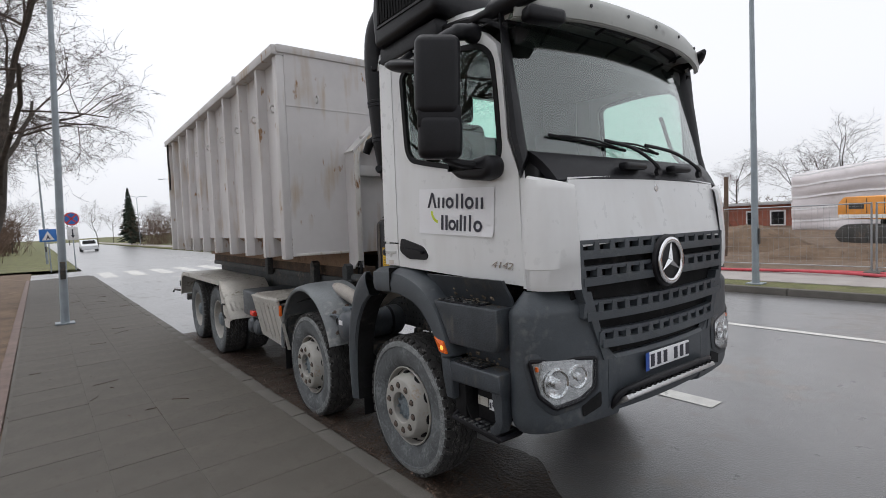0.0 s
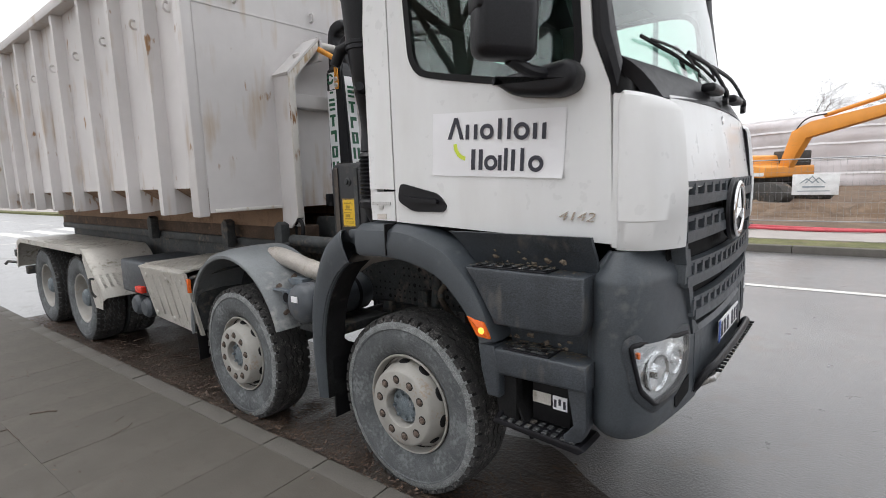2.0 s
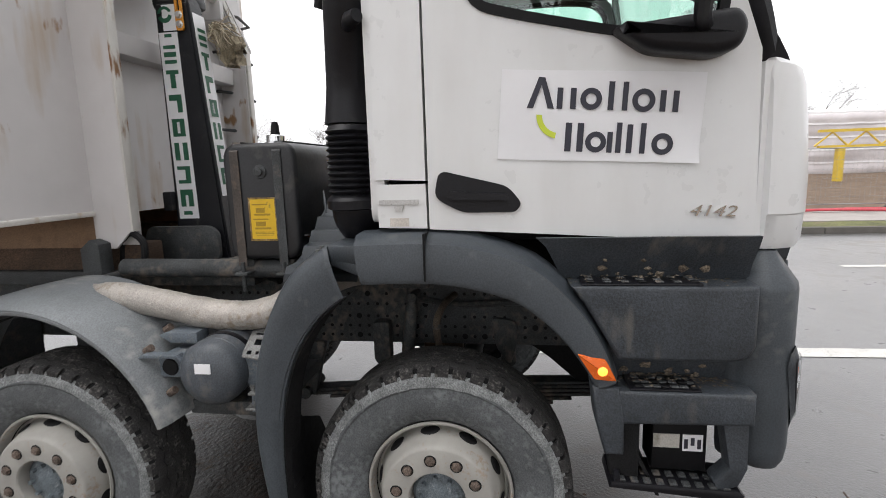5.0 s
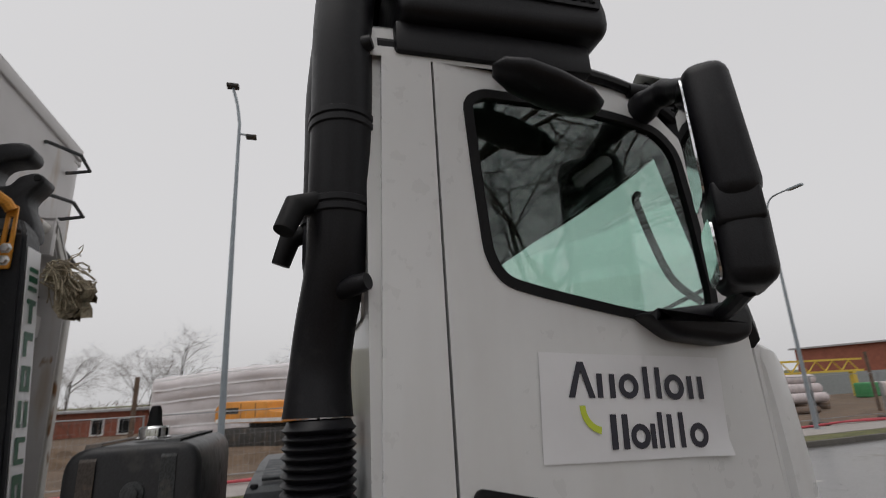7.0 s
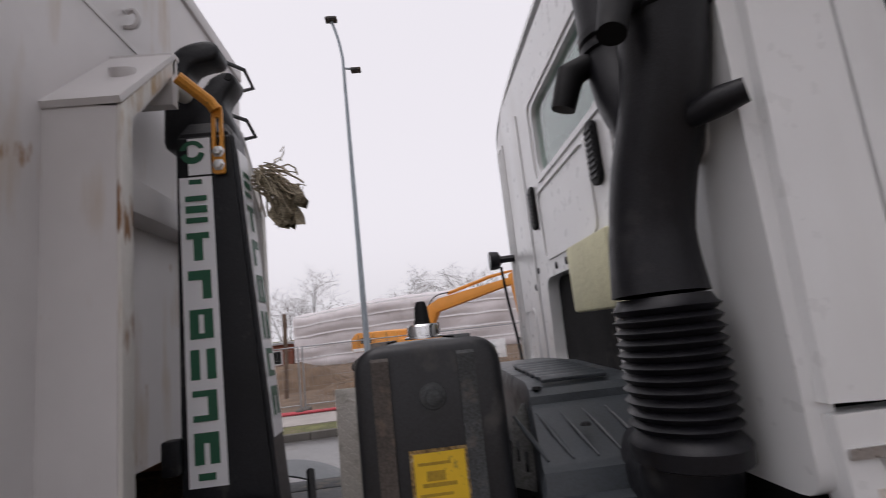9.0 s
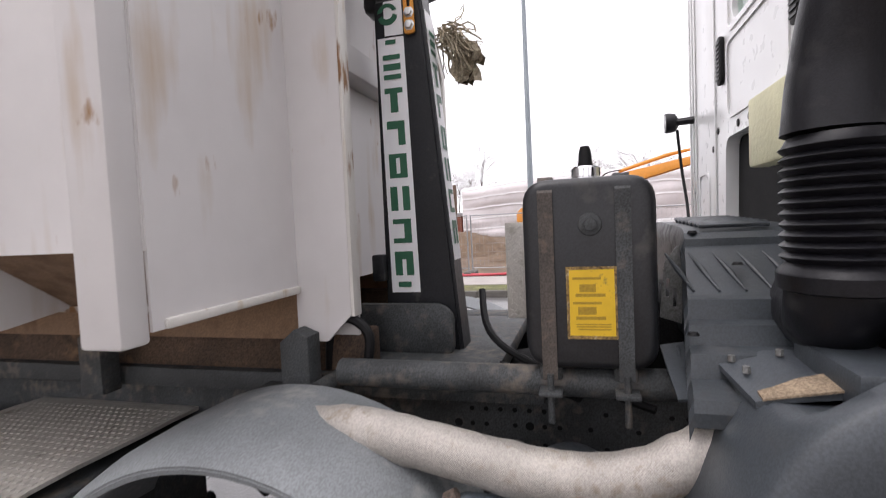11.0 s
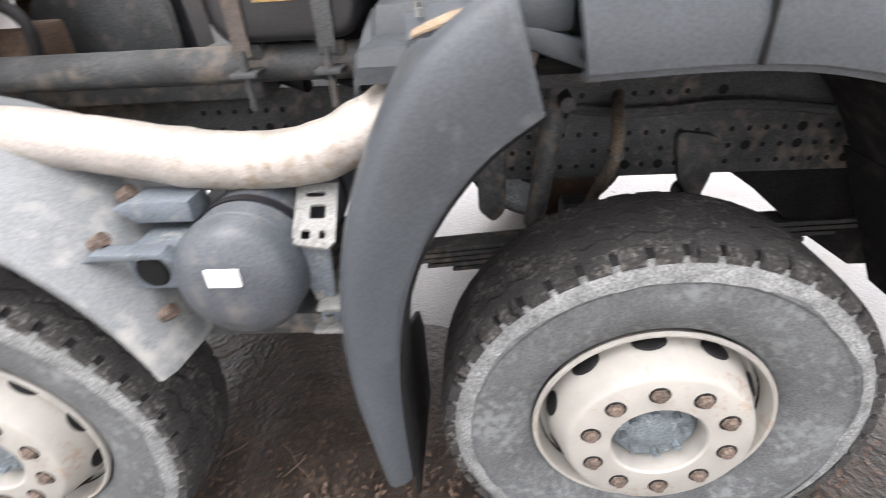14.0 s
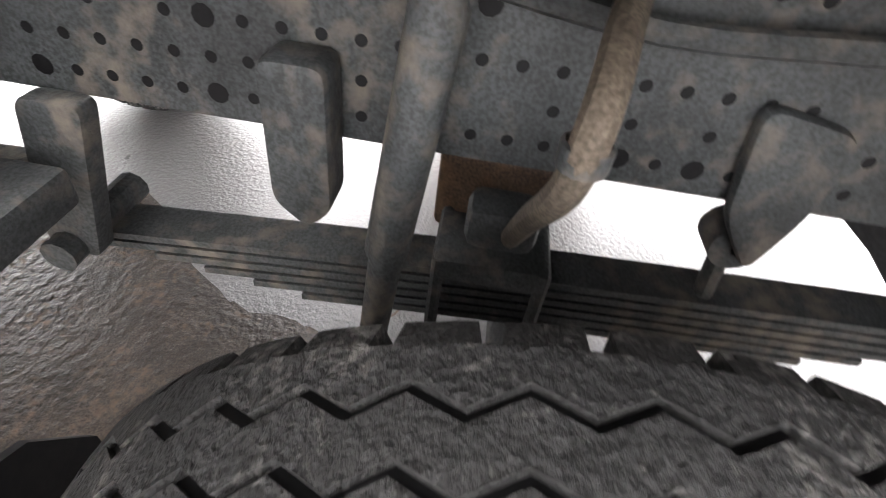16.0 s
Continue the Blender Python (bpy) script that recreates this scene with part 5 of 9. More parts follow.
for s in (1, -1):
    rows = []
    for a, b in zip(LIP, CROWN):
        m1 = a.lerp(b, 0.35)
        m2 = a.lerp(b, 0.8)
        rows.append([(s * -1.13, a.x, a.y), (s * -1.165, a.x, a.y), (s * -1.17, m1.x, m1.y), (s * -1.155, m2.x, m2.y), (s * -1.10, b.x, b.y), (s * -1.0, b.x, b.y + 0.005)])
    arch = part("wheel_arch", add_sheet(B(), rows, thick=(0.012 * s, 0, -0.012)), grey_plastic, truck, "dark grey plastic wheel arch")
    part("arch_joint", add_box(B(), s * -1.174, s * -1.09, 0.136, 0.142, 1.32, 1.475), rubber_and_hole_black, arch)
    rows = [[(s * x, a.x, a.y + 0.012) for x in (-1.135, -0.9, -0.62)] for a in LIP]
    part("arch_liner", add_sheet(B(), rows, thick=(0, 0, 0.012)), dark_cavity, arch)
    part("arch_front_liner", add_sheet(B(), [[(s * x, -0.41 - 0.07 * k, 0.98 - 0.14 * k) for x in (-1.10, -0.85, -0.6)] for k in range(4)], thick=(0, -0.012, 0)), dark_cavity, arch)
    part("side_marker", add_prism(B(), rounded([(-0.345, 1.085), (-0.435, 1.065), (-0.47, 0.995), (-0.40, 1.0)], 0.01), "x", s * -1.155, s * -1.172, 0.004), amber, arch, "lit amber side marker lamp")
    part("marker_bulb", add_lathe(B(), [(0, -0.004), (0.012, -0.003), (0.016, 0.0)] if s > 0 else [(0, 0.004), (0.012, 0.003), (0.016, 0.0)], (s * -1.172, -0.425, 1.028), seg=12), lit_amber, arch, "glowing bulb")
    # rear flap of the arch
    OUT = smooth([(0.47, 1.43, 0), (0.60, 1.33, 0), (0.70, 1.15, 0), (0.755, 0.95, 0), (0.765, 0.72, 0), (0.735, 0.45, 0)], 10)
    INN = smooth([(0.425, 1.265, 0), (0.52, 1.19, 0), (0.61, 1.06, 0), (0.665, 0.90, 0), (0.69, 0.70, 0), (0.69, 0.44, 0)], 10)
    rows = []
    for k, (a, b) in enumerate(zip(INN, OUT)):
        mid = a.lerp(b, 0.5)
        depth = 1.04 - 0.22 * min(1, max(0, (b.y - 0.95) / 0.3))
        rows.append([(s * -1.16, a.x - 0.004, a.y), (s * -1.185, a.x, a.y), (s * -1.20, mid.x, mid.y), (s * -1.197, a.lerp(b, 0.8).x, a.lerp(b, 0.8).y), (s * -1.184, b.x, b.y), (s * -1.168, b.x + 0.008, b.y + 0.002), (s * -1.14, b.x + 0.014, b.y + 0.003), (s * -1.10, b.x + 0.018, min(b.y + 0.004, 1.36)), (s * -depth, b.x + 0.03, min(b.y + 0.006, 1.335))])
    flap_ob = part("rear_arch_flap", add_sheet(B(), rows, thick=(0.008 * s, -0.008, 0)), grey_plastic, truck, "curved grey plastic flap behind the wheel", 62)
    rows = [[(s * x, p.x - 0.01, p.y - 0.005) for x in (-1.165, -1.10, -1.03)] for p in INN]
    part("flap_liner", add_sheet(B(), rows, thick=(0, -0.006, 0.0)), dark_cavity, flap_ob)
    part("mud_flap", add_prism(B(), [(s * -1.12, 0.30), (s * -0.78, 0.30), (s * -0.78, 0.56), (s * -0.84, 0.66), (s * -1.0, 0.74), (s * -1.12, 0.86)], "y", 0.675, 0.685), rubber_and_hole_black, flap_ob, "black rubber mud flap")
    part("flap_bridge", add_box(B(), s * -1.10, s * -0.82, 0.37, 0.50, 1.36, 1.43, 0.012), grey_plastic, flap_ob)
    hinge = part("hinge_plate", add_sheet(B(), [[(s * -1.05, 0.46, 1.375), (s * -0.80, 0.46, 1.385)], [(s * -1.04, 0.56, 1.36), (s * -0.79, 0.56, 1.378)], [(s * -1.01, 0.625, 1.335), (s * -0.79, 0.65, 1.36)]], thick=(0, 0, 0.012)), grey_plastic, flap_ob, "plate with a muddy edge")
    part("plate_mud", add_sheet(B(), [[(s * (-1.05 + 0.6 * max(0, y - 0.56)), y, z + 0.013), (s * (-0.98 + 0.012 * math.sin(40 * y)), y, z + 0.019)] for y, z in ((0.47, 1.374), (0.50, 1.37), (0.55, 1.362), (0.59, 1.349), (0.615, 1.338))], thick=(0, 0, 0.004)), earth, hinge, "dried tan mud")
    for xx, yy, zz in ((0.83, 0.62, 1.374), (0.90, 0.61, 1.37), (0.84, 0.53, 1.392)):
        part("hinge_bolt", add_lathe(B(), [(0, 0.014), (0.0075, 0.014), (0.0085, 0.0)], (s * -xx, yy, zz), axis="z", seg=6), zinc, hinge)
    part("link_arm", add_prism(B(), [(0.33, 1.30), (0.49, 1.36), (0.49, 1.395), (0.33, 1.34)], "x", s * -1.10, s * -1.05, 0.006), grey_plastic, flap_ob)
    # entry steps
    part("step_housing", add_sheet(B(), [[(s * x, y0 + (-0.895 - y0) * k / 2, z) for k in range(3)] for x, z, y0 in ((-1.03, 1.295, -0.31), (-1.06, 1.36, -0.28), (-1.10, 1.42, -0.25), (-1.115, 1.45, -0.22))], thick=(0.02 * s, 0, 0)), step_plastic, truck, "slate plastic panel above the upper step")
    part("step_back", add_sheet(B(), [[(s * x, y0 + (-0.895 - y0) * k / 2, z) for k in range(3)] for x, z, y0 in ((-0.98, 0.86, -0.50), (-1.02, 0.96, -0.49), (-1.035, 1.07, -0.46))], thick=(0.02 * s, 0, 0)), step_plastic, truck, "slate plastic panel behind the step")
    for z, y0, y1, xo in ((1.30, -0.30, -0.885, -1.15), (0.955, -0.455, -0.895, -1.155)):
        if z > 1.2:
            body = [(-0.325, 1.30), (-0.885, 1.30), (-0.885, 1.11), (-0.865, 1.07), (-0.82, 1.058), (-0.478, 1.058), (-0.43, 1.14), (-0.37, 1.24)]
        else:
            body = [(-0.445, 0.955), (-0.895, 0.955), (-0.895, 0.85), (-0.50, 0.84), (-0.455, 0.86)]
        step = part("entry_step", add_prism(B(), body, "x", s * xo, s * -0.97, 0.014, 3), step_plastic, truck, "slate plastic entry step caked with dirt")
        part("tread_pad", add_box(B(), s * (xo + 0.01), s * -1.02, y1 + 0.16, y0 - 0.06, z, z + 0.007, 0.003), black_plastic, step, "black perforated tread pad")
        for i in range(7):
            for j in range(3):
                yy = y0 - 0.09 - (y0 - y1 - 0.27) * i / 6
                xx = xo + 0.03 + 0.035 * j
                part("tread_stud", add_box(B(), s * (xx - 0.010), s * (xx + 0.010), yy - 0.013, yy + 0.013, z + 0.007, z + 0.013, 0.003, 1), chassis_paint if (i + j) % 3 else rubber_and_hole_black, step)
        # crumbs of dried earth over the tread and along the back
        cr = random.Random(int(z * 100))
        bm = B()
        for i in range(150):
            xx = -1.0 - abs(cr.gauss(0, 0.05))
            yy = cr.uniform(y1 + 0.05, y0 - 0.02)
            if xx < xo + 0.01:
                continue
            L, a = cr.uniform(0.003, 0.010), cr.uniform(0, 6.28)
            zz = z + (0.0135 if xx < -1.02 and y1 + 0.16 < yy < y0 - 0.06 else 0.001)
            base = [Vector((s * xx + L * math.cos(a + k * 1.2566) * cr.uniform(0.6, 1.1), yy + L * math.sin(a + k * 1.2566) * cr.uniform(0.6, 1.1), zz)) for k in range(5)]
            vs = [bm.verts.new(p) for p in base]
            tip = bm.verts.new(Vector((s * xx, yy, zz + L * 0.25)))
            for k in range(5):
                bm.faces.new((vs[k], vs[(k + 1) % 5], tip))
        tagged(part("dried_dirt", bm, crumb_mat, step), kind="stuff")
    # flakes of dried mud on the panels above the steps
    fr = random.Random(17)
    bm = B()
    for i in range(26):
        up = i % 2
        yy, zz = fr.uniform(-0.78, -0.42), fr.choice((1.305, 1.32, 1.34, 1.37)) if up else fr.choice((0.965, 0.98, 1.0, 1.03))
        xx = -1.03 - 0.55 * (zz - 1.295) if up else -1.022 - 0.14 * (zz - 0.96)
        L = fr.uniform(0.006, 0.022)
        ring = [(yy + L * fr.uniform(0.5, 1.2) * math.cos(k * 0.785), zz + L * 0.7 * fr.uniform(0.5, 1.2) * math.sin(k * 0.785)) for k in range(8)]
        vs = [bm.verts.new((s * (xx - 0.003 - (0.55 * (q - zz) if up else 0.14 * (q - zz))), p, q)) for p, q in ring]
        tip = bm.verts.new((s * (xx - 0.009), yy, zz))
        for k in range(8):
            bm.faces.new((vs[k], vs[(k + 1) % 8], tip))
    tagged(part("dried_mud", bm, crumb_mat, truck), kind="stuff")
    post = part("front_post", add_prism(B(), [(-0.395, 0.975), (-0.48, 0.965), (-0.50, 0.86), (-0.50, 0.735), (-0.44, 0.735), (-0.41, 0.85)], "x", s * -1.16, s * -1.05, 0.012, 3), step_plastic, truck)
    part("inner_stay", add_prism(B(), [(-0.49, 0.86), (-0.56, 0.82), (-0.56, 0.62), (-0.47, 0.60), (-0.455, 0.74)], "x", s * -1.11, s * -1.05, 0.01, 2), dark_cavity, post)
    # hanging lower step with a grate and a bent bracket
    low = part("lower_step", add_prism(B(), [(-0.465, 0.60), (-0.46, 0.575), (-0.86, 0.548), (-0.885, 0.57), (-0.87, 0.585)], "x", s * -1.145, s * -0.97, 0.008), black_plastic, truck, "black grated lower step")
    low.location = (0, 0, 0.032)
    for i in range(9):
        for j in range(3):
            yy, xx = -0.50 - 0.33 * i / 8, -1.125 + 0.05 * j
            zz = 0.600 + 0.037 * (yy + 0.465)
            part("grate_stud", add_box(B(), s * (xx - 0.014), s * (xx + 0.014), yy - 0.012, yy + 0.012, zz - 0.002, zz + 0.007, 0.002, 1), chassis_paint, low)
    part("step_bracket", add_prism(B(), [(-0.80, 0.86), (-0.885, 0.86), (-0.89, 0.66), (-0.865, 0.60), (-0.80, 0.575), (-0.79, 0.61), (-0.835, 0.66)], "x", s * -1.135, s * -1.06, 0.006, 2), step_plastic, low, "bent muddy step bracket")
    part("step_bracket", add_prism(B(), [(s * -1.14, 0.58), (s * -0.98, 0.58), (s * -0.98, 0.86), (s * -1.02, 0.86), (s * -1.03, 0.66), (s * -1.14, 0.612)], "y", -0.495, -0.475, 0.003), black_plastic, low)
    part("bracket_box", add_box(B(), s * -1.06, s * -0.93, -0.79, -0.61, 0.60, 0.84, 0.01), rubber_and_hole_black, low)
    part("data_label", add_box(B(), s * -1.0625, s * -1.06, -0.70, -0.615, 0.685, 0.735), alu_plate, low, "small pale data label")
    part("warning_label", add_box(B(), s * -1.0625, s * -1.06, -0.775, -0.71, 0.675, 0.735), paper, low)
    for k in range(3):
        part("label_print", add_box(B(), s * -1.0635, s * -1.0625, -0.769 + 0.021 * k, -0.757 + 0.021 * k, 0.684 + 0.012 * (k % 2), 0.718 + 0.006 * (k % 2)), ink, low)
    part("box_bolt", add_lathe(B(), [(0, -0.012), (0.011, -0.011), (0.013, 0.0)], (s * -1.06, -0.655, 0.80), seg=10) if s > 0 else add_lathe(B(), [(0, 0.012), (0.011, 0.011), (0.013, 0.0)], (1.06, -0.655, 0.80), seg=10), chassis_paint, low)

# ---- cab interior ----
part("dashboard", add_prism(B(), [(-0.98, 1.55), (-0.98, 2.06), (-0.86, 2.12), (-0.62, 2.06), (-0.52, 1.92), (-0.56, 1.55)], "x", -0.90, 0.90, 0.03, 3), interior, truck, "dark grey dashboard")
for x in (-0.55, 0.55):
    seat = part("seat", add_box(B(), x - 0.25, x + 0.25, -0.42, 0.06, 1.80, 1.95, 0.06, 3), interior, truck, "dark driver seat with headrest")
    bm = add_box(B(), x - 0.24, x + 0.24, -0.02, 0.11, 1.92, 2.50, 0.06, 3)
    bmesh.ops.rotate(bm, cent=(x, 0.05, 1.9), matrix=Matrix.Rotation(radians(-8), 3, "X"), verts=bm.verts)
    part("backrest", bm, interior, seat)
    part("headrest", add_box(B(), x - 0.14, x + 0.14, 0.07, 0.17, 2.50, 2.72, 0.045, 3), interior, seat)
bm = B()
n, k = 32, 8
rings = []
for i in range(n):
    w = 2 * math.pi * i / n
    rings.append([bm.verts.new(((0.21 + 0.017 * math.cos(2 * math.pi * j / k)) * math.cos(w), (0.21 + 0.017 * math.cos(2 * math.pi * j / k)) * math.sin(w), 0.017 * math.sin(2 * math.pi * j / k))) for j in range(k)])
for i in range(n):
    quad_strip(bm, rings[i], rings[(i + 1) % n], True)
add_tube(bm, [(-0.2, 0, 0), (0, 0, -0.04), (0.2, 0, 0)], 0.02, 8)
add_tube(bm, [(0, 0, -0.04), (0, -0.3, -0.34)], 0.035, 10)
bmesh.ops.transform(bm, matrix=Matrix.Translation((0.55, -0.50, 2.10)) @ pose(0, 0, 0, 35, 0, 0), verts=bm.verts)
part("steering_wheel", bm, interior, truck, "dark steering wheel")
part("roof_lining", add_sheet(B(), [[(x, y, 2.84 + 0.05 * (1 - x * x)) for x in (-1.0, -0.5, 0, 0.5, 1.0)] for y in (-0.80, -0.2, 0.29)], thick=(0, 0, 0.01)), interior, truck)
part("overhead_shelf", add_box(B(), -0.88, 0.88, -0.82, -0.52, 2.72, 2.84, 0.03, 2), interior, truck)
for s in (1, -1):
    part("grab_handle", tube(smooth([(s * 0.94, -0.62, 2.52), (s * 0.88, -0.66, 2.50), (s * 0.88, -0.74, 2.25), (s * 0.94, -0.80, 2.14)], 5), 0.014, 8), interior, truck, "dark grab handle")
part("back_lining", add_panel(B(), outer, [rear_win], lambda p: (p[0] * 0.96, BACK_Y - 0.055, p[1]), (0, -0.004, 0)), interior, truck)

# ---- air intake ----
bm = add_prism(B(), rounded([(0.24, 2.955), (0.26, 3.20), (0.20, 3.44), (-0.20, 3.43), (-0.33, 3.34), (-0.47, 3.10), (-0.46, 2.985)], 0.05), "x", -1.16, -0.62, 0.04, 3)
intake = part("air_intake", bm, black_plastic, truck, "black roof air intake with slats", 45)
for i in range(17):
    y = 0.15 - 0.55 * i / 16
    top = 3.37 if y > -0.22 else 3.37 - (abs(y) - 0.22) * 1.4
    bm = add_box(B(), -1.172, -1.158, y - 0.007, y + 0.007, 3.09, top, 0.0)
    bmesh.ops.rotate(bm, cent=(-1.165, y, 3.2), matrix=Matrix.Rotation(radians(30), 3, "Z"), verts=bm.verts)
    part("slat", bm, rubber_and_hole_black, intake)
part("slat_frame", add_panel(B(), [(0.18, 3.07), (0.17, 3.40), (-0.20, 3.395), (-0.43, 3.12), (-0.42, 3.07)], [[(0.165, 3.085), (0.155, 3.385), (-0.195, 3.38), (-0.405, 3.125), (-0.40, 3.085)]], lambda p: (-1.168, p[0], p[1]), (0.01, 0, 0)), black_plastic, intake)
part("intake_skirt", add_box(B(), -1.11, -0.72, -0.40, 0.25, 2.86, 2.97, 0.015), black_plastic, intake)


line = [(-0.90, 0.45, 1.85), (-0.90, 0.447, 1.96), (-0.925, 0.435, 2.08), (-0.985, 0.41, 2.25), (-1.02, 0.40, 2.5), (-1.04, 0.397, 2.72), (-1.05, 0.395, 2.95), (-1.04, 0.37, 3.14), (-1.0, 0.28, 3.26), (-0.95, 0.15, 3.28)]
nn = (len(line) - 1) * 6 + 1
snorkel = part("intake_pipe", add_tube(B(), smooth(line, 6), [0.092 - 0.011 * min(1, i / 7) + 0.006 * min(1, max(0, i - 18) / 4) for i in range(nn)], 28), black_plastic, truck, "thick black air intake pipe behind the cab")
for z, r, x, y in ((2.62, 0.092, -1.032, 0.398), (2.645, 0.092, -1.034, 0.398), (2.40, 0.091, -1.008, 0.403), (2.375, 0.091, -1.006, 0.404)):
    part("pipe_ring", add_lathe(B(), [(r - 0.006, -0.012), (r, -0.008), (r, 0.008), (r - 0.006, 0.012)], (x, y, z), axis="z", seg=28), black_plastic, snorkel)
bell = [(0.097, 0.12)]
for i in range(11):
    z = 0.105 - 0.0215 * i
    bell += [(0.106, z), (0.114, z - 0.006), (0.106, z - 0.013), (0.099, z - 0.017)]
bell += [(0.118, -0.145), (0.121, -0.15), (0.119, -0.18), (0.107, -0.185)]
bm = add_lathe(B(), bell, (-0.897, 0.446, 1.725), axis="z", seg=32)
bmesh.ops.scale(bm, vec=(1.06, 0.84, 1), space=Matrix.Translation((0.897, -0.446, 0)), verts=bm.verts)
part("bellows", bm, black_plastic, snorkel, "ribbed rubber bellows", 25)
part("lower_duct", add_tube(B(), smooth([(-0.897, 0.446, 1.58), (-0.885, 0.445, 1.515), (-0.82, 0.43, 1.475), (-0.62, 0.40, 1.47)], 5), 0.09, 22), black_plastic, snorkel)
# second, inner pipe that joins from behind
part("inner_pipe", add_tube(B(), smooth([(-0.94, 0.43, 2.08), (-0.91, 0.43, 2.2), (-0.86, 0.43, 2.36), (-0.84, 0.43, 2.6), (-0.83, 0.425, 2.9), (-0.83, 0.38, 3.15), (-0.82, 0.2, 3.28)], 6), [0.04 + 0.03 * min(1, i / 9) for i in range(37)], 22), black_plastic, snorkel)
for z in (2.40, 2.43):
    part("pipe_ring", add_lathe(B(), [(0.068, -0.012), (0.076, -0.008), (0.076, 0.008), (0.068, 0.012)], (-0.855, 0.432, z), axis="z", seg=24), black_plastic, snorkel)
for p, q in (((-1.05, 0.46, 2.40), (-1.085, 0.545, 2.30)), ((-0.85, 0.48, 2.38), (-0.83, 0.56, 2.28))):
    p, q = Vector(p), Vector(q)
    part("drain_cap", add_tube(B(), [p, p.lerp(q, 0.45) + Vector((0, 0.02, 0.02)), q], [0.026, 0.033, 0.027], 14), rubber_and_hole_black, snorkel, "black rubber drain valve")
part("pipe_clamp", add_tube(B(), [(-1.02, 0.40, 2.16), (-1.08, 0.37, 2.165), (-1.105, 0.34, 2.17)], [0.022, 0.027, 0.022], 12), black_plastic, snorkel)
part("pipe_clamp", add_tube(B(), [(-1.05, 0.38, 2.86), (-1.10, 0.35, 2.865), (-1.115, 0.32, 2.87)], [0.022, 0.028, 0.02], 12), black_plastic, snorkel)

# details of the back wall
for x, z in ((-0.43, 2.31), (0.37, 2.34)):
    vent = part("vent", add_prism(B(), rounded([(x - 0.035, z - 0.10), (x + 0.035, z - 0.10), (x + 0.035, z + 0.10), (x - 0.035, z + 0.10)], 0.03), "y", BACK_Y, BACK_Y + 0.018, 0.004), rubber_and_hole_black, back, "black oval vent")
    for i in range(9):
        part("vent_slat", add_box(B(), x - 0.028, x + 0.028, BACK_Y + 0.018, BACK_Y + 0.022, z - 0.075 + 0.0185 * i - 0.004, z - 0.075 + 0.0185 * i + 0.004), black_plastic, vent)
for x0, x1, z0, z1 in ((-0.36, 0.30, 2.08, 2.40), (-0.56, 0.28, 2.42, 2.80), (0.62, 0.84, 1.62, 1.90), (-0.98, -0.54, 2.10, 2.78)):
    lp = rounded([(x0, z0), (x1, z0), (x1, z1), (x0, z1)], 0.06)
    part("pressed_rib", add_panel(B(), lp, [grown(lp, -0.016)], lambda p: (p[0], BACK_Y + 0.007, p[1]), (0, -0.008, 0)), white_paint, back)
for x in (0.50, 0.90, 0.97, 1.03):
    part("pressed_rib", box(x - 0.012, x + 0.012, BACK_Y, BACK_Y + 0.008, 1.6, 2.85, 0.004), white_paint, back)
part("foam_pad", box(-0.56, -0.20, BACK_Y + 0.002, BACK_Y + 0.07, 1.84, 2.06, 0.012), material("yellowed_foam", (0.72, 0.70, 0.48), 0.8, vary=0.08, bump=0.3), back, "yellowed foam block")
for x, z in ((0.02, 2.045), (0.16, 2.045), (0.46, 2.06), (0.55, 1.99)):
    part("plug", add_lathe(B(), [(0, 0.004), (0.014, 0.004), (0.016, 0)], (x, BACK_Y, z), axis="y", seg=12), rubber_and_hole_black, back)
spot = part("work_lamp", add_lathe(B(), [(0.0, 0.0), (0.052, 0.0), (0.055, -0.01), (0.05, -0.05), (0.02, -0.07)], (1.0, BACK_Y + 0.14, 2.20), axis="y", seg=22), black_plastic, truck, "small round black work lamp")
part("work_lamp_lens", add_lathe(B(), [(0.0, 0.004), (0.045, 0.002)], (1.0, BACK_Y + 0.14, 2.20), axis="y", seg=22), lamp_glass, spot)
part("lamp_bracket", tube([(0.96, BACK_Y, 2.20), (0.98, BACK_Y + 0.08, 2.20)], 0.02, 8), black_plastic, spot)
part("lamp_cable", tube(smooth([(0.99, BACK_Y + 0.08, 2.16), (1.0, BACK_Y + 0.06, 1.95), (0.92, BACK_Y + 0.05, 1.75), (0.82, BACK_Y + 0.06, 1.60)], 5), 0.008, 6), rubber_and_hole_black, spot)

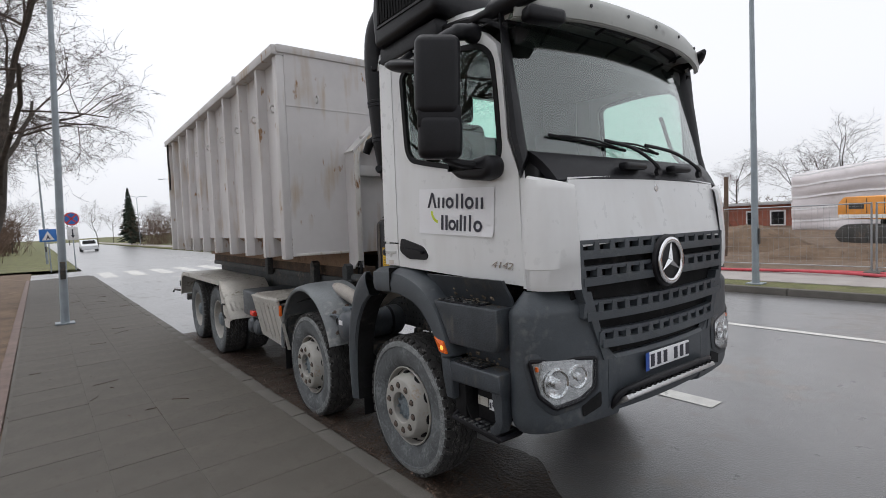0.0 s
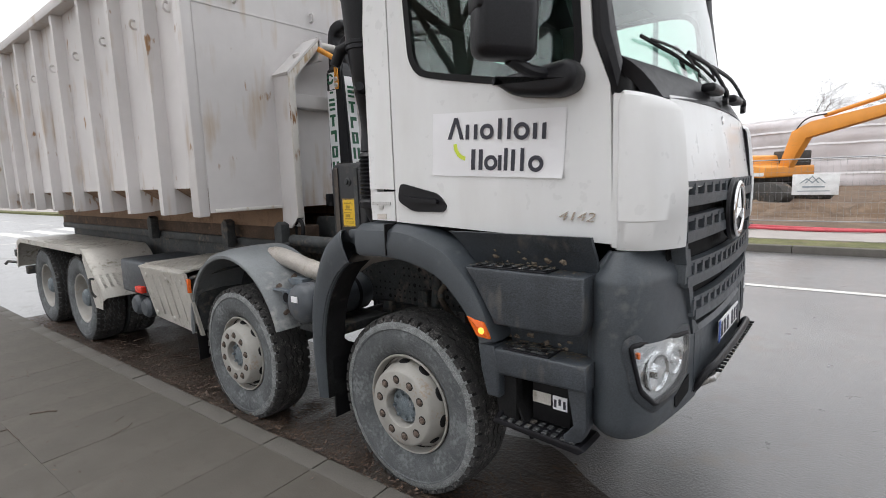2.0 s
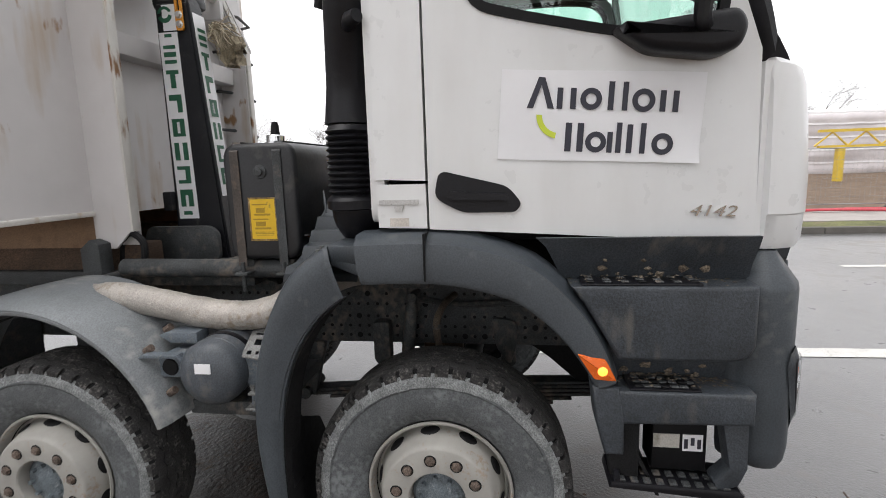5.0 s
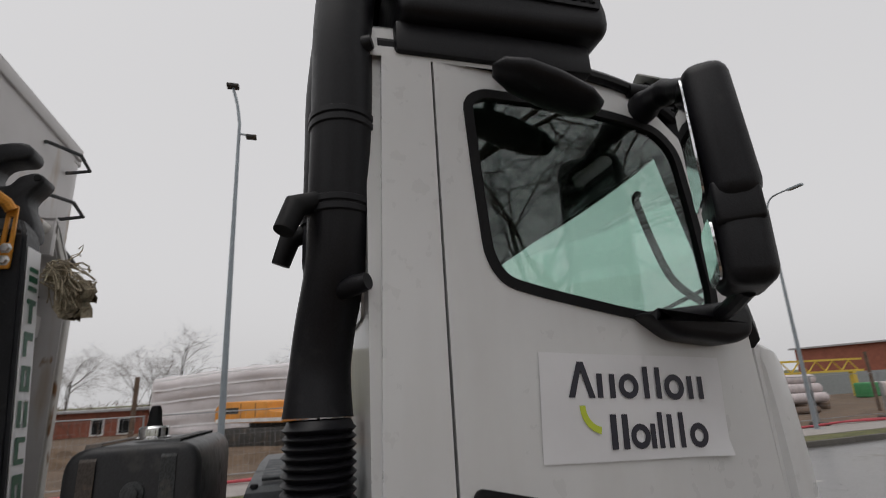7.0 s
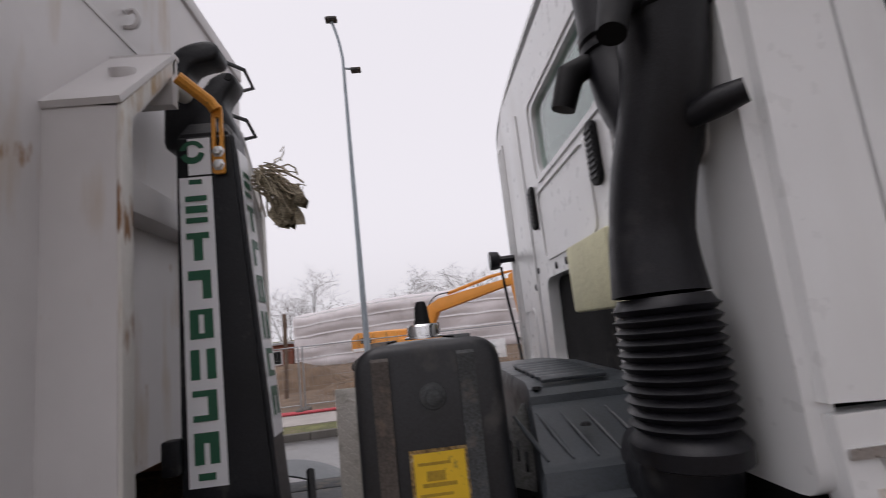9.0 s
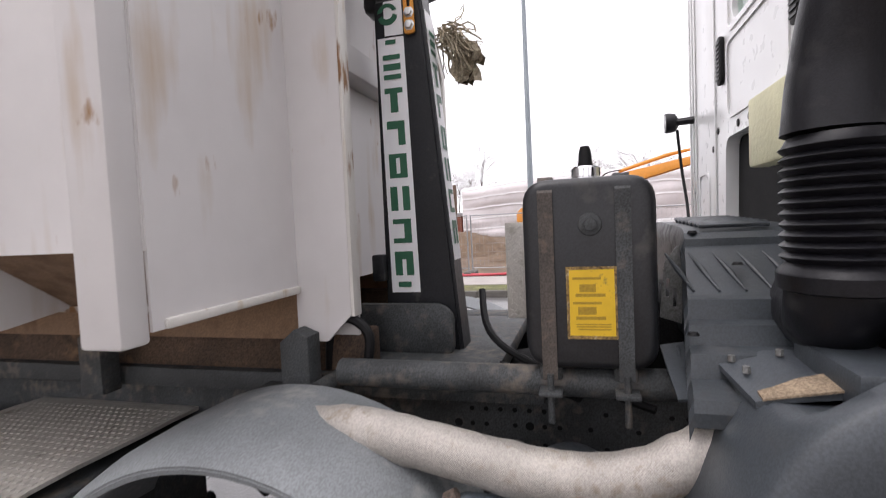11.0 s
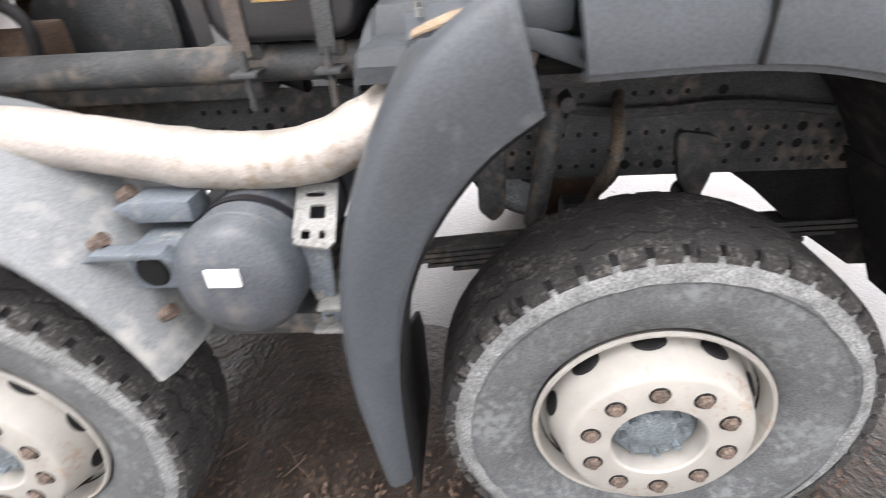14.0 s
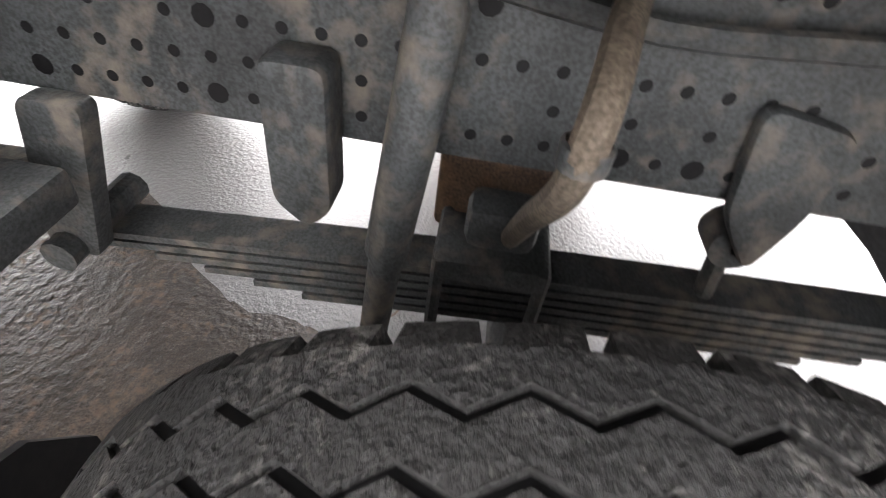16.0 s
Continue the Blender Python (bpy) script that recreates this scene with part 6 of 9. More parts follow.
# ---- chassis ----
hose_brown = material("dusty_hose", (0.12, 0.095, 0.072), 0.8, vary=0.3, scale=20)
for s in (1, -1):
    rail = part("chassis_rail", add_prism(B(), [(s * 0.47, 0.86), (s * 0.47, 1.16), (s * 0.39, 1.16), (s * 0.39, 1.15), (s * 0.46, 1.15), (s * 0.46, 0.87), (s * 0.39, 0.87), (s * 0.39, 0.86)], "y", -1.0, 7.6), chassis_paint, truck, "dirty steel chassis rail with holes")
    # holes are black discs on the rail face, their shade put into the colour
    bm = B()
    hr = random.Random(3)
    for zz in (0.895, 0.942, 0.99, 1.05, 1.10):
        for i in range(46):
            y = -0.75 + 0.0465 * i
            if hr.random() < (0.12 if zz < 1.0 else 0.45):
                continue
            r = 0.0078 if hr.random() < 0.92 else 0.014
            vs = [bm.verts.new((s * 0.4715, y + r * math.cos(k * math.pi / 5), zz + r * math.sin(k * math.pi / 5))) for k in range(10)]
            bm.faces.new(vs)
    tagged(part("rail_perforation", bm, rubber_and_hole_black, rail), kind="stuff")
    part("sub_rail", box(s * 0.44, s * 0.60, 1.05, 7.6, 1.165, 1.235, 0.008), chassis_paint, truck, "hook-lift subframe rail")
    for axle in (AX1 + 0.02, AX2 + 0.02):
        spring = None
        for k in range(6):
            half = 0.76 - 0.085 * max(0, k - 1)
            drop = 0.019 * k
            w = half / 0.76
            pts = smooth([(s * 0.43, axle - 0.05 - half, 0.66 + 0.035 * w - drop), (s * 0.43, axle, 0.66 - drop), (s * 0.43, axle + half - 0.05, 0.66 - 0.055 * w - drop)], 8)
            bm = B()
            add_sheet(bm, [[(p.x - 0.04, p.y, p.z), (p.x + 0.04, p.y, p.z)] for p in pts], thick=(0, 0, -0.013))
            ob = part("leaf_spring" if k == 0 else "spring_leaf", bm, chassis_paint, truck if k == 0 else spring, "stacked leaf spring" if k == 0 else "")
            spring = spring or ob
        for dy in (-0.02, 0.14):
            part("u_bolt", tube([(s * 0.49, axle + dy, 0.50), (s * 0.49, axle + dy, 0.69), (s * 0.37, axle + dy, 0.69), (s * 0.37, axle + dy, 0.50)], 0.011, 8), chassis_paint, spring)
        part("spring_clamp", box(s * 0.37, s * 0.50, axle - 0.03, axle + 0.15, 0.655, 0.70, 0.012), chassis_paint, spring)
        part("bump_stop", box(s * 0.39, s * 0.47, axle + 0.0, axle + 0.11, 0.70, 0.775, 0.02), chassis_paint, spring)
        shock = part("shock_absorber", add_tube(B(), [(s * 0.58, axle + 0.16, 1.20), (s * 0.575, axle + 0.165, 1.08), (s * 0.575, axle + 0.165, 1.07), (s * 0.565, axle + 0.205, 0.76), (s * 0.565, axle + 0.205, 0.755), (s * 0.56, axle + 0.225, 0.54)], [0.024, 0.024, 0.029, 0.029, 0.023, 0.021], 14), chassis_paint, truck, "dirt-caked shock absorber")
        part("shock_mount", box(s * 0.47, s * 0.66, axle + 0.07, axle + 0.23, 1.17, 1.205, 0.01), chassis_paint, shock)
        part("mount_bolt", tube([(s * 0.66, axle + 0.145, 1.13), (s * 0.55, axle + 0.145, 1.13)], 0.02, 8), chassis_paint, shock)
        part("stop_bracket", add_prism(B(), rounded([(axle + 0.285, 0.98), (axle + 0.365, 0.98), (axle + 0.365, 0.79), (axle + 0.32, 0.75), (axle + 0.285, 0.785)], 0.02), "x", s * 0.472, s * 0.54, 0.008), chassis_paint, rail)
        part("link_bracket", add_prism(B(), rounded([(axle - 0.185, 1.0), (axle - 0.305, 0.98), (axle - 0.305, 0.87), (axle - 0.275, 0.765), (axle - 0.21, 0.85)], 0.03), "x", s * 0.472, s * 0.50, 0.008), chassis_paint, rail)
        part("link_eye", add_lathe(B(), [(0.008, 0.032), (0.014, 0.034), (0.036, 0.03), (0.036, -0.03), (0.014, -0.034), (0.008, -0.032)], (s * 0.44, axle - 0.265, 0.785), seg=18), chassis_paint, rail)
        part("stabiliser_link", tube([(s * 0.44, axle - 0.265, 0.76), (s * 0.45, axle - 0.29, 0.54)], 0.015, 8), chassis_paint, rail)
        part("shackle", add_prism(B(), rounded([(axle + 0.61, 0.87), (axle + 0.70, 0.87), (axle + 0.76, 0.62), (axle + 0.68, 0.59)], 0.02), "x", s * 0.48, s * 0.52, 0.006), chassis_paint, rail, "spring shackle")
        part("shackle_pin", tube([(s * 0.55, axle + 0.72, 0.615), (s * 0.35, axle + 0.72, 0.615)], 0.028, 10), chassis_paint, rail)
        hose = part("brake_hose", tube(smooth([(s * 0.48, axle - 0.02, 1.10), (s * 0.60, axle + 0.01, 1.09), (s * 0.70, axle + 0.03, 1.05), (s * 0.69, axle + 0.035, 0.98), (s * 0.58, axle + 0.04, 0.86), (s * 0.45, axle + 0.04, 0.72)], 5), 0.016, 10), hose_brown, rail, "dusty brake hose")
        part("hose_clamp", add_lathe(B(), [(0.018, -0.012), (0.021, -0.01), (0.021, 0.01), (0.018, 0.012)], (s * 0.702, axle + 0.032, 1.02), axis="z", seg=14), chassis_paint, hose)
    part("cable_loom", tube(smooth([(s * 0.50, 0.35, 1.09), (s * 0.51, 0.1, 1.06), (s * 0.52, -0.15, 1.075), (s * 0.52, -0.40, 1.05), (s * 0.55, -0.62, 1.02)], 5), 0.014, 8), chassis_paint, rail)
for axle in (AX1, AX2, AX3, AX4):
    part("axle_beam", tube([(-0.85, axle, 0.50), (-0.6, axle, 0.50), (0.6, axle, 0.50), (0.85, axle, 0.50)], [0.09, 0.06, 0.06, 0.09] if axle < 2 else 0.10, 14), chassis_paint, truck, "dirty steel axle beam")
for y in (1.0, 2.3, 3.6, 5.6, 7.4):
    part("cross_member", box(-0.45, 0.45, y - 0.05, y + 0.05, 0.92, 1.10, 0.01), chassis_paint, truck)
# plain dark plates added for the unresolved dark parts ahead of the wheels
for s in (1, -1):
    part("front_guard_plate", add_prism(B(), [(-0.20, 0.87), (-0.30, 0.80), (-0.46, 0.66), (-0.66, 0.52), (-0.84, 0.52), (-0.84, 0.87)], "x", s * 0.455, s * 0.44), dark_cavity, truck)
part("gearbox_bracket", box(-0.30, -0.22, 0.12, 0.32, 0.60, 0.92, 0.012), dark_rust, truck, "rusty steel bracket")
# plain dark mass for the engine, added to close the view through
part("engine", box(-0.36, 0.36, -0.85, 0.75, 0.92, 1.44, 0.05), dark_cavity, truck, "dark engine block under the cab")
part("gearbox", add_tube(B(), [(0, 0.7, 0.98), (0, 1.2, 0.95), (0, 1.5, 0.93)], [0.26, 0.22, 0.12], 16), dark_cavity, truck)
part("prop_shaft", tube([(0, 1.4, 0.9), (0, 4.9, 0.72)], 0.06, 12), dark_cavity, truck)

bracket_grey = material("blue_grey_bracket_paint", (0.13, 0.155, 0.18), 0.5, vary=0.2, scale=10, dirt=(0.24, 0.24, 0.23), dirt_amount=0.34, dirt_scale=12, bump=0.15)
# air reservoir between the front wheels
tank = part("air_reservoir", add_lathe(B(), [(0.0, -0.29), (0.062, -0.285), (0.108, -0.265), (0.126, -0.24), (0.126, 0.24), (0.108, 0.265), (0.0, 0.29)], (-0.86, 0.978, 0.948), seg=40), material("reservoir_paint", (0.072, 0.082, 0.095), 0.42, vary=0.2, scale=5, dirt=(0.15, 0.145, 0.14), dirt_amount=0.3, dirt_scale=5, bump=0.15), truck, "grey steel air reservoir with a white sticker", 40)
part("weld_seam", add_lathe(B(), [(0.124, -0.006), (0.1285, 0.0), (0.124, 0.006)], (-1.06, 0.978, 0.948), seg=40), grey_plastic, tank)
part("sticker", add_box(B(), -1.153, -1.149, 0.945, 1.007, 0.968, 1.005), paper, tank, "white sticker")
for x in (-1.0, -0.72):
    part("strap", add_lathe(B(), [(0.1265, -0.012), (0.130, -0.012), (0.130, 0.012), (0.1265, 0.012)], (x, 0.978, 0.948), seg=40), black_plastic, tank)
# perforated bracket beside it
def bracket_top(p):
    """A plate that falls outwards from the reservoir to the wheel arch."""
    return (-0.935 - 0.145 * p[1], 0.885 - 0.085 * p[0] - 0.015 * p[1], 1.072 - 0.070 * p[1])


holes = [rounded([(0.25, 0.12), (0.70, 0.12), (0.70, 0.22), (0.25, 0.22)], 0.04), rounded([(0.36, 0.34), (0.74, 0.34), (0.74, 0.56), (0.36, 0.56)], 0.04), rounded([(0.20, 0.72), (0.42, 0.72), (0.42, 0.86), (0.20, 0.86)], 0.04), rounded([(0.62, 0.74), (0.76, 0.74), (0.76, 0.86), (0.62, 0.86)], 0.04)]
br = part("perforated_bracket", add_panel(B(), [(0, 0), (1, 0), (1, 0.9), (0.85, 1), (0, 0.92)], holes, bracket_top, (0, 0, -0.005)), zinc, truck, "pale perforated steel bracket")
part("bracket_side", add_prism(B(), [(0.80, 1.0), (0.87, 1.005), (0.865, 0.92), (0.845, 0.86), (0.85, 0.78), (0.80, 0.78), (0.81, 0.88)], "x", -1.06, -1.052), bracket_grey, br)
part("bracket_step", box(-1.10, -0.96, 0.79, 0.84, 0.865, 0.875, 0.002), zinc, br)
part("bracket_step", box(-1.09, -0.96, 0.80, 0.86, 0.80, 0.81, 0.002), zinc, br)
part("bracket_base", box(-1.02, -0.55, 0.78, 1.14, 0.74, 0.80, 0.01), chassis_paint, br)
for y, z in ((0.84, 0.885), (0.83, 0.822)):
    part("bracket_bolt", add_lathe(B(), [(0, 0.016), (0.010, 0.016), (0.011, 0.0)], (-1.06, y, z - 0.01), axis="z", seg=6), zinc, br)

# mudguard of the second axle
def mudguard(s):
    rows = []
    for i in range(33):
        w = radians(-4 + 168 * i / 32)
        c, q = math.cos(w), math.sin(w)
        rows.append([(s * x, 1.745 + r * c, 0.595 + r * q) for x, r in ((-1.155, 0.594), (-1.172, 0.598), (-1.175, 0.610), (-1.15, 0.632), (-1.06, 0.650), (-0.9, 0.656), (-0.74, 0.653))])
    g = part("mudguard", add_sheet(B(), rows, thick=(0, 0, -0.008)), guard_grey, truck, "worn grey plastic mudguard with a bleached rim")
    for p in ((-0.96, 1.245, 1.07), (-1.08, 1.245, 1.025), (-1.10, 1.15, 0.868)):
        part("guard_bolt", add_tube(B(), [(s * p[0], p[1] - 0.018, p[2] + 0.012), (s * p[0], p[1] + 0.01, p[2] - 0.004)], 0.015, 8), rust_nut, g)
    return g


for s in (1, -1):
    g = mudguard(s)
    part("guard_bracket", add_prism(B(), [(1.265, 1.005), (1.24, 1.022), (1.10, 1.022), (1.085, 1.0), (1.10, 1.01), (1.235, 1.008)], "x", s * -1.12, s * -1.08, 0.002), bracket_grey, g, "steel mudguard bracket")
    part("guard_bracket", add_prism(B(), [(1.25, 1.06), (1.21, 1.075), (1.085, 1.075), (1.085, 1.03), (1.20, 1.03)], "x", s * -1.01, s * -0.93, 0.003), bracket_grey, g)
    bush = part("bracket_body", box(s * -1.09, s * -0.90, 1.10, 1.20, 0.92, 1.008, 0.012), bracket_grey, g)
    part("rubber_bush", add_lathe(B(), [(0, -0.008), (0.03, -0.006), (0.034, 0.0)], (s * -1.09, 1.15, 0.965), seg=20), rubber_and_hole_black, bush)
    part("guard_arm", tube([(s * -1.0, 1.15, 0.96), (s * -0.48, 1.15, 0.98)], 0.03, 10), chassis_paint, g)
    part("guard_mud_flap", add_prism(B(), [(s * -1.14, 0.32), (s * -0.76, 0.32), (s * -0.76, 0.62), (s * -1.14, 0.62)], "y", 2.335, 2.345), rubber_and_hole_black, g)

# heat-wrapped exhaust and the tube above it
part("exhaust_pipe", add_tube(B(), smooth([(-0.80, 1.95, 1.14), (-0.87, 1.70, 1.17), (-0.90, 1.50, 1.19), (-0.91, 1.30, 1.165), (-0.92, 1.05, 1.125), (-0.92, 0.85, 1.13), (-0.90, 0.70, 1.19), (-0.85, 0.58, 1.26), (-0.7, 0.42, 1.28)], 8), [0.060 + 0.006 * noise.noise((i * 0.45, 0.0, 5.0)) for i in range(65)], 20), heat_wrap, truck, "exhaust pipe in crumpled silver heat wrap", 60)
part("cross_tube", tube([(-0.66, 0.62, 1.26), (-0.66, 1.66, 1.265)], 0.042, 16), chassis_paint, truck, "dark grey steel tube")
part("hose", tube(smooth([(-0.60, 0.75, 1.17), (-0.45, 1.1, 1.25), (-0.35, 1.25, 1.33), (-0.2, 1.3, 1.45)], 5), 0.013, 8), rubber_and_hole_black, truck, "black hydraulic hose")
part("hose", tube(smooth([(-0.55, 0.95, 1.18), (-0.40, 1.2, 1.22), (-0.30, 1.32, 1.2), (-0.2, 1.5, 1.2)], 5), 0.018, 8), rubber_and_hole_black, truck)
part("lift_base", box(-0.42, 0.42, 1.2, 2.1, 1.17, 1.24, 0.02), chassis_paint, truck)
part("lift_frame_plate", add_prism(B(), rounded([(1.385, 1.24), (1.385, 1.385), (1.43, 1.42), (1.78, 1.42), (1.86, 1.24)], 0.03), "x", -0.33, -0.30, 0.005), chassis_paint, truck)
part("hose_loop", tube(smooth([(-0.62, 1.60, 1.24), (-0.62, 1.58, 1.37), (-0.60, 1.66, 1.42), (-0.56, 1.74, 1.37), (-0.55, 1.76, 1.24)], 5), 0.016, 8), rubber_and_hole_black, truck)
for y in (1.80, 2.62, 4.2):
    for s in (1, -1):
        part("guide_bracket", add_prism(B(), [(y - 0.05, 1.16), (y + 0.05, 1.16), (y + 0.05, 1.36), (y + 0.0, 1.40), (y - 0.05, 1.38)], "x", s * 0.62, s * 0.70, 0.008), chassis_paint, truck, "container guide bracket")
part("roller_axle", tube([(-0.72, 1.72, 1.21), (0.72, 1.72, 1.21)], 0.035, 12), chassis_paint, truck)

# ribbed cover behind the engine
bm = B()
rows = []
prof = [(0.55, 1.66), (0.0, 1.675), (-0.42, 1.662), (-0.49, 1.648), (-0.512, 1.632), (-0.515, 1.612), (-0.54, 1.60), (-0.66, 1.50), (-0.672, 1.495), (-0.70, 1.492), (-0.712, 1.462), (-0.715, 1.445), (-0.755, 1.440), (-0.768, 1.41), (-0.772, 1.395), (-0.82, 1.385), (-0.835, 1.355), (-0.84, 1.335), (-0.95, 1.325), (-0.96, 1.30)]
for i, y in enumerate((0.36, 0.43, 0.438, 0.47, 0.478, 0.56, 0.568, 0.60, 0.608, 0.645, 0.655)):
    rows.append([(x, y + 0.15 * max(0, -0.45 - x), z - (0.03 if i == 10 else 0)) for x, z in prof])
add_sheet(bm, rows, thick=(0, 0, -0.03))
cover = part("engine_cover", bm, material("cover_plastic", (0.046, 0.054, 0.062), 0.42, vary=0.15, dirt=(0.08, 0.08, 0.08), dirt_amount=0.25, bump=0.1), truck, "ribbed dark plastic engine cover", 20)
for i in range(7):
    bm = box(-0.018, 0.018, 0.43, 0.61, 0.0, 0.012, 0.004)
    bmesh.ops.transform(bm, matrix=Matrix.Translation((-0.46 + 0.062 * i, 0, 1.663 + 0.002 * i)) @ pose(0, 0, 0, 0, -14, 0), verts=bm.verts)
    part("cover_slat", bm, cover.data.materials[0], cover)
for i in range(5):
    y = 0.44 + 0.06 * i
    part("slanted_rib", add_tube(B(), [(-0.545, y + 0.03, 1.595), (-0.60, y + 0.005, 1.552), (-0.655, y - 0.02, 1.506)], [0.003, 0.008, 0.003], 8), cover.data.materials[0], cover)
tongue = part("cover_tongue", add_sheet(B(), [[(-0.60, 0.60, 1.375), (-0.64, 0.742, 1.362)], [(-0.72, 0.625, 1.33), (-0.76, 0.742, 1.335)], [(-0.82, 0.635, 1.285), (-0.88, 0.738, 1.30)]], thick=(0, 0, -0.006)), cover.data.materials[0], cover, "grooved plastic tongue")
for q in (0.3, 0.65):
    a0, a1 = Vector((-0.66, 0.63 + 0.11 * q, 1.362)), Vector((-0.80, 0.645 + 0.10 * q, 1.302))
    part("tongue_rib", add_tube(B(), [a0, a1], 0.006, 6), cover.data.materials[0], tongue)
for x, y, z in ((-0.49, 0.63, 1.648), (-0.62, 0.55, 1.568), (-0.80, 0.69, 1.425)):
    part("cover_plug", add_lathe(B(), [(0, 0.008), (0.010, 0.007), (0.014, 0.0)], (x, y, z), axis="z", seg=10), rubber_and_hole_black, cover)
part("cover_front", box(-0.50, 0.55, 0.642, 0.652, 1.35, 1.64), cover.data.materials[0], cover)

# oil tank
strap_steel = material("brown_strap_steel", (0.085, 0.070, 0.06), 0.6, vary=0.25, scale=9, dirt=(0.16, 0.12, 0.09), dirt_amount=0.4, dirt_scale=8, bump=0.2)
oil = part("oil_tank", add_prism(B(), rounded([(0.735, 1.34), (1.065, 1.34), (1.065, 1.835), (0.735, 1.835)], 0.07, 6), "x", -0.73, -0.12, 0.025, 4), material("black_tank_paint", (0.017, 0.018, 0.021), 0.4, vary=0.2, scale=4, dirt=(0.075, 0.07, 0.066), dirt_amount=0.24, bump=0.06), truck, "black hydraulic oil tank with steel straps")
for y in (0.815, 1.005):
    lp = [(-0.736, 1.34), (-0.736, 1.80), (-0.70, 1.842), (-0.15, 1.842), (-0.114, 1.80), (-0.114, 1.34)]
    bm = add_sheet(B(), [[(x, y - 0.019, z), (x, y + 0.019, z)] for x, z in [(-0.7365, 1.315), *lp[1:5], (-0.1135, 1.315)]], thick=(0.003, 0, -0.003))
    part("tank_strap", bm, strap_steel if y > 0.9 else chassis_paint, oil, "flat brownish steel strap" if y > 0.9 else "flat grey steel strap")
    part("strap_tee", box(-0.765, -0.70, y - 0.03, y + 0.03, 1.275, 1.287, 0.003), chassis_paint, oil)
    part("strap_bolt", tube([(-0.738, y, 1.33), (-0.738, y, 1.20)], 0.009, 8), chassis_paint, oil)
    part("strap_foot", box(-0.70, -0.12, y - 0.03, y + 0.03, 1.30, 1.337, 0.006), chassis_paint, oil)
worn_border = material("worn_label_edge", (0.30, 0.19, 0.06), 0.7, vary=0.4, scale=40, dirt=(0.5, 0.42, 0.28), dirt_amount=0.4, dirt_scale=30)
part("oil_label", box(-0.734, -0.7315, 0.835, 0.955, 1.425, 1.605), yellow_label, oil, "worn yellow instruction label")
part("label_border", add_panel(B(), [(0.832, 1.422), (0.958, 1.422), (0.958, 1.608), (0.832, 1.608)], [[(0.839, 1.430), (0.951, 1.431), (0.950, 1.600), (0.840, 1.601)]], lambda p: (-0.7345, p[0], p[1]), (0.0005, 0, 0)), worn_border, oil, "worn brown label edge")
for z, ya, yb, h in ((1.578, 0.872, 0.942, 0.003), (1.553, 0.885, 0.925, 0.010), (1.535, 0.862, 0.935, 0.004), (1.515, 0.872, 0.942, 0.003), (1.495, 0.885, 0.93, 0.010), (1.476, 0.862, 0.935, 0.004), (1.460, 0.85, 0.935, 0.0015), (1.454, 0.85, 0.935, 0.0015), (1.447, 0.85, 0.93, 0.0015)):
    part("label_line", box(-0.7348, -0.734, ya, yb, z - h, z + h), yellow_ink, oil)
part("gauge_bolt", add_lathe(B(), [(0, -0.022), (0.016, -0.02), (0.017, -0.008), (0.028, -0.006), (0.030, 0.0)], (-0.73, 0.895, 1.715), seg=18), chassis_paint, oil)
cap = part("filler_cap", add_lathe(B(), [(0.0, 0.036), (0.037, 0.036), (0.041, 0.031), (0.041, 0.008), (0.048, 0.005), (0.048, 0.0)], (-0.55, 0.90, 1.84), axis="z", seg=20), chrome, oil, "knurled metal filler cap", 20)
part("breather", add_lathe(B(), [(0.0, 0.062), (0.012, 0.060), (0.017, 0.045), (0.019, 0.016), (0.023, 0.0)], (-0.55, 0.90, 1.874), axis="z", seg=16), rubber_and_hole_black, oil)
oil.location = (0, 0.016, -0.026)
part("seam_flange", box(-0.12, -0.105, 0.74, 1.06, 1.36, 1.80, 0.005), chassis_paint, oil)
plate_t = part("checker_plate", box(-0.405, -0.40, 1.085, 1.175, 1.385, 1.70, 0.001), alu_plate, truck, "aluminium checker plate")
bm = B()
for i in range(5):
    for j in range(17):
        bar_bm = add_box(B(), -0.002, 0.0, -0.0085, 0.0085, -0.002, 0.002)
        turn = Matrix.Translation((-0.405, 1.096 + 0.017 * i, 1.395 + 0.018 * j)) @ pose(0, 0, 0, 45 if (i + j) % 2 else -45)
        vs = [bm.verts.new(turn @ v.co) for v in bar_bm.verts]
        for f in bar_bm.faces:
            bm.faces.new([vs[v.index] for v in f.verts])
        bar_bm.free()
tagged(part("checker_pattern", bm, alu_plate, plate_t), kind="stuff")
# slotted bracket between tank and cover
bm = add_panel(B(), [(0.655, 1.38), (0.715, 1.40), (0.70, 1.56), (0.665, 1.61), (0.64, 1.61)], [rounded([(0.668 + 0.02 * k, 1.43 + 0.03 * k), (0.678 + 0.02 * k, 1.43 + 0.03 * k), (0.676 + 0.02 * k, 1.485 + 0.03 * k), (0.666 + 0.02 * k, 1.485 + 0.03 * k)], 0.004) for k in range(2)], lambda p: (-0.45, p[0], p[1]), (0.006, 0, 0))
part("slotted_bracket", bm, zinc, truck, "pale slotted steel bracket")

# tool box with tread top
tb = part("tool_box", add_sheet(B(), [[(-1.24 + 0.10 * w, y, 0.965 - 0.47 * w + 0.04 * w * (y - 2.2)) for y in (2.20, 2.45, 2.7, 2.95, 3.20)] for w in (0, 0.1, 0.5, 0.95, 1.0)], thick=(0.025, 0, 0)), alu_plate, truck, "dull aluminium tool box with a tread top")
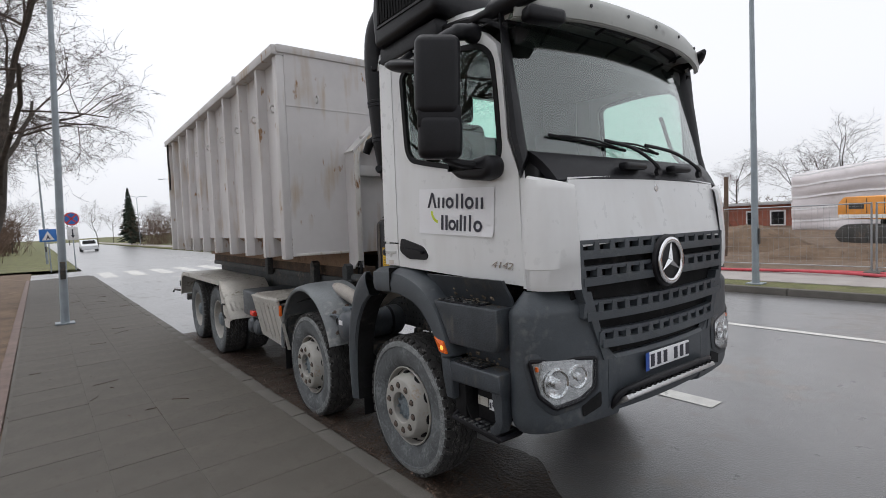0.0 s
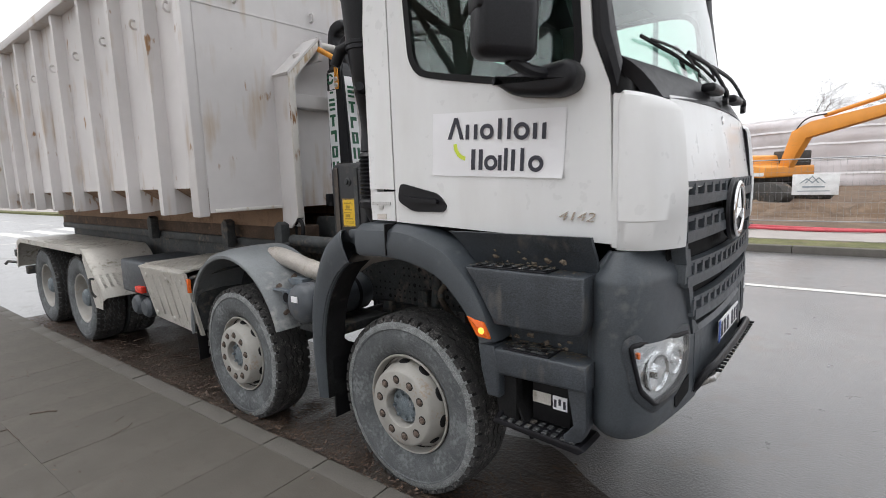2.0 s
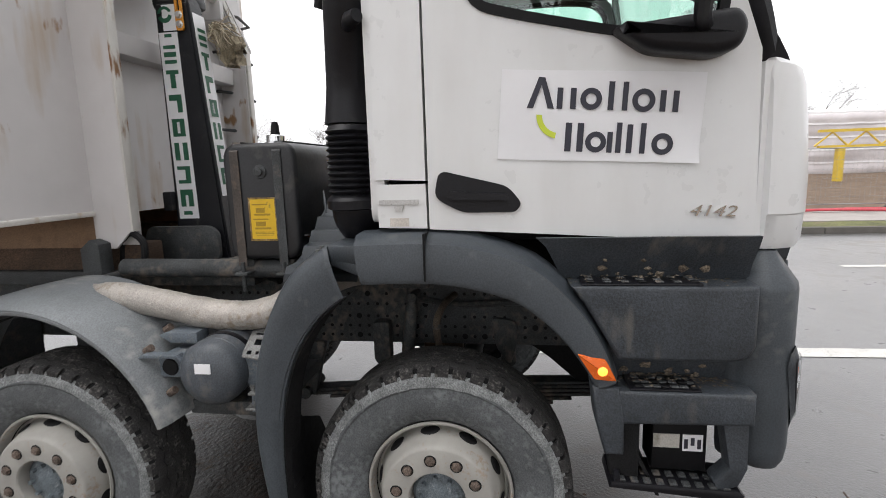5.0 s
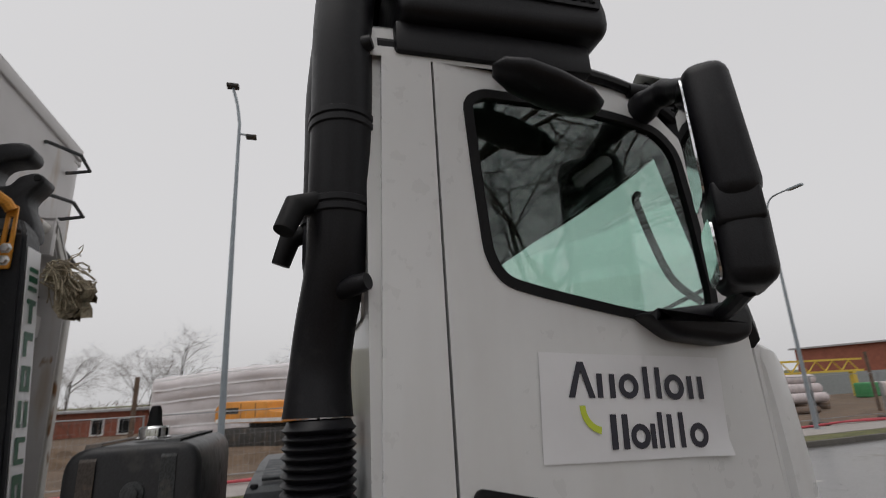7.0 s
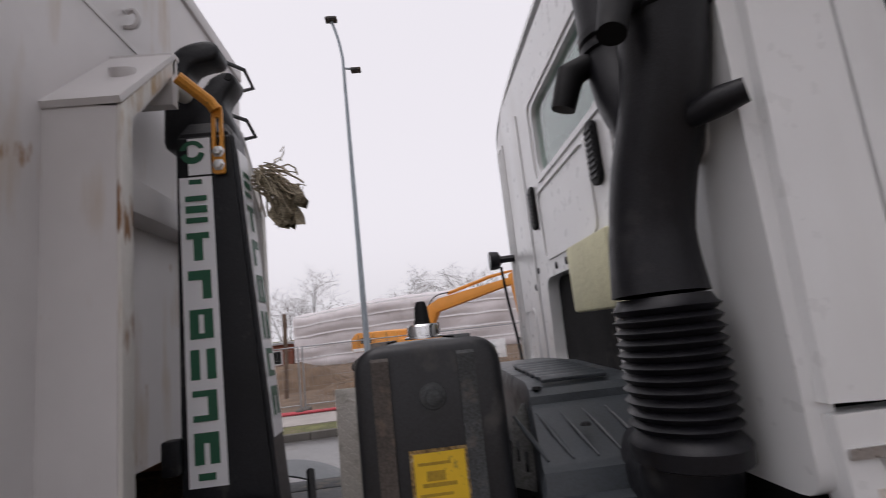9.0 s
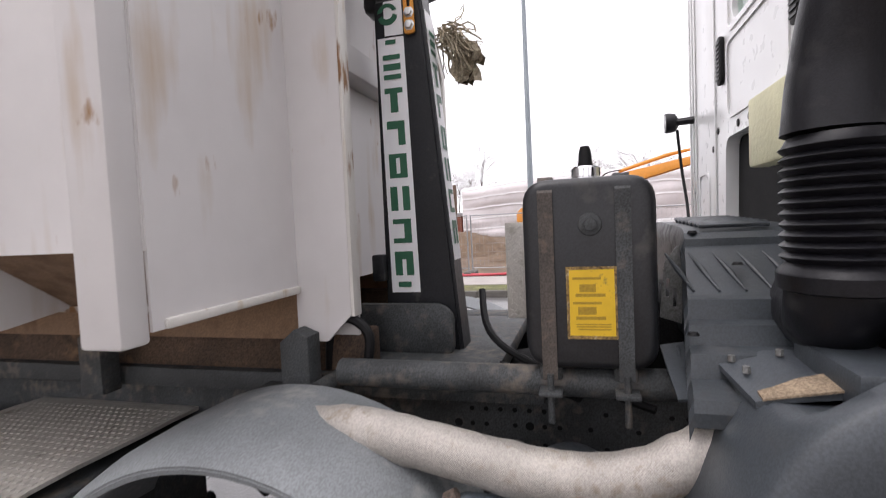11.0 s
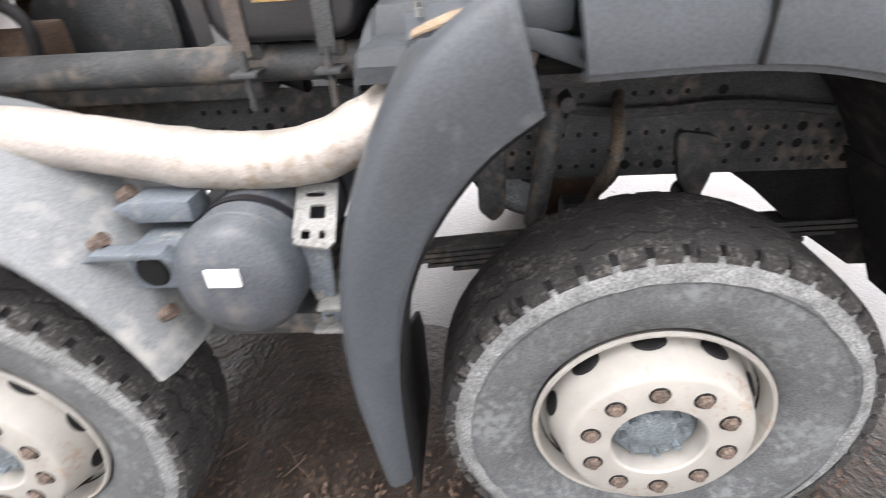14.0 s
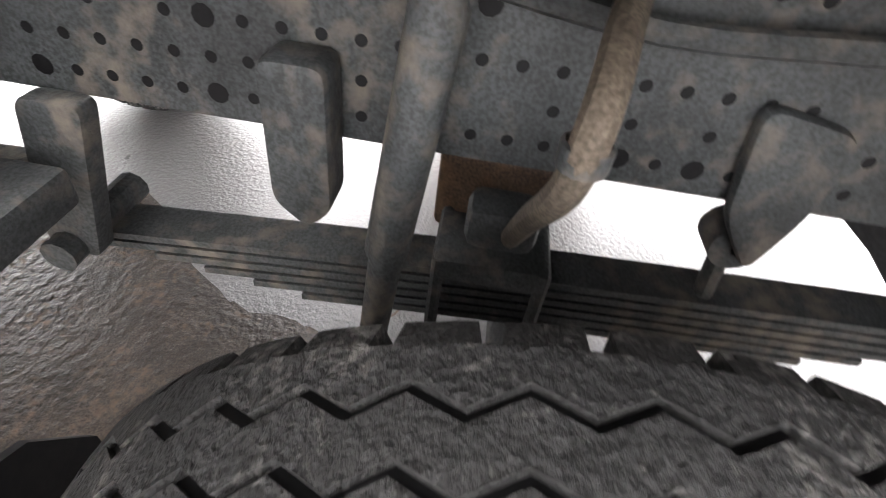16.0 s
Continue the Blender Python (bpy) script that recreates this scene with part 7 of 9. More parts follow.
for i in range(4):
    y = 2.42 + 0.17 * i
    bm = add_box(B(), -0.004, 0.004, -0.008, 0.008, -0.17, 0.17, 0.003)
    bmesh.ops.transform(bm, matrix=Matrix.Translation((-1.2 + 0.004, y, 0.75)) @ pose(0, 0, 0, 0, -12, 0), verts=bm.verts)
    part("pressed_groove", bm, alu_plate, tb)
for y, z in ((2.30, 0.90), (2.62, 0.90), (3.08, 0.90), (2.34, 0.56), (2.72, 0.57), (3.10, 0.58)):
    x = -1.24 + 0.10 * (0.965 - z) / 0.47
    part("cover_bolt", add_lathe(B(), [(0, -0.012), (0.014, -0.01), (0.022, 0.0)], (x, y, z), seg=12), alu_plate, tb)
part("box_body", box(-1.13, -0.52, 2.24, 3.16, 0.52, 0.94, 0.01), chassis_paint, tb)
top = part("box_top", add_sheet(B(), [[(-1.24 + 0.74 * i / 6, 2.28 + 0.94 * j / 6, 0.985 - (0.02 if i == 0 else 0) + 0.004 * noise.noise((i * 1.7, j * 1.3, 0))) for j in range(7)] for i in range(7)], thick=(0, 0, -0.012)), alu_plate, tb, "dirty aluminium tread plate")
bm = B()
for i in range(20):
    for j in range(26):
        add_box(bm, -1.19 + 0.033 * i - 0.008, -1.19 + 0.033 * i + 0.008, 2.31 + 0.034 * j - 0.008, 2.31 + 0.034 * j + 0.008, 0.984, 0.9872)
tagged(part("tread_pattern", bm, alu_plate, tb), kind="stuff")
part("box_marker", box(-1.225, -1.20, 2.165, 2.195, 0.83, 0.93, 0.005), amber, tb, "amber side marker")
tb.matrix_local = Matrix.Translation((0.02, 2.30 - 2.20 * 0.84, -0.017)) @ Matrix.Diagonal((1, 0.84, 1.085, 1))
part("box_stay", tube([(-1.20, 2.19, 0.93), (-0.95, 2.1, 0.97), (-0.6, 2.1, 1.0)], 0.012, 8), chassis_paint, tb)
# grey battery box and two small reservoirs behind it
part("battery_box", box(-1.10, -0.52, 3.30, 3.95, 0.70, 1.02, 0.03, 3), grey_plastic, truck, "grey plastic battery box")
for y in (3.38, 3.60):
    part("small_reservoir", add_lathe(B(), [(0, -0.22), (0.07, -0.21), (0.095, -0.18), (0.095, 0.2), (0, 0.22)], (-0.92, y, 0.60), seg=28), grey_plastic, truck, "small grey air reservoir")
part("hand_valve", box(-1.15, -1.10, 3.36, 3.50, 0.74, 0.80, 0.008), red_lens, truck, "red valve handle")
# rear mudguards of checker plate
for s in (1, -1):
    prof = [(4.10, 0.62), (4.16, 0.72), (4.52, 1.03), (4.62, 1.08), (7.10, 1.08), (7.25, 1.03), (7.42, 0.68)]
    g = part("rear_mudguard", add_sheet(B(), [[(s * x, y, z - (0.02 if x < -1.21 else 0)) for x in (-1.235, -1.23, -1.2, -0.9, -0.6)] for y, z in prof], thick=(0, 0.002, -0.006)), alu_plate, truck, "dirty aluminium checker-plate mudguard")
    part("guard_skirt", add_prism(B(), [(4.10, 0.62), (4.14, 0.50), (4.34, 0.50), (4.58, 0.98), (4.56, 1.05), (4.16, 0.72)], "x", s * -1.236, s * -1.232), alu_plate, g)
    part("guard_edge", add_prism(B(), [(4.56, 1.065), (4.64, 1.095), (7.10, 1.085), (7.27, 1.035), (7.44, 0.68), (7.38, 0.68), (7.22, 0.98), (7.08, 1.03), (4.64, 1.03)], "x", s * -1.238, s * -1.234), alu_plate, g)
    bm = B()
    for i in range(24):
        for j in range(9):
            y = 4.16 + (4.60 - 4.16) * i / 24 if i < 8 else 4.62 + 0.1 * (i - 8)
            w = min(1, max(0, (y - 4.16) / 0.42))
            z = 0.72 + 0.34 * w if y < 4.6 else 1.08
            add_box(bm, s * (-1.18 + 0.06 * j) - 0.014, s * (-1.18 + 0.06 * j) + 0.014, y - 0.006, y + 0.006, z + 0.002, z + 0.008)
    tagged(part("checker_bars", bm, alu_plate, g), kind="stuff")
    part("guard_hook", tube(smooth([(s * -1.24, 4.28, 0.80), (s * -1.28, 4.28, 0.80), (s * -1.28, 4.26, 0.68), (s * -1.25, 4.26, 0.62)], 4), 0.012, 8), chassis_paint, g)
    part("tail_lamp", box(s * -1.18, s * -0.85, 7.60, 7.66, 0.78, 0.92, 0.012), red_lens, truck, "red tail lamp")
    part("tail_bracket", box(s * -1.22, s * -0.5, 7.52, 7.60, 0.80, 0.90, 0.01), chassis_paint, truck)
    part("tail_hook", tube([(s * -1.2, 7.5, 0.72), (s * -1.3, 7.62, 0.74), (s * -1.32, 7.66, 0.70)], 0.018, 8), chassis_paint, truck)
part("underrun_bar", box(-1.1, 1.1, 7.60, 7.70, 0.52, 0.64, 0.012), chassis_paint, truck)

# ---- container and lift details ----
def hook_tube(p, d):
    p, d = Vector(p), Vector(d)
    return tube(smooth([p, p + d * 0.03, p + d * 0.045 + Vector((0, 0, 0.03)), p + d * 0.03 + Vector((0, 0, 0.06)), p + d * 0.005 + Vector((0, 0, 0.055))], 3), 0.009, 6)


for y in (2.12, 2.70, 3.35, 4.05, 4.77, 5.47, 6.15, 6.80):
    part("net_hook", hook_tube((-1.204, y, 2.90), (-1, 0, 0)), container_paint, container, "bent steel net hook")
for x in (-0.90, -0.25, 0.45):
    part("net_hook", hook_tube((x, CF - 0.004, 2.96), (0, -1, 0)), container_paint, container)
part("front_seam", box(X0, X1, CF - 0.008, CF - 0.003, 2.90, 2.915, 0.001), container_paint, container)
for x0, x1 in ((X0 + 0.03, -0.63), (0.63, X1 - 0.03)):
    part("lower_edge", box(x0, x1, CF - 0.018, CF - 0.004, 1.505, 1.53, 0.006), chipped_edge, container)
part("tie_rope", tube(smooth([(-1.30, 7.45, 3.36), (-1.31, 7.44, 3.1), (-1.30, 7.42, 2.8), (-1.31, 7.40, 2.55)], 4), 0.015, 6), rubber_and_hole_black, container)
part("rail_lug", box(-1.34, -1.28, 3.0, 3.05, 3.37, 3.45, 0.006), container_paint, container)
for z in (3.27, 2.99, 2.71, 2.46, 2.21, 1.96, 1.71):
    part("rung", tube([(0.50, CF, z + 0.02), (0.50, CF - 0.02, z + 0.02), (0.62, CF - 0.13, z + 0.01), (0.76, CF - 0.13, z - 0.02), (0.78, CF - 0.02, z - 0.03), (0.78, CF, z - 0.03)], 0.010, 8), chassis_paint, container, "bent steel ladder rung")

# decals on the lift arm: white strips with a column of plain green blocks
def strip_point(y_off, z, side):
    if side:
        return Vector((-jib_x(z) - 0.003, jib_y0(z) + y_off, z))
    return Vector((y_off, jib_y0(z) - 0.003, z))


def decal(lo, hi, a0, a1, side, label):
    rows = [[strip_point(a, z, side) for a in (a0(z), a1(z))] for z in (lo, (lo + hi) / 2, hi)]
    return part("decal_strip", add_sheet(B(), rows, thick=((0.002, 0, 0) if side else (0, 0.002, 0))), paper, lift, label)


side_a0 = lambda z: 0.138 - 0.058 * (z - 1.46)
side_a1 = lambda z: 0.25 - 0.068 * (z - 1.46)
d1 = decal(1.455, 2.405, side_a0, side_a1, True, "white decal strip with green blocks")
front_a0 = lambda z: -jib_x(z) + 0.022
front_a1 = lambda z: -jib_x(z) + 0.120
d2 = decal(1.57, 2.50, front_a0, front_a1, False, "white decal strip with green blocks")
for dd, lo, hi, a0, a1, side in ((d1, 1.519, 2.373, side_a0, side_a1, True), (d2, 1.63, 2.46, front_a0, front_a1, False)):
    for k in range(7):
        z0 = lo + (hi - lo) * k / 7
        z1 = z0 + (hi - lo) / 7 * 0.74
        za, zb = (z0 * 2 + z1) / 3, (z0 + z1 * 2) / 3

        def pt(w, z):
            p = strip_point(a0(z) + (a1(z) - a0(z)) * w, z, side)
            return p + (Vector((-0.002, 0, 0)) if side else Vector((0, -0.002, 0)))
        back_off = (0.001, 0, 0) if side else (0, 0.001, 0)
        # each block: two uprights and bars, in turn
        kinds = ((0.17, 0.83, "open"), (0.17, 0.83, "cup"), (0.15, 0.85, "pair"), (0.17, 0.83, "ring"), (0.17, 0.83, "stem"), (0.4, 0.6, "tee"), (0.17, 0.83, "bars"))[k]
        w0, w1, kind = kinds
        pieces = {"open": [(w0, w0 + 0.26, z0, z1), (w1 - 0.26, w1, z0, z1), (w0, w1, zb, z1)], "cup": [(w0, w0 + 0.26, z0, z1), (w0, w1, z0, z0 + (z1 - z0) * 0.2), (w0, w1, z1 - (z1 - z0) * 0.2, z1)],
                  "pair": [(w0, w0 + 0.26, z0, z1), (w1 - 0.26, w1, z0, z1)], "ring": [(w0, w0 + 0.26, z0, z1), (w1 - 0.26, w1, z0, z1), (w0, w1, z0, z0 + (z1 - z0) * 0.18), (w0, w1, z1 - (z1 - z0) * 0.18, z1)],
                  "stem": [(w0, w0 + 0.26, z0, z1), (w0, w1, zb, z1)], "tee": [(0.36, 0.64, z0, z1), (0.16, 0.84, z1 - (z1 - z0) * 0.22, z1)],
                  "bars": [(w0, w1, z0, z0 + (z1 - z0) * 0.2), (w0, w1, (z0 + z1) / 2 - 0.012, (z0 + z1) / 2 + 0.012), (w0, w1, z1 - (z1 - z0) * 0.2, z1)]}[kind]
        bm = B()
        for i, (u0, u1, q0, q1) in enumerate(pieces):
            sh = Vector(back_off) * (-0.35 * i)
            add_sheet(bm, [[pt(u0, q0) + sh, pt(u1, q0) + sh], [pt(u0, q1) + sh, pt(u1, q1) + sh]])
        part("green_block", bm, green_ink, dd)
for za, zb, w0, w1 in ((1.475, 1.495, 0.3, 0.75), (2.380, 2.396, 0.3, 0.7)):
    rows = [[strip_point(side_a0(z) + (side_a1(z) - side_a0(z)) * w, z, True) + Vector((-0.002, 0, 0)) for w in (w0, w1)] for z in (za, zb)]
    part("small_line", add_sheet(B(), rows), green_ink, d1)
part("logo_patch", add_sheet(B(), [[strip_point(side_a0(z), z, True), strip_point(side_a1(z) - 0.03, z, True)] for z in (2.412, 2.538)], thick=(0.002, 0, 0)), paper, lift)
c = strip_point(0.135, 2.49, True) + Vector((-0.002, 0, 0))
for a in (20, 200):
    bm = B()
    o, i2 = arc((0, 0), 0.040, a, a + 150, 10), arc((0.0, 0.004), 0.022, a, a + 150, 10)
    add_panel(bm, o + i2[::-1], [], lambda p: (c.x, c.y - p[0], c.z + p[1]), (0.001, 0, 0))
    part("green_swirl", bm, green_ink, lift)
lever = part("lever", tube([(-0.36, 1.60, 2.70), (-0.29, 1.53, 2.645), (-0.28, 1.515, 2.62)], 0.02, 10), orange_paint, lift, "orange locking lever")
part("lever_plate", add_panel(B(), rounded([(1.495, 2.405), (1.535, 2.405), (1.533, 2.645), (1.500, 2.645)], 0.012), [rounded([(1.509, 2.50), (1.523, 2.50), (1.521, 2.60), (1.509, 2.60)], 0.006)], lambda p: (-0.272, p[0], p[1]), (0.01, 0, 0)), orange_paint, lever)
for z in (2.435, 2.48):
    part("lever_bolt", add_lathe(B(), [(0, -0.016), (0.014, -0.014), (0.015, -0.002), (0.021, 0.0)], (-0.272, 1.515, z), seg=6), bright_alu, lever, angle=20)
part("jib_latch", box(-0.30, -0.25, 1.65, 1.70, 1.50, 1.60, 0.008), jib_black, lift)

# frayed scrap of netting caught on the arm
net_mat = material("dirty_netting", (0.42, 0.36, 0.26), 0.9, vary=0.3, scale=20)
bm = B()
nr = random.Random(11)
for i in range(90):
    p = Vector((-0.13 + nr.uniform(-0.02, 0.03), 1.43 + nr.uniform(-0.04, 0.03), 2.43 + nr.uniform(-0.05, 0.05)))
    pts = [p]
    d = Vector((nr.uniform(-0.25, 0.5), nr.uniform(-1, -0.25), nr.uniform(-0.35, 0.35)))
    for k in range(5):
        d += Vector((nr.uniform(-0.35, 0.35), nr.uniform(-0.35, 0.35), nr.uniform(-0.75, 0.25)))
        p = p + d.normalized() * 0.026
        pts.append(p)
    add_tube(bm, pts, 0.0024 if i % 3 else 0.004, 4, False)
for i in range(9):
    w = i / 8
    q = Vector((-0.11 + 0.02 * i % 0.06, 1.40 - 0.012 * i * 0.6, 2.40))
    rows = [[q + Vector((0.03 * math.sin(3 * a + i), -0.02 * a + 0.015 * math.cos(4 * b + i), -0.035 * b + 0.01 * math.sin(5 * a))) for a in range(4)] for b in range(5 if i < 6 else 3)]
    add_sheet(bm, rows)
solid("netting_scrap", bm, net_mat, "frayed scrap of dirty netting on the lift arm", "netting", LEAN)

# ---- leaf litter and twigs in the gutter ----
bm = B()
rows = []
for j in range(121):
    v = -2.6 + 9.6 * j / 120
    # past v 0.85 the dark mud reaches further, standing in for shade underneath
    reach = 0.62 + 0.38 * min(1, max(0, (v + 0.9) / 1.2)) + 0.5 * min(1, max(0, v - 0.85) * 1.8)
    reach *= 1 - 0.62 * min(1, max(0, (-0.9 - v) / 1.7))
    rows.append([(u, v, road_z(u) + 0.004 + hgt * max(0, 0.5 + 0.9 * noise.noise((u * 7, v * 7, 2.0))) * (1 if -2.3 < v < 6.8 else 0)) for u, hgt in ((KERB + 0.0, 0.045), (KERB + 0.14, 0.04), (KERB + 0.32 * reach, 0.03), (KERB + 0.52 * reach, 0.018), (KERB + (0.74 + 0.10 * noise.noise((v * 1.6, 3, 1))) * reach, 0.010), (KERB + (0.95 + 0.22 * noise.noise((v * 1.7, 9, 1))) * reach, 0.001), (KERB + (1.02 + 0.26 * noise.noise((v * 1.7, 9, 1))) * reach, -0.006))])
add_sheet(bm, rows)
solid("gutter_mud", bm, mud_mat, "wet brown mud and rotting leaves along the kerb, widened for shade under the truck", "mud", STREET, kind="stuff")
leaf_mat = material("rotting_leaf", (0.13, 0.085, 0.06), 0.6, vary=0.6, scale=45, dirt=(0.05, 0.03, 0.022), dirt_amount=0.55, dirt_scale=30)
bm = B()
lr = random.Random(8)
for i in range(6500):
    v = lr.uniform(-2.6, 6.8)
    u = KERB + abs(lr.gauss(0.06, 0.24)) if lr.random() < 0.97 else KERB - lr.uniform(0, 2.0)
    z = (road_z(u) + 0.03 + 0.02 * lr.random()) if u > KERB else PAVE_Z + 0.005
    if u > KERB + 0.5:
        z = road_z(u) + 0.006
    L = lr.uniform(0.005, 0.017)
    a = lr.uniform(0, 6.28)
    ca, sa = math.cos(a), math.sin(a)
    t1, t2 = lr.uniform(-0.4, 0.4), lr.uniform(-0.4, 0.4)
    vs = [bm.verts.new((u + x * ca - y * sa, v + x * sa + y * ca, z + x * t1 + y * t2)) for x, y in ((-L, 0), (0, -L * 0.5), (L, 0), (0, L * 0.5))]
    bm.faces.new(vs)
solid("leaf_litter", bm, leaf_mat, "small rotting brown leaves along the kerb", "leaves", STREET, kind="stuff")
twig_mat = material("grey_twig", (0.12, 0.09, 0.07), 0.9, vary=0.3, scale=20)
bm = B()
for i in range(120):
    v, u = lr.uniform(-2.8, 6.5), KERB + abs(lr.gauss(0.2, 0.3))
    if lr.random() < 0.3:
        u, v = KERB - lr.uniform(0.3, 2.6), lr.uniform(1, 16)
    z = (road_z(u) + 0.02) if u > KERB else PAVE_Z + 0.006
    a, L = lr.uniform(0, 6.28), lr.uniform(0.05, 0.28)
    p = Vector((u, v, z))
    pts = [p]
    for k in range(3):
        a += lr.uniform(-0.5, 0.5)
        p = p + Vector((math.cos(a), math.sin(a), lr.uniform(-0.02, 0.04))) * L / 3
        if not (u > KERB) or p.x > KERB + 0.02:
            pts.append(p)
    if len(pts) > 1:
        add_tube(bm, pts, lr.uniform(0.002, 0.005), 5)
solid("twigs", bm, twig_mat, "thin broken twigs scattered on road and pavement", "twigs", STREET, kind="stuff")

# ================= surroundings =================
steel_grey = material("galvanised_pole", (0.30, 0.34, 0.37), 0.5, metal=0.3, vary=0.1, scale=5, dirt=(0.16, 0.17, 0.17), dirt_amount=0.2)
bark = material("dark_bark", (0.075, 0.062, 0.05), 0.9, vary=0.35, scale=6, bump=0.6, bump_scale=25)
twig_bark = material("twig_bark", (0.10, 0.075, 0.06), 0.9, vary=0.3, scale=3)
needle = material("spruce_needles", (0.035, 0.055, 0.035), 0.9, vary=0.4, scale=2)
brush = material("brown_brushwood", (0.16, 0.105, 0.075), 0.95, vary=0.4, scale=1.5)
wrap_film = material("white_scaffold_film", (0.66, 0.62, 0.63), 0.5, vary=0.10, scale=0.5, dirt=(0.48, 0.45, 0.45), dirt_amount=0.35, dirt_scale=0.35, bump=0.9, bump_scale=2.2)
strap_white = material("white_film_strap", (0.80, 0.79, 0.80), 0.5, vary=0.06)
excavator_yellow = material("excavator_orange", (0.72, 0.29, 0.04), 0.5, vary=0.1, scale=2, dirt=(0.30, 0.18, 0.09), dirt_amount=0.2)
dark_steel = material("dark_steel", (0.05, 0.048, 0.045), 0.7, vary=0.3, scale=4, dirt=(0.16, 0.12, 0.085), dirt_amount=0.4)
brick_red = material("red_brick_wall", (0.33, 0.115, 0.075), 0.85, vary=0.15, scale=3, bump=0.3, bump_scale=12)
wood_brown = material("weathered_post", (0.16, 0.11, 0.08), 0.9, vary=0.25, scale=5)
hose_pink = material("red_plastic_hose", (0.55, 0.07, 0.09), 0.5, vary=0.15)
fence_wire = material("fence_wire", (0.33, 0.34, 0.35), 0.5, metal=0.5, vary=0.1)
gantry_yellow = material("gantry_yellow", (0.70, 0.50, 0.06), 0.5, vary=0.1)
bundle_white = material("wrapped_bundle", (0.62, 0.55, 0.55), 0.6, vary=0.15, scale=3, bump=0.5, bump_scale=8)
green_bag = material("green_sacking", (0.05, 0.28, 0.10), 0.7, vary=0.2)
sign_blue = material("sign_blue", (0.03, 0.16, 0.50), 0.4)
sign_white = material("sign_white", (0.78, 0.78, 0.78), 0.4)
sign_red = material("sign_red", (0.55, 0.05, 0.05), 0.4)


def at_street(u, v, z=0.0, turn=0.0):
    return STREET @ pose(u, v, z, 0, 0, turn)


# ---- trees ----
def limb(verts, faces, pts, r0, r1, sides):
    base = len(verts)
    up = Vector((0.3, 0.2, 0.9))
    n = len(pts)
    for i, p in enumerate(pts):
        d = (pts[min(i + 1, n - 1)] - pts[max(i - 1, 0)]).normalized()
        s = d.cross(up)
        if s.length < 0.05:
            s = d.cross(Vector((1, 0, 0)))
        s.normalize()
        u = s.cross(d)
        r = r0 + (r1 - r0) * i / (n - 1)
        for k in range(sides):
            w = 2 * math.pi * k / sides
            verts.append(p + (s * math.cos(w) + u * math.sin(w)) * r)
    for i in range(n - 1):
        for k in range(sides):
            a, b = base + i * sides + k, base + i * sides + (k + 1) % sides
            faces.append((a, b, b + sides, a + sides))


def grow(rng, verts, faces, p, d, length, r, level, depth, droop):
    steps = 4 if level < 2 else 3
    pts = [p]
    q, dd = p, d.normalized()
    for i in range(steps):
        dd = (dd + Vector((rng.uniform(-1, 1), rng.uniform(-1, 1), rng.uniform(-0.6, 0.8))) * (0.16 + 0.05 * level) + Vector((0, 0, -droop * level * 0.03))).normalized()
        q = q + dd * length / steps
        pts.append(q)
    limb(verts[0 if level < 2 else 1], faces[0 if level < 2 else 1], pts, r, r * 0.55, 8 if level == 0 else 6 if level == 1 else 4 if level == 2 else 3)
    if level >= depth:
        return
    kids = rng.randint(4, 6) if level < 3 else rng.randint(4, 5)
    for k in range(kids):
        w = 0.3 + 0.7 * (k + rng.random()) / kids if level else 0.45 + 0.55 * (k + rng.random()) / kids
        i = min(int(w * steps), steps - 1)
        s = pts[i].lerp(pts[i + 1], w * steps - i)
        side = Vector((rng.uniform(-1, 1), rng.uniform(-1, 1), rng.uniform(-0.35, 0.7)))
        nd = (dd * (0.6 if level else 0.75) + side.normalized() * 0.8).normalized()
        grow(rng, verts, faces, s, nd, length * rng.uniform(0.5, 0.74), max(r * rng.uniform(0.32, 0.52), 0.0045), level + 1, depth, droop)


def bare_tree(height, radius, seed, m, depth=5, label="bare winter tree with dark bark and fine twigs", droop=1.0, lean=(0, 0)):
    rng = random.Random(seed)
    verts, faces = ([], []), ([], [])
    grow(rng, verts, faces, Vector((0, 0, -0.1)), Vector((lean[0], lean[1], 1)), height * 0.52, radius, 0, depth, droop)
    tree = thing("bare_tree", label, "tree", m, group="street trees")
    for nm, vs, fs, mt in (("trunk", verts[0], faces[0], bark), ("crown", verts[1], faces[1], twig_bark)):
        me = bpy.data.meshes.new(nm)
        me.from_pydata([tuple(v) for v in vs], [], fs)
        me.materials.append(mt)
        me.shade_smooth()
        ob = new(nm, me)
        ob.parent = tree
    return tree


near_tree = bare_tree(11.5, 0.21, 5, at_street(-4.4, 15.0, 0, 30), 6, lean=(0.24, -0.05))
copy_thing(near_tree, at_street(-6.2, 22.0, 0, 130) @ Matrix.Scale(0.9, 4))
bare_tree(12, 0.26, 21, at_street(-8.3, -2.2, 0, 40), 5, "tall bare tree on the verge with dark limbs")
second = bare_tree(12, 0.24, 33, at_street(-9.0, 3.8, 0, 90), 5, "tall bare tree on the verge with dark limbs")
copy_thing(second, at_street(-11.0, 9.5, 0, 200))
copy_thing(second, at_street(-12.0, -8.5, 0, 300))
copy_thing(near_tree, at_street(-3.4, -9.2, 0, 288))
far_tree = bare_tree(8.0, 0.065, 44, at_street(36, 20, 0), 4, "slender bare tree beyond the building site")
fr = random.Random(6)
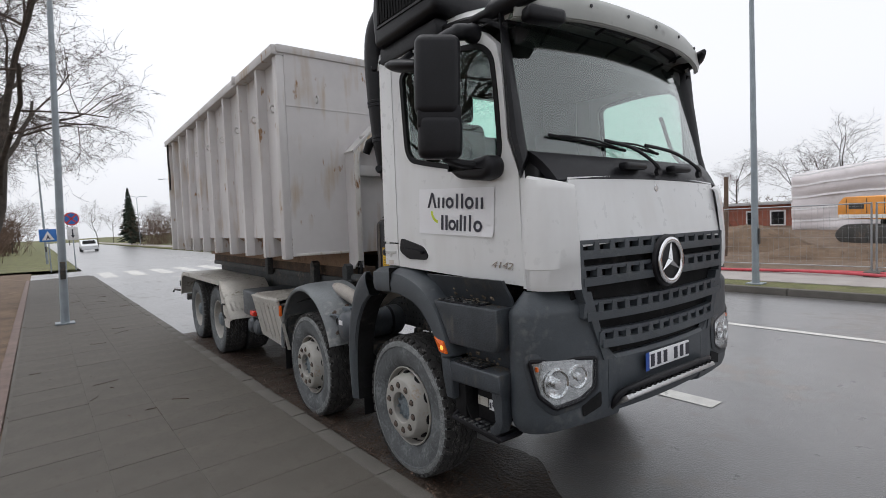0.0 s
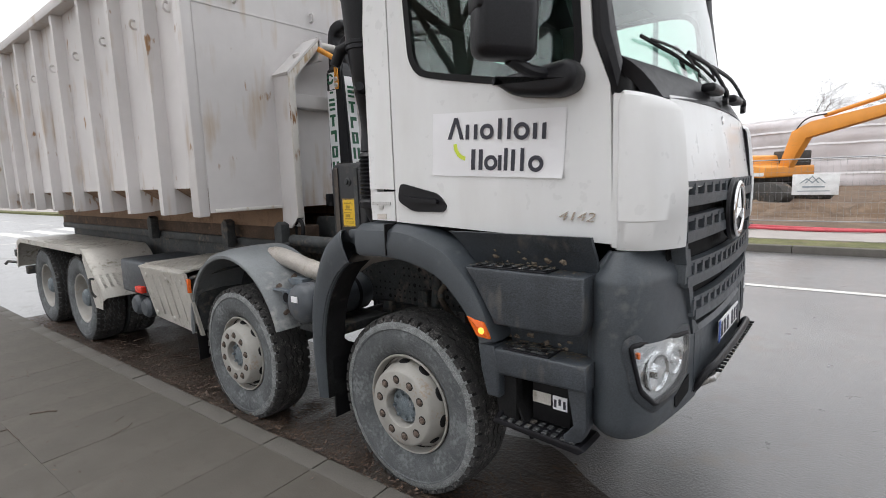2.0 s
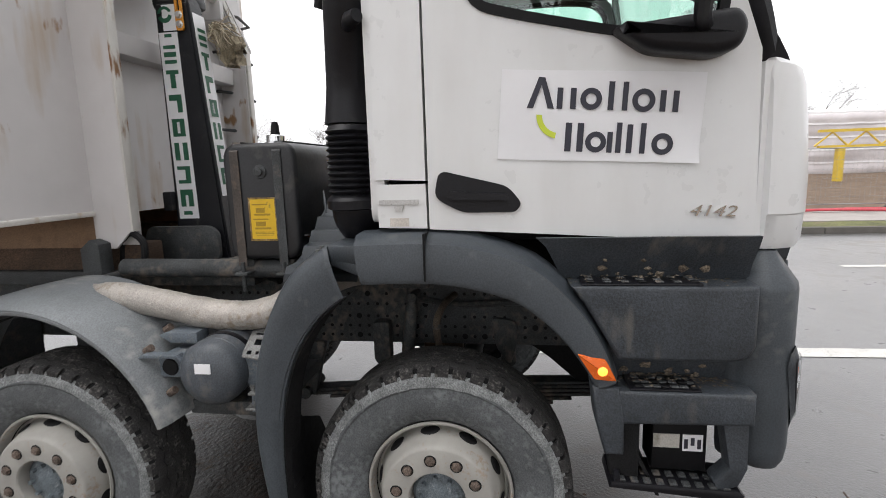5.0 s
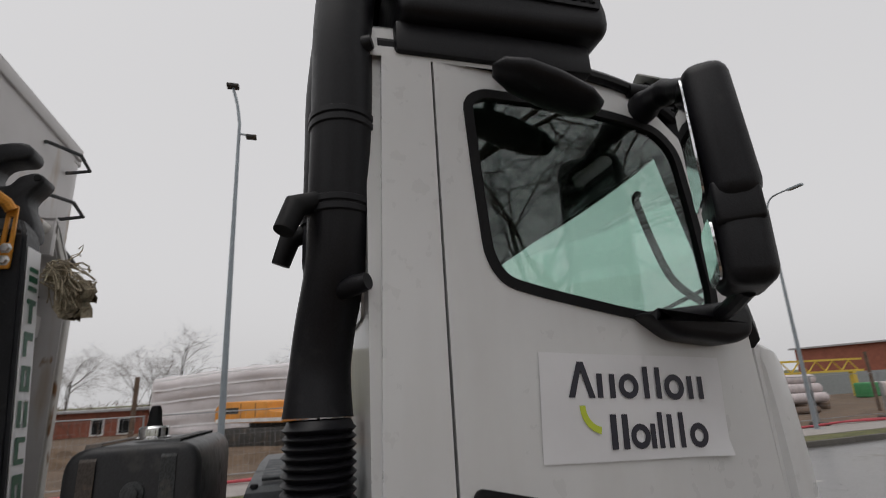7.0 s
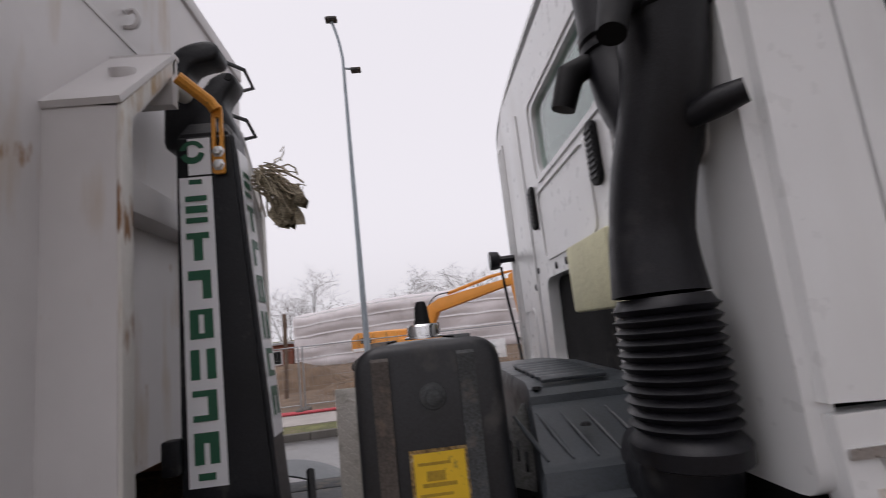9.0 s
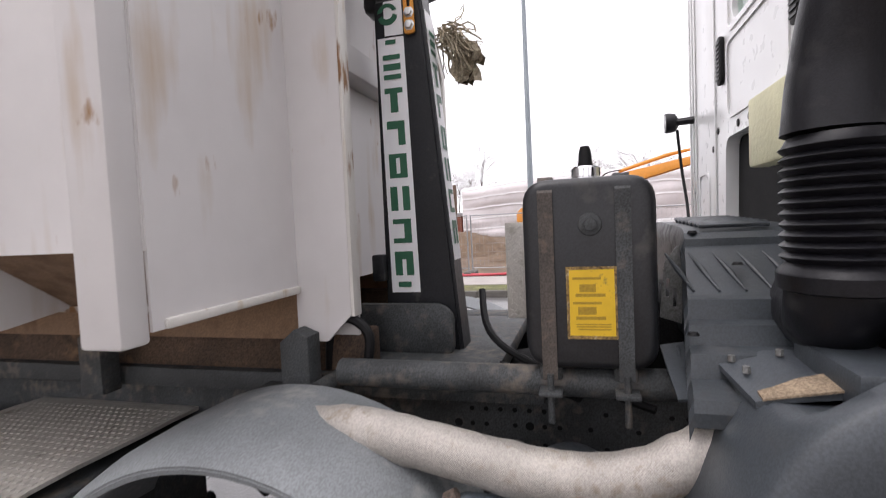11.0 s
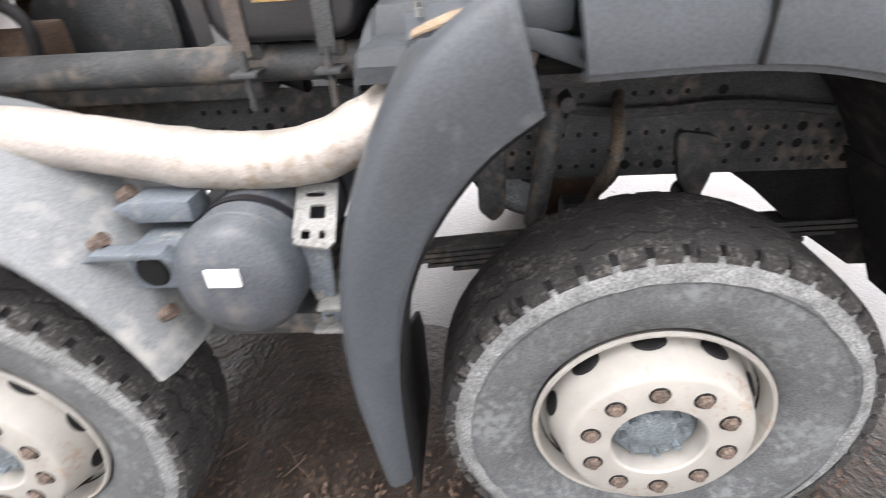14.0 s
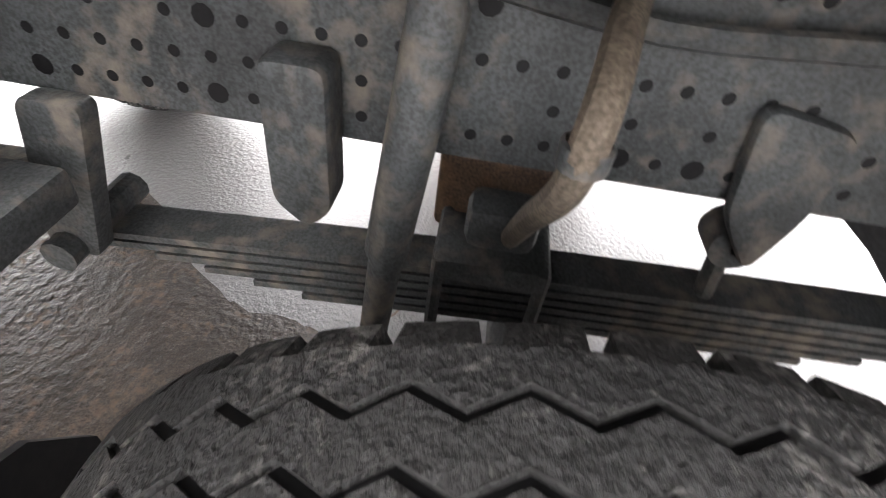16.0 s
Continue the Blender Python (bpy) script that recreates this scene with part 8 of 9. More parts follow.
for i in range(34):
    u, v = fr.uniform(38, 62), -34 + 2.6 * i + fr.uniform(-2, 2)
    if 36 < u < 45 and 5 < v < 20:
        u += 10
    copy_thing(far_tree, at_street(u, v, 0, fr.uniform(0, 360)) @ Matrix.Scale(fr.uniform(0.7, 1.15), 4))
for u, v, sc in ((-7.5, 62, 0.9), (-9, 48, 1.0), (-5.5, 78, 1.0), (-8, 96, 1.1), (5.5, 108, 1.2), (14, 96, 1.0), (18, 84, 0.8), (15, 118, 1.2), (-12, 70, 1.1), (20, 104, 1.0), (13.5, 66, 0.7), (17, 58, 0.75), (-6, 130, 1.3), (3, 150, 1.3), (12, 150, 1.3)):
    copy_thing(far_tree, at_street(u, v, 0, fr.uniform(0, 360)) @ Matrix.Scale(sc, 4))


def bush(name, spread, height, seed, m, label, count=260):
    rng = random.Random(seed)
    verts, faces = [], []
    for i in range(count):
        p = Vector((rng.gauss(0, spread[0] * 0.4), rng.gauss(0, spread[1] * 0.4), 0))
        pts = [p]
        d = Vector((rng.uniform(-0.5, 0.5), rng.uniform(-0.5, 0.5), 1))
        h = height * rng.uniform(0.45, 1.0)
        for k in range(4):
            d = d + Vector((rng.uniform(-0.35, 0.35), rng.uniform(-0.35, 0.35), 0))
            p = p + d.normalized() * h / 4
            pts.append(p)
            if k > 0:
                for q in range(3):
                    e = p + Vector((rng.uniform(-1, 1), rng.uniform(-1, 1), rng.uniform(0.1, 1))) * h * 0.2
                    limb(verts, faces, [p, e], 0.016, 0.006, 3)
        limb(verts, faces, pts, 0.025, 0.008, 3)
    me = bpy.data.meshes.new(name)
    me.from_pydata([tuple(v) for v in verts], [], faces)
    me.materials.append(brush)
    ob = new(name, me)
    ob.matrix_world = m
    return tagged(ob, label, "bush", "", "stuff")


for k, (u, v, su, sv, h) in enumerate(((-8, 42, 3, 5, 3.2), (-9, 54, 3, 6, 4.5), (-7.5, 68, 3, 7, 5.0), (16, 74, 4, 8, 5.0), (18, 60, 4, 6, 4.0), (13, 92, 4, 8, 5.5), (-7, 88, 3, 8, 6.0), (40, 16, 3, 8, 2.2), (40, -26, 3, 10, 2.2))):
    bush("brushwood", (su, sv), h, 50 + k, at_street(u, v), "leafless reddish-brown brushwood beside the street")


def spruce(m, height):
    rng = random.Random(12)
    tree = thing("spruce", "dark green spruce standing beyond the crossing", "tree", m)
    part("trunk", add_tube(B(), [(0, 0, 0), (0, 0, height)], [0.16, 0.02], 8), bark, tree)
    verts, faces = [], []
    for i in range(620):
        w = rng.random() ** 0.8
        z = height * (0.08 + 0.9 * w)
        reach = (1 - w) * height * 0.24 * rng.uniform(0.55, 1.1) + 0.15
        a = rng.uniform(0, 6.28)
        e = Vector((math.cos(a) * reach, math.sin(a) * reach, z - reach * 0.35))
        s = Vector((0, 0, z))
        side = Vector((-math.sin(a), math.cos(a), 0)) * (0.12 + 0.18 * reach)
        b = len(verts)
        mid = s.lerp(e, 0.6)
        verts += [s, mid + side, e, mid - side, mid + Vector((0, 0, -0.22))]
        faces += [(b, b + 1, b + 2), (b, b + 2, b + 3), (b + 1, b + 4, b + 2), (b + 3, b + 2, b + 4)]
    me = bpy.data.meshes.new("crown")
    me.from_pydata([tuple(v) for v in verts], [], faces)
    me.materials.append(needle)
    ob = new("crown", me)
    ob.parent = tree


spruce(at_street(10.5, 106), 10.5)
spruce(at_street(13.5, 128), 9.0)


# ---- street lamps and signs ----
def street_lamp(m, height, label, double):
    lamp = thing("street_lamp", label, "street lamp", m, group="street lamps")
    part("pole", add_tube(B(), [(0, 0, 0), (0, 0, height * 0.3), (0, 0, height)], [0.075, 0.065, 0.035], 14), steel_grey, lamp)
    part("base_plate", box(-0.16, 0.16, -0.16, 0.16, 0.0, 0.03, 0.006), steel_grey, lamp)
    part("hatch", box(-0.045, 0.045, -0.092, -0.075, 0.9, 1.25, 0.004), dark_steel, lamp, "small dark service hatch")
    if double == 1:
        part("arm", tube(smooth([(0, 0, height), (0, 0.07, height + 0.5), (0.02, 0.2, height + 1.0)], 4), 0.035, 8), steel_grey, lamp)
        part("lamp_head", box(-0.11, 0.11, 0.06, 0.34, height + 0.98, height + 1.05, 0.02), dark_steel, lamp, "flat dark lamp head")
        part("lower_arm", tube([(0, 0, height - 0.25), (0.0, -0.25, height - 0.28)], 0.025, 8), steel_grey, lamp)
        part("lower_lamp_head", box(-0.10, 0.10, -0.40, -0.16, height - 0.35, height - 0.28, 0.02), dark_steel, lamp)
    elif double == 2:
        for s in (1, -1):
            part("arm", tube(smooth([(0, 0, height - 0.2), (s * 0.3, 0, height + 0.25), (s * 1.1, 0, height + 0.3)], 5), 0.03, 8), steel_grey, lamp)
            part("lamp_head", box(s * 1.0, s * 1.55, -0.09, 0.09, height + 0.24, height + 0.32, 0.02), steel_grey, lamp)
    return lamp


street_lamp(at_street(-2.675, 9.95, PAVE_Z) @ pose(0, 0, 0, 0, 2.3, 0), 9.0, "grey steel street lamp on the pavement", 0)
street_lamp(pose(9.47, 2.03, -0.06), 8.3, "grey steel street lamp with two flat heads", 1)
street_lamp(pose(11.6, -16.0, -0.07), 7.8, "grey steel street lamp with two arms", 2)
street_lamp(pose(10.2, 34, -0.07), 8.0, "grey steel street lamp with two arms", 2)
street_lamp(at_street(-2.6, 40, 0.05), 8.0, "grey steel street lamp beyond the crossing", 2)
street_lamp(pose(8.5, 66, -0.07), 8.0, "grey steel street lamp with two arms", 2)
street_lamp(pose(8.0, 98, -0.07), 8.0, "grey steel street lamp with two arms", 2)

cross = thing("crossing_sign", "blue square pedestrian crossing sign with a white triangle", "road sign", pose(-3.4, 30.5, 0.05))
part("post", tube([(0, 0, 0), (0, 0, 2.3)], 0.03, 8), steel_grey, cross)
part("panel", box(-0.36, 0.36, -0.045, -0.03, 1.60, 2.25, 0.01), sign_blue, cross)
part("triangle", add_prism(B(), [(-0.26, 1.68), (0.26, 1.68), (0, 2.16)], "y", -0.05, -0.045), sign_white, cross)
part("symbol", add_prism(B(), [(-0.10, 1.71), (-0.06, 1.71), (0.0, 1.80), (0.06, 1.71), (0.10, 1.71), (0.03, 1.88), (0.0, 1.99), (-0.03, 1.88)], "y", -0.054, -0.05), ink, cross)
nostop = thing("no_stopping_sign", "round blue and red no-stopping sign with a white plate", "road sign", pose(-2.35, 30.8, 0.05))
part("post", tube([(0, 0, 0), (0, 0, 3.1)], 0.03, 8), steel_grey, nostop)
part("disc", add_lathe(B(), [(0.0, -0.05), (0.30, -0.05), (0.30, -0.035)], (0, 0, 2.75), axis="y", seg=28), sign_blue, nostop)
part("rim", add_lathe(B(), [(0.29, -0.056), (0.35, -0.056), (0.35, -0.03)], (0, 0, 2.75), axis="y", seg=28), sign_red, nostop)
for a in (45, -45):
    bm = box(-0.30, 0.30, -0.056, -0.052, -0.035, 0.035)
    bmesh.ops.transform(bm, matrix=Matrix.Translation((0, 0, 2.75)) @ Matrix.Rotation(radians(a), 4, "Y"), verts=bm.verts)
    part("cross_bar", bm, sign_red, nostop)
part("plate", box(-0.25, 0.25, -0.05, -0.035, 1.62, 2.32, 0.01), sign_white, nostop)
part("arrow", add_prism(B(), [(-0.03, 2.2), (0.03, 2.2), (0.03, 1.88), (0.09, 1.88), (0, 1.72), (-0.09, 1.88), (-0.03, 1.88)], "y", -0.054, -0.05), ink, nostop)

# side street that meets the road beyond the pavement, with a grass triangle
bm = add_box(B(), -30, KERB - 0.05, 25.0, 29.5, -0.2, 0.03)
solid("side_road", bm, asphalt, "pale damp side road joining the street", "road", STREET, kind="structure")
bm = B()
add_sheet(bm, [[(u, v, 0.08 + 0.25 * min(1, (KERB - u) / 8)) for u in (KERB - 0.2, -2.5, -5, -9, -30)] for v in (31.0, 40, 60, 100, 240)])
solid("grass_bank", bm, grass_mat, "sloping bank of short winter grass", "grass", STREET, kind="structure")

# distant white car on the road
car = thing("parked_car", "small white hatchback far down the street", "car", at_street(1.9, 74))
white_car = material("white_car_paint", (0.75, 0.76, 0.78), 0.3, vary=0.02, coat=0.4)
part("body", add_prism(B(), rounded([(-2.0, 0.25), (-2.0, 0.75), (-1.1, 0.92), (-0.5, 1.40), (1.3, 1.45), (1.95, 0.95), (2.0, 0.3)], 0.08), "x", -0.85, 0.85, 0.06, 2), white_car, car)
part("windscreen", add_sheet(B(), [[(x, -1.09, 0.97) for x in (-0.7, 0.7)], [(x, -0.56, 1.36) for x in (-0.62, 0.62)]], thick=(0, 0.01, -0.01)), dark_cavity, car)
for x in (-0.55, 0.55):
    part("headlamp", box(x - 0.18, x + 0.18, -2.03, -1.9, 0.58, 0.72, 0.03), sign_white, car)
for x in (-0.78, 0.78):
    for y in (-1.25, 1.3):
        part("tyre", add_lathe(B(), [(0.0, -0.1), (0.3, -0.1), (0.32, -0.06), (0.32, 0.06), (0.3, 0.1), (0.0, 0.1)], (x, y, 0.30), seg=20), tyre_rubber, car)

# dark blue estate car by the far kerb, its tail towards the truck
blue_paint = material("dark_blue_car_paint", (0.012, 0.016, 0.035), 0.25, vary=0.1, scale=3, dirt=(0.06, 0.058, 0.055), dirt_amount=0.25, coat=0.6)
tail_red = material("tail_lamp_red", (0.35, 0.012, 0.014), 0.2, vary=0.05, coat=0.5)
estate = thing("parked_car", "dark blue estate car beside the far kerb", "car", at_street(9.5, -22.0, road_z(9.5)))
part("body", add_prism(B(), rounded([(2.12, 0.30), (2.15, 0.62), (2.05, 0.98), (1.72, 1.40), (1.5, 1.45), (-0.4, 1.46), (-1.05, 0.98), (-2.0, 0.82), (-2.1, 0.32)], 0.07), "x", -0.86, 0.86, 0.07, 2), blue_paint, estate)
part("rear_window", add_sheet(B(), [[(x, 2.062, 1.0) for x in (-0.68, 0.68)], [(x, 1.775, 1.36) for x in (-0.58, 0.58)]], thick=(0, -0.01, -0.01)), dark_cavity, estate, "dark sloping rear window")
for x in (-0.865, 0.865):
    for y0, y1 in ((0.55, 1.5), (-0.62, 0.45)):
        part("side_window", add_prism(B(), rounded([(y0, 1.0), (y0 + 0.06, 1.38), (y1 - 0.12, 1.38), (y1, 1.0)], 0.04), "x", x - 0.004, x + 0.004), dark_cavity, estate)
    part("tail_lamp", box(x - 0.13 if x > 0 else x - 0.006, x + 0.006 if x > 0 else x + 0.13, 1.98, 2.14, 0.78, 0.98, 0.02), tail_red, estate, "red tail lamp")
part("number_plate", box(-0.26, 0.26, 2.15, 2.162, 0.66, 0.77, 0.003), sign_white, estate)
part("rear_bumper", box(-0.84, 0.84, 2.05, 2.2, 0.32, 0.56, 0.05), blue_paint, estate)
for x in (-0.78, 0.78):
    for y in (-1.3, 1.3):
        part("tyre", add_lathe(B(), [(0.0, -0.1), (0.3, -0.1), (0.32, -0.06), (0.32, 0.06), (0.3, 0.1), (0.0, 0.1)], (x, y, 0.32), seg=20), tyre_rubber, estate)

# ---- wrapped building on the site ----
wrapped = thing("wrapped_building", "low building wrapped in white scaffold film with straps", "building")
LEFT, RIGHT, FRONT = 9.3, -27.0, 32.0


def film_top(y):
    w = (LEFT - y) / (LEFT - RIGHT)
    return 3.35 + 0.68 * math.sin(min(1, w * 3.6) * 1.57) - 0.25 * max(0, w - 0.5) * 2


rows = []
NV = 110
for j in range(15):
    row = []
    for i in range(NV + 1):
        w = i / NV
        if w < 0.12:
            a = w / 0.12
            y, x = LEFT - 0.6 * (1 - math.cos(a * 1.57)) + 0, FRONT + 5 * (1 - math.sin(a * 1.57))
        elif w > 0.93:
            a = (w - 0.93) / 0.07
            y, x = RIGHT + 0.0 - 0.6 * math.sin(a * 1.57), FRONT + 5 * (1 - math.cos(a * 1.57))
        else:
            y, x = LEFT - 0.6 + (RIGHT - LEFT + 0.6) * (w - 0.12) / 0.81, FRONT
        top = film_top(y)
        h = j / 14
        billow = 0.16 * math.sin(math.pi * ((h * 5) % 1)) + 0.22 * noise.noise((y * 0.55, h * 3, 3.0)) + 0.10 * noise.noise((y * 2.1, h * 8, 7.0))
        sagz = 0.12 * noise.noise((y * 0.7, 2.0, h))
        row.append((x - billow + (0.5 * max(0, h - 0.9) * 10 * 0.4), y, 0.05 + top * h + sagz * h))
    rows.append(row)
# roof sheet falling away behind the parapet
rows.append([(x + 2.5, y * 0.96, z + 0.25 + 0.15 * noise.noise((y, 1, 1))) for x, y, z in rows[-1]])
rows.append([(x + 6.0, y * 0.9, z - 0.2) for x, y, z in rows[-1]])
part("film", add_sheet(B(), rows), wrap_film, wrapped, "billowing white scaffold film", 60)
for h in (0.2, 0.4, 0.6, 0.8, 0.97):
    pts = []
    for i in range(NV + 1):
        j = h * 14
        a, b = rows[int(j)][i], rows[int(j) + 1][i]
        p = Vector(a).lerp(Vector(b), j - int(j))
        pts.append(p)
    bm = B()
    add_sheet(bm, [[p + Vector((-0.05, 0, 0.05)) for p in pts], [p + Vector((-0.06, 0, -0.05)) for p in pts]])
    part("strap", bm, strap_white, wrapped, "white tension strap")
part("core", box(FRONT + 1.2, FRONT + 9, RIGHT + 1, LEFT - 1.2, 0, 3.2), brick_red, wrapped)

# ---- soil heap and berm ----
def heap(name, cu, cv, ru, rv, h, seed, label):
    bm = B()
    rows = []
    for i in range(25):
        r = i / 24
        rows.append([(cu + ru * r * math.cos(w), cv + rv * r * math.sin(w), 0.05 + h * (max(0, math.cos(r * 1.57)) ** 1.2) + 0.28 * h * r * (1 - r) * 2.2 * noise.noise((math.cos(w) * 2.2 * r * 2, math.sin(w) * 2.2 * r * 2, seed)) + 0.07 * noise.noise((cu + r * 14 * math.cos(w), r * 14 * math.sin(w), seed))) for w in [2 * math.pi * k / 48 for k in range(48)]])
    grid = [[bm.verts.new(p) for p in row] for row in rows[1:]]
    tip = bm.verts.new(rows[0][0])
    for k in range(48):
        bm.faces.new((tip, grid[0][k], grid[0][(k + 1) % 48]))
    for a, b in zip(grid, grid[1:]):
        quad_strip(bm, a, b, True)
    bmesh.ops.recalc_face_normals(bm, faces=list(bm.faces))
    return solid(name, bm, soil, label, "soil heap", kind="stuff")


heap("soil_heap", 18.6, 5.8, 2.2, 2.5, 1.05, 2, "tall heap of dug brown soil behind the fence")
heap("soil_heap", 19.5, 9.0, 2.0, 2.0, 0.7, 6, "heap of dug brown soil behind the fence")
for k in range(7):
    heap("soil_ridge", 16.2 + 0.4 * math.sin(k * 2), 3.2 - 1.9 * k, 1.5, 1.7, 0.45 + 0.15 * math.sin(k * 3), 10 + k, "low ridge of churned brown soil")

# ---- excavator ----
exc = thing("excavator", "orange tracked excavator with its boom over the site", "excavator", pose(21.6, 0.5, 0.0, 0, 0, -33) @ Matrix.Scale(1.2, 4))
for x in (-0.9, 0.9):
    tr = part("track", add_prism(B(), rounded([(-0.9, 0.38), (-0.6, 0.06), (2.5, 0.06), (2.9, 0.38), (2.5, 0.76), (-0.55, 0.76)], 0.25, 6), "x", x - 0.25, x + 0.25, 0.03), dark_steel, exc, "dark muddy crawler track")
    for k in range(5):
        part("roller", add_lathe(B(), [(0, -0.27), (0.14, -0.27), (0.14, 0.27), (0, 0.27)], (x, -0.4 + 0.7 * k, 0.26), seg=14), dark_steel, tr)
part("slew_ring", box(-0.7, 0.7, 0.2, 1.6, 0.76, 0.9, 0.02), dark_steel, exc)
part("body", add_prism(B(), rounded([(-0.1, 0.9), (-0.1, 1.25), (0.5, 1.30), (0.6, 1.62), (2.5, 1.66), (2.75, 1.45), (2.75, 0.95)], 0.07), "x", -1.1, 1.1, 0.03), excavator_yellow, exc, "orange engine housing")
part("stripe", box(-1.112, -1.10, -0.05, 2.7, 0.96, 1.08), sign_white, exc, "pale stripe")
part("grille", box(-1.108, -1.1, 1.75, 2.3, 1.25, 1.45), dark_steel, exc)
for y in (1.05, 1.65, 2.4):
    part("panel_joint", box(-1.106, -1.1, y - 0.012, y + 0.012, 1.1, 1.58), dark_steel, exc)
part("cab_frame", box(0.25, 1.0, -0.05, 0.75, 1.25, 1.75, 0.04), dark_steel, exc, "dark glazed driver cab")
bm = add_prism(B(), [(0.35, 0.95), (0.05, 0.95), (-0.65, 2.12), (-3.75, 2.78), (-3.75, 3.02), (-0.75, 2.62), (-0.15, 2.35)], "x", -0.12, 0.16, 0.02)
part("boom", bm, excavator_yellow, exc, "bent orange boom")
part("boom_ram", tube([(-0.0, 0.15, 1.0), (0, -0.55, 2.1)], 0.05, 10), bright_alu, exc)
part("stick_ram", tube([(0.02, -1.1, 2.76), (0.02, -2.9, 3.15), (0.02, -3.8, 3.25)], [0.06, 0.06, 0.035], 10), excavator_yellow, exc)
part("stick", add_prism(B(), [(-3.62, 3.1), (-3.95, 3.3), (-4.08, 3.0), (-4.05, 0.9), (-3.92, 0.85), (-3.72, 2.55)], "x", -0.1, 0.14, 0.015), excavator_yellow, exc, "orange dipper stick")
part("bucket", add_prism(B(), rounded([(-3.8, 0.95), (-4.1, 0.95), (-4.25, 0.6), (-4.15, 0.2), (-3.85, 0.3), (-3.95, 0.6)], 0.05), "x", -0.25, 0.25, 0.01), dark_steel, exc, "dark steel bucket")
part("boom_hose", tube(smooth([(-0.05, 0.2, 1.3), (-0.05, -0.2, 2.3), (-0.05, -0.6, 2.72), (-0.05, -1.2, 2.8)], 5), 0.02, 6), rubber_and_hole_black, exc)

# ---- mesh fence along the site ----
def fence_panel(m):
    f = thing("fence_panel", "grey wire mesh site fence panel on concrete feet", "fence", m, group="site fence panels")
    for y in (0.0, 3.4):
        part("post", tube([(0, y, 0.0), (0, y, 1.68)], 0.02, 8), fence_wire, f)
        part("foot", box(-0.3, 0.3, y - 0.1, y + 0.1, 0.0, 0.12, 0.02), kerb_grey, f, "concrete fence foot")
    for z in (0.2, 1.66):
        part("rail", tube([(0, 0, z), (0, 3.4, z)], 0.016, 6), fence_wire, f)
    bm = B()
    for i in range(28):
        add_tube(bm, [(0, 0.12 * (i + 0.5), 0.2), (0, 0.12 * (i + 0.5), 1.66)], 0.0022, 3, False)
    for i in range(6):
        add_tube(bm, [(0, 0, 0.4 + 0.24 * i), (0, 3.4, 0.4 + 0.24 * i)], 0.0022, 3, False)
    tagged(part("mesh", bm, fence_wire, f), kind="stuff")
    return f


fp = fence_panel(at_street(11.8, -3.3, 0.17))
for k in (-7, -6, -5, -4, -3, -2, -1, 1, 2):
    copy_thing(fp, at_street(11.8 + 0.05 * (k % 2), -3.3 + 3.5 * k, 0.17, 0.8 * (k % 3 - 1)))
banner = solid("banner", box(11.62, 11.635, -1.36, -0.48, 1.0, 1.48, 0.002), sign_white, "white banner with a grey mark on the site fence", "banner")
for y, h in ((-0.98, 0.14), (-0.86, 0.18), (-0.76, 0.12)):
    part("banner_peak", add_prism(B(), [(y - 0.14, 1.27), (y, 1.27 + h), (y + 0.14, 1.27), (y + 0.11, 1.27), (y, 1.235 + h), (y - 0.11, 1.27)], "x", 11.615 - 0.001 * h, 11.62), steel_grey, banner)
part("banner_line", box(11.615, 11.62, -1.10, -0.68, 1.17, 1.205), steel_grey, banner)
part("banner_small_line", box(11.615, 11.62, -1.20, -0.58, 1.08, 1.10), steel_grey, banner)
for u, v, h, lean in ((15.6, 4.9, 2.8, 2), (14.6, -14.5, 3.0, -4), (14.2, -24, 2.6, 0)):
    bm = tube([(0, 0, 0), (0.02, 0, h * 0.5), (0, 0.02, h)], 0.07, 10)
    solid("wooden_post", bm, wood_brown, "weathered brown wooden post on the site", "post", at_street(u, v, 0.1) @ pose(0, 0, 0, lean, 0, 0))
for k, off in enumerate((0.0, 0.25)):
    pts = [Vector((11.42 + off * 0.5 + 0.12 * math.sin(v * 0.6 + k), v, 0.235 + 0.02 * math.sin(v * 1.3 + k))) for v in np.linspace(-30, 14, 90)]
    solid("site_hose", tube(pts, 0.035, 8), hose_pink, "red plastic hose lying along the site edge", "hose", STREET)

# ---- brick sheds and far site ----
def brick_building(m, w, d, h, label, openings):
    b = thing("brick_building", label, "building", m)
    part("wall", box(0, d, 0, w, 0, h), brick_red, b)
    part("roof", box(-0.4, d + 0.4, -0.4, w + 0.4, h, h + 0.18, 0.02), material("shed_roof", (0.42, 0.42, 0.43), 0.7, vary=0.1), b, "pale flat roof")
    for y, z, ww, hh in openings:
        win = part("window", box(-0.03, 0.03, y, y + ww, z, z + hh), sign_white, b, "pale boarded window")
        part("pane", box(-0.05, -0.031, y + 0.1, y + ww - 0.1, z + 0.1, z + hh - 0.1), dark_cavity, win)
    return b


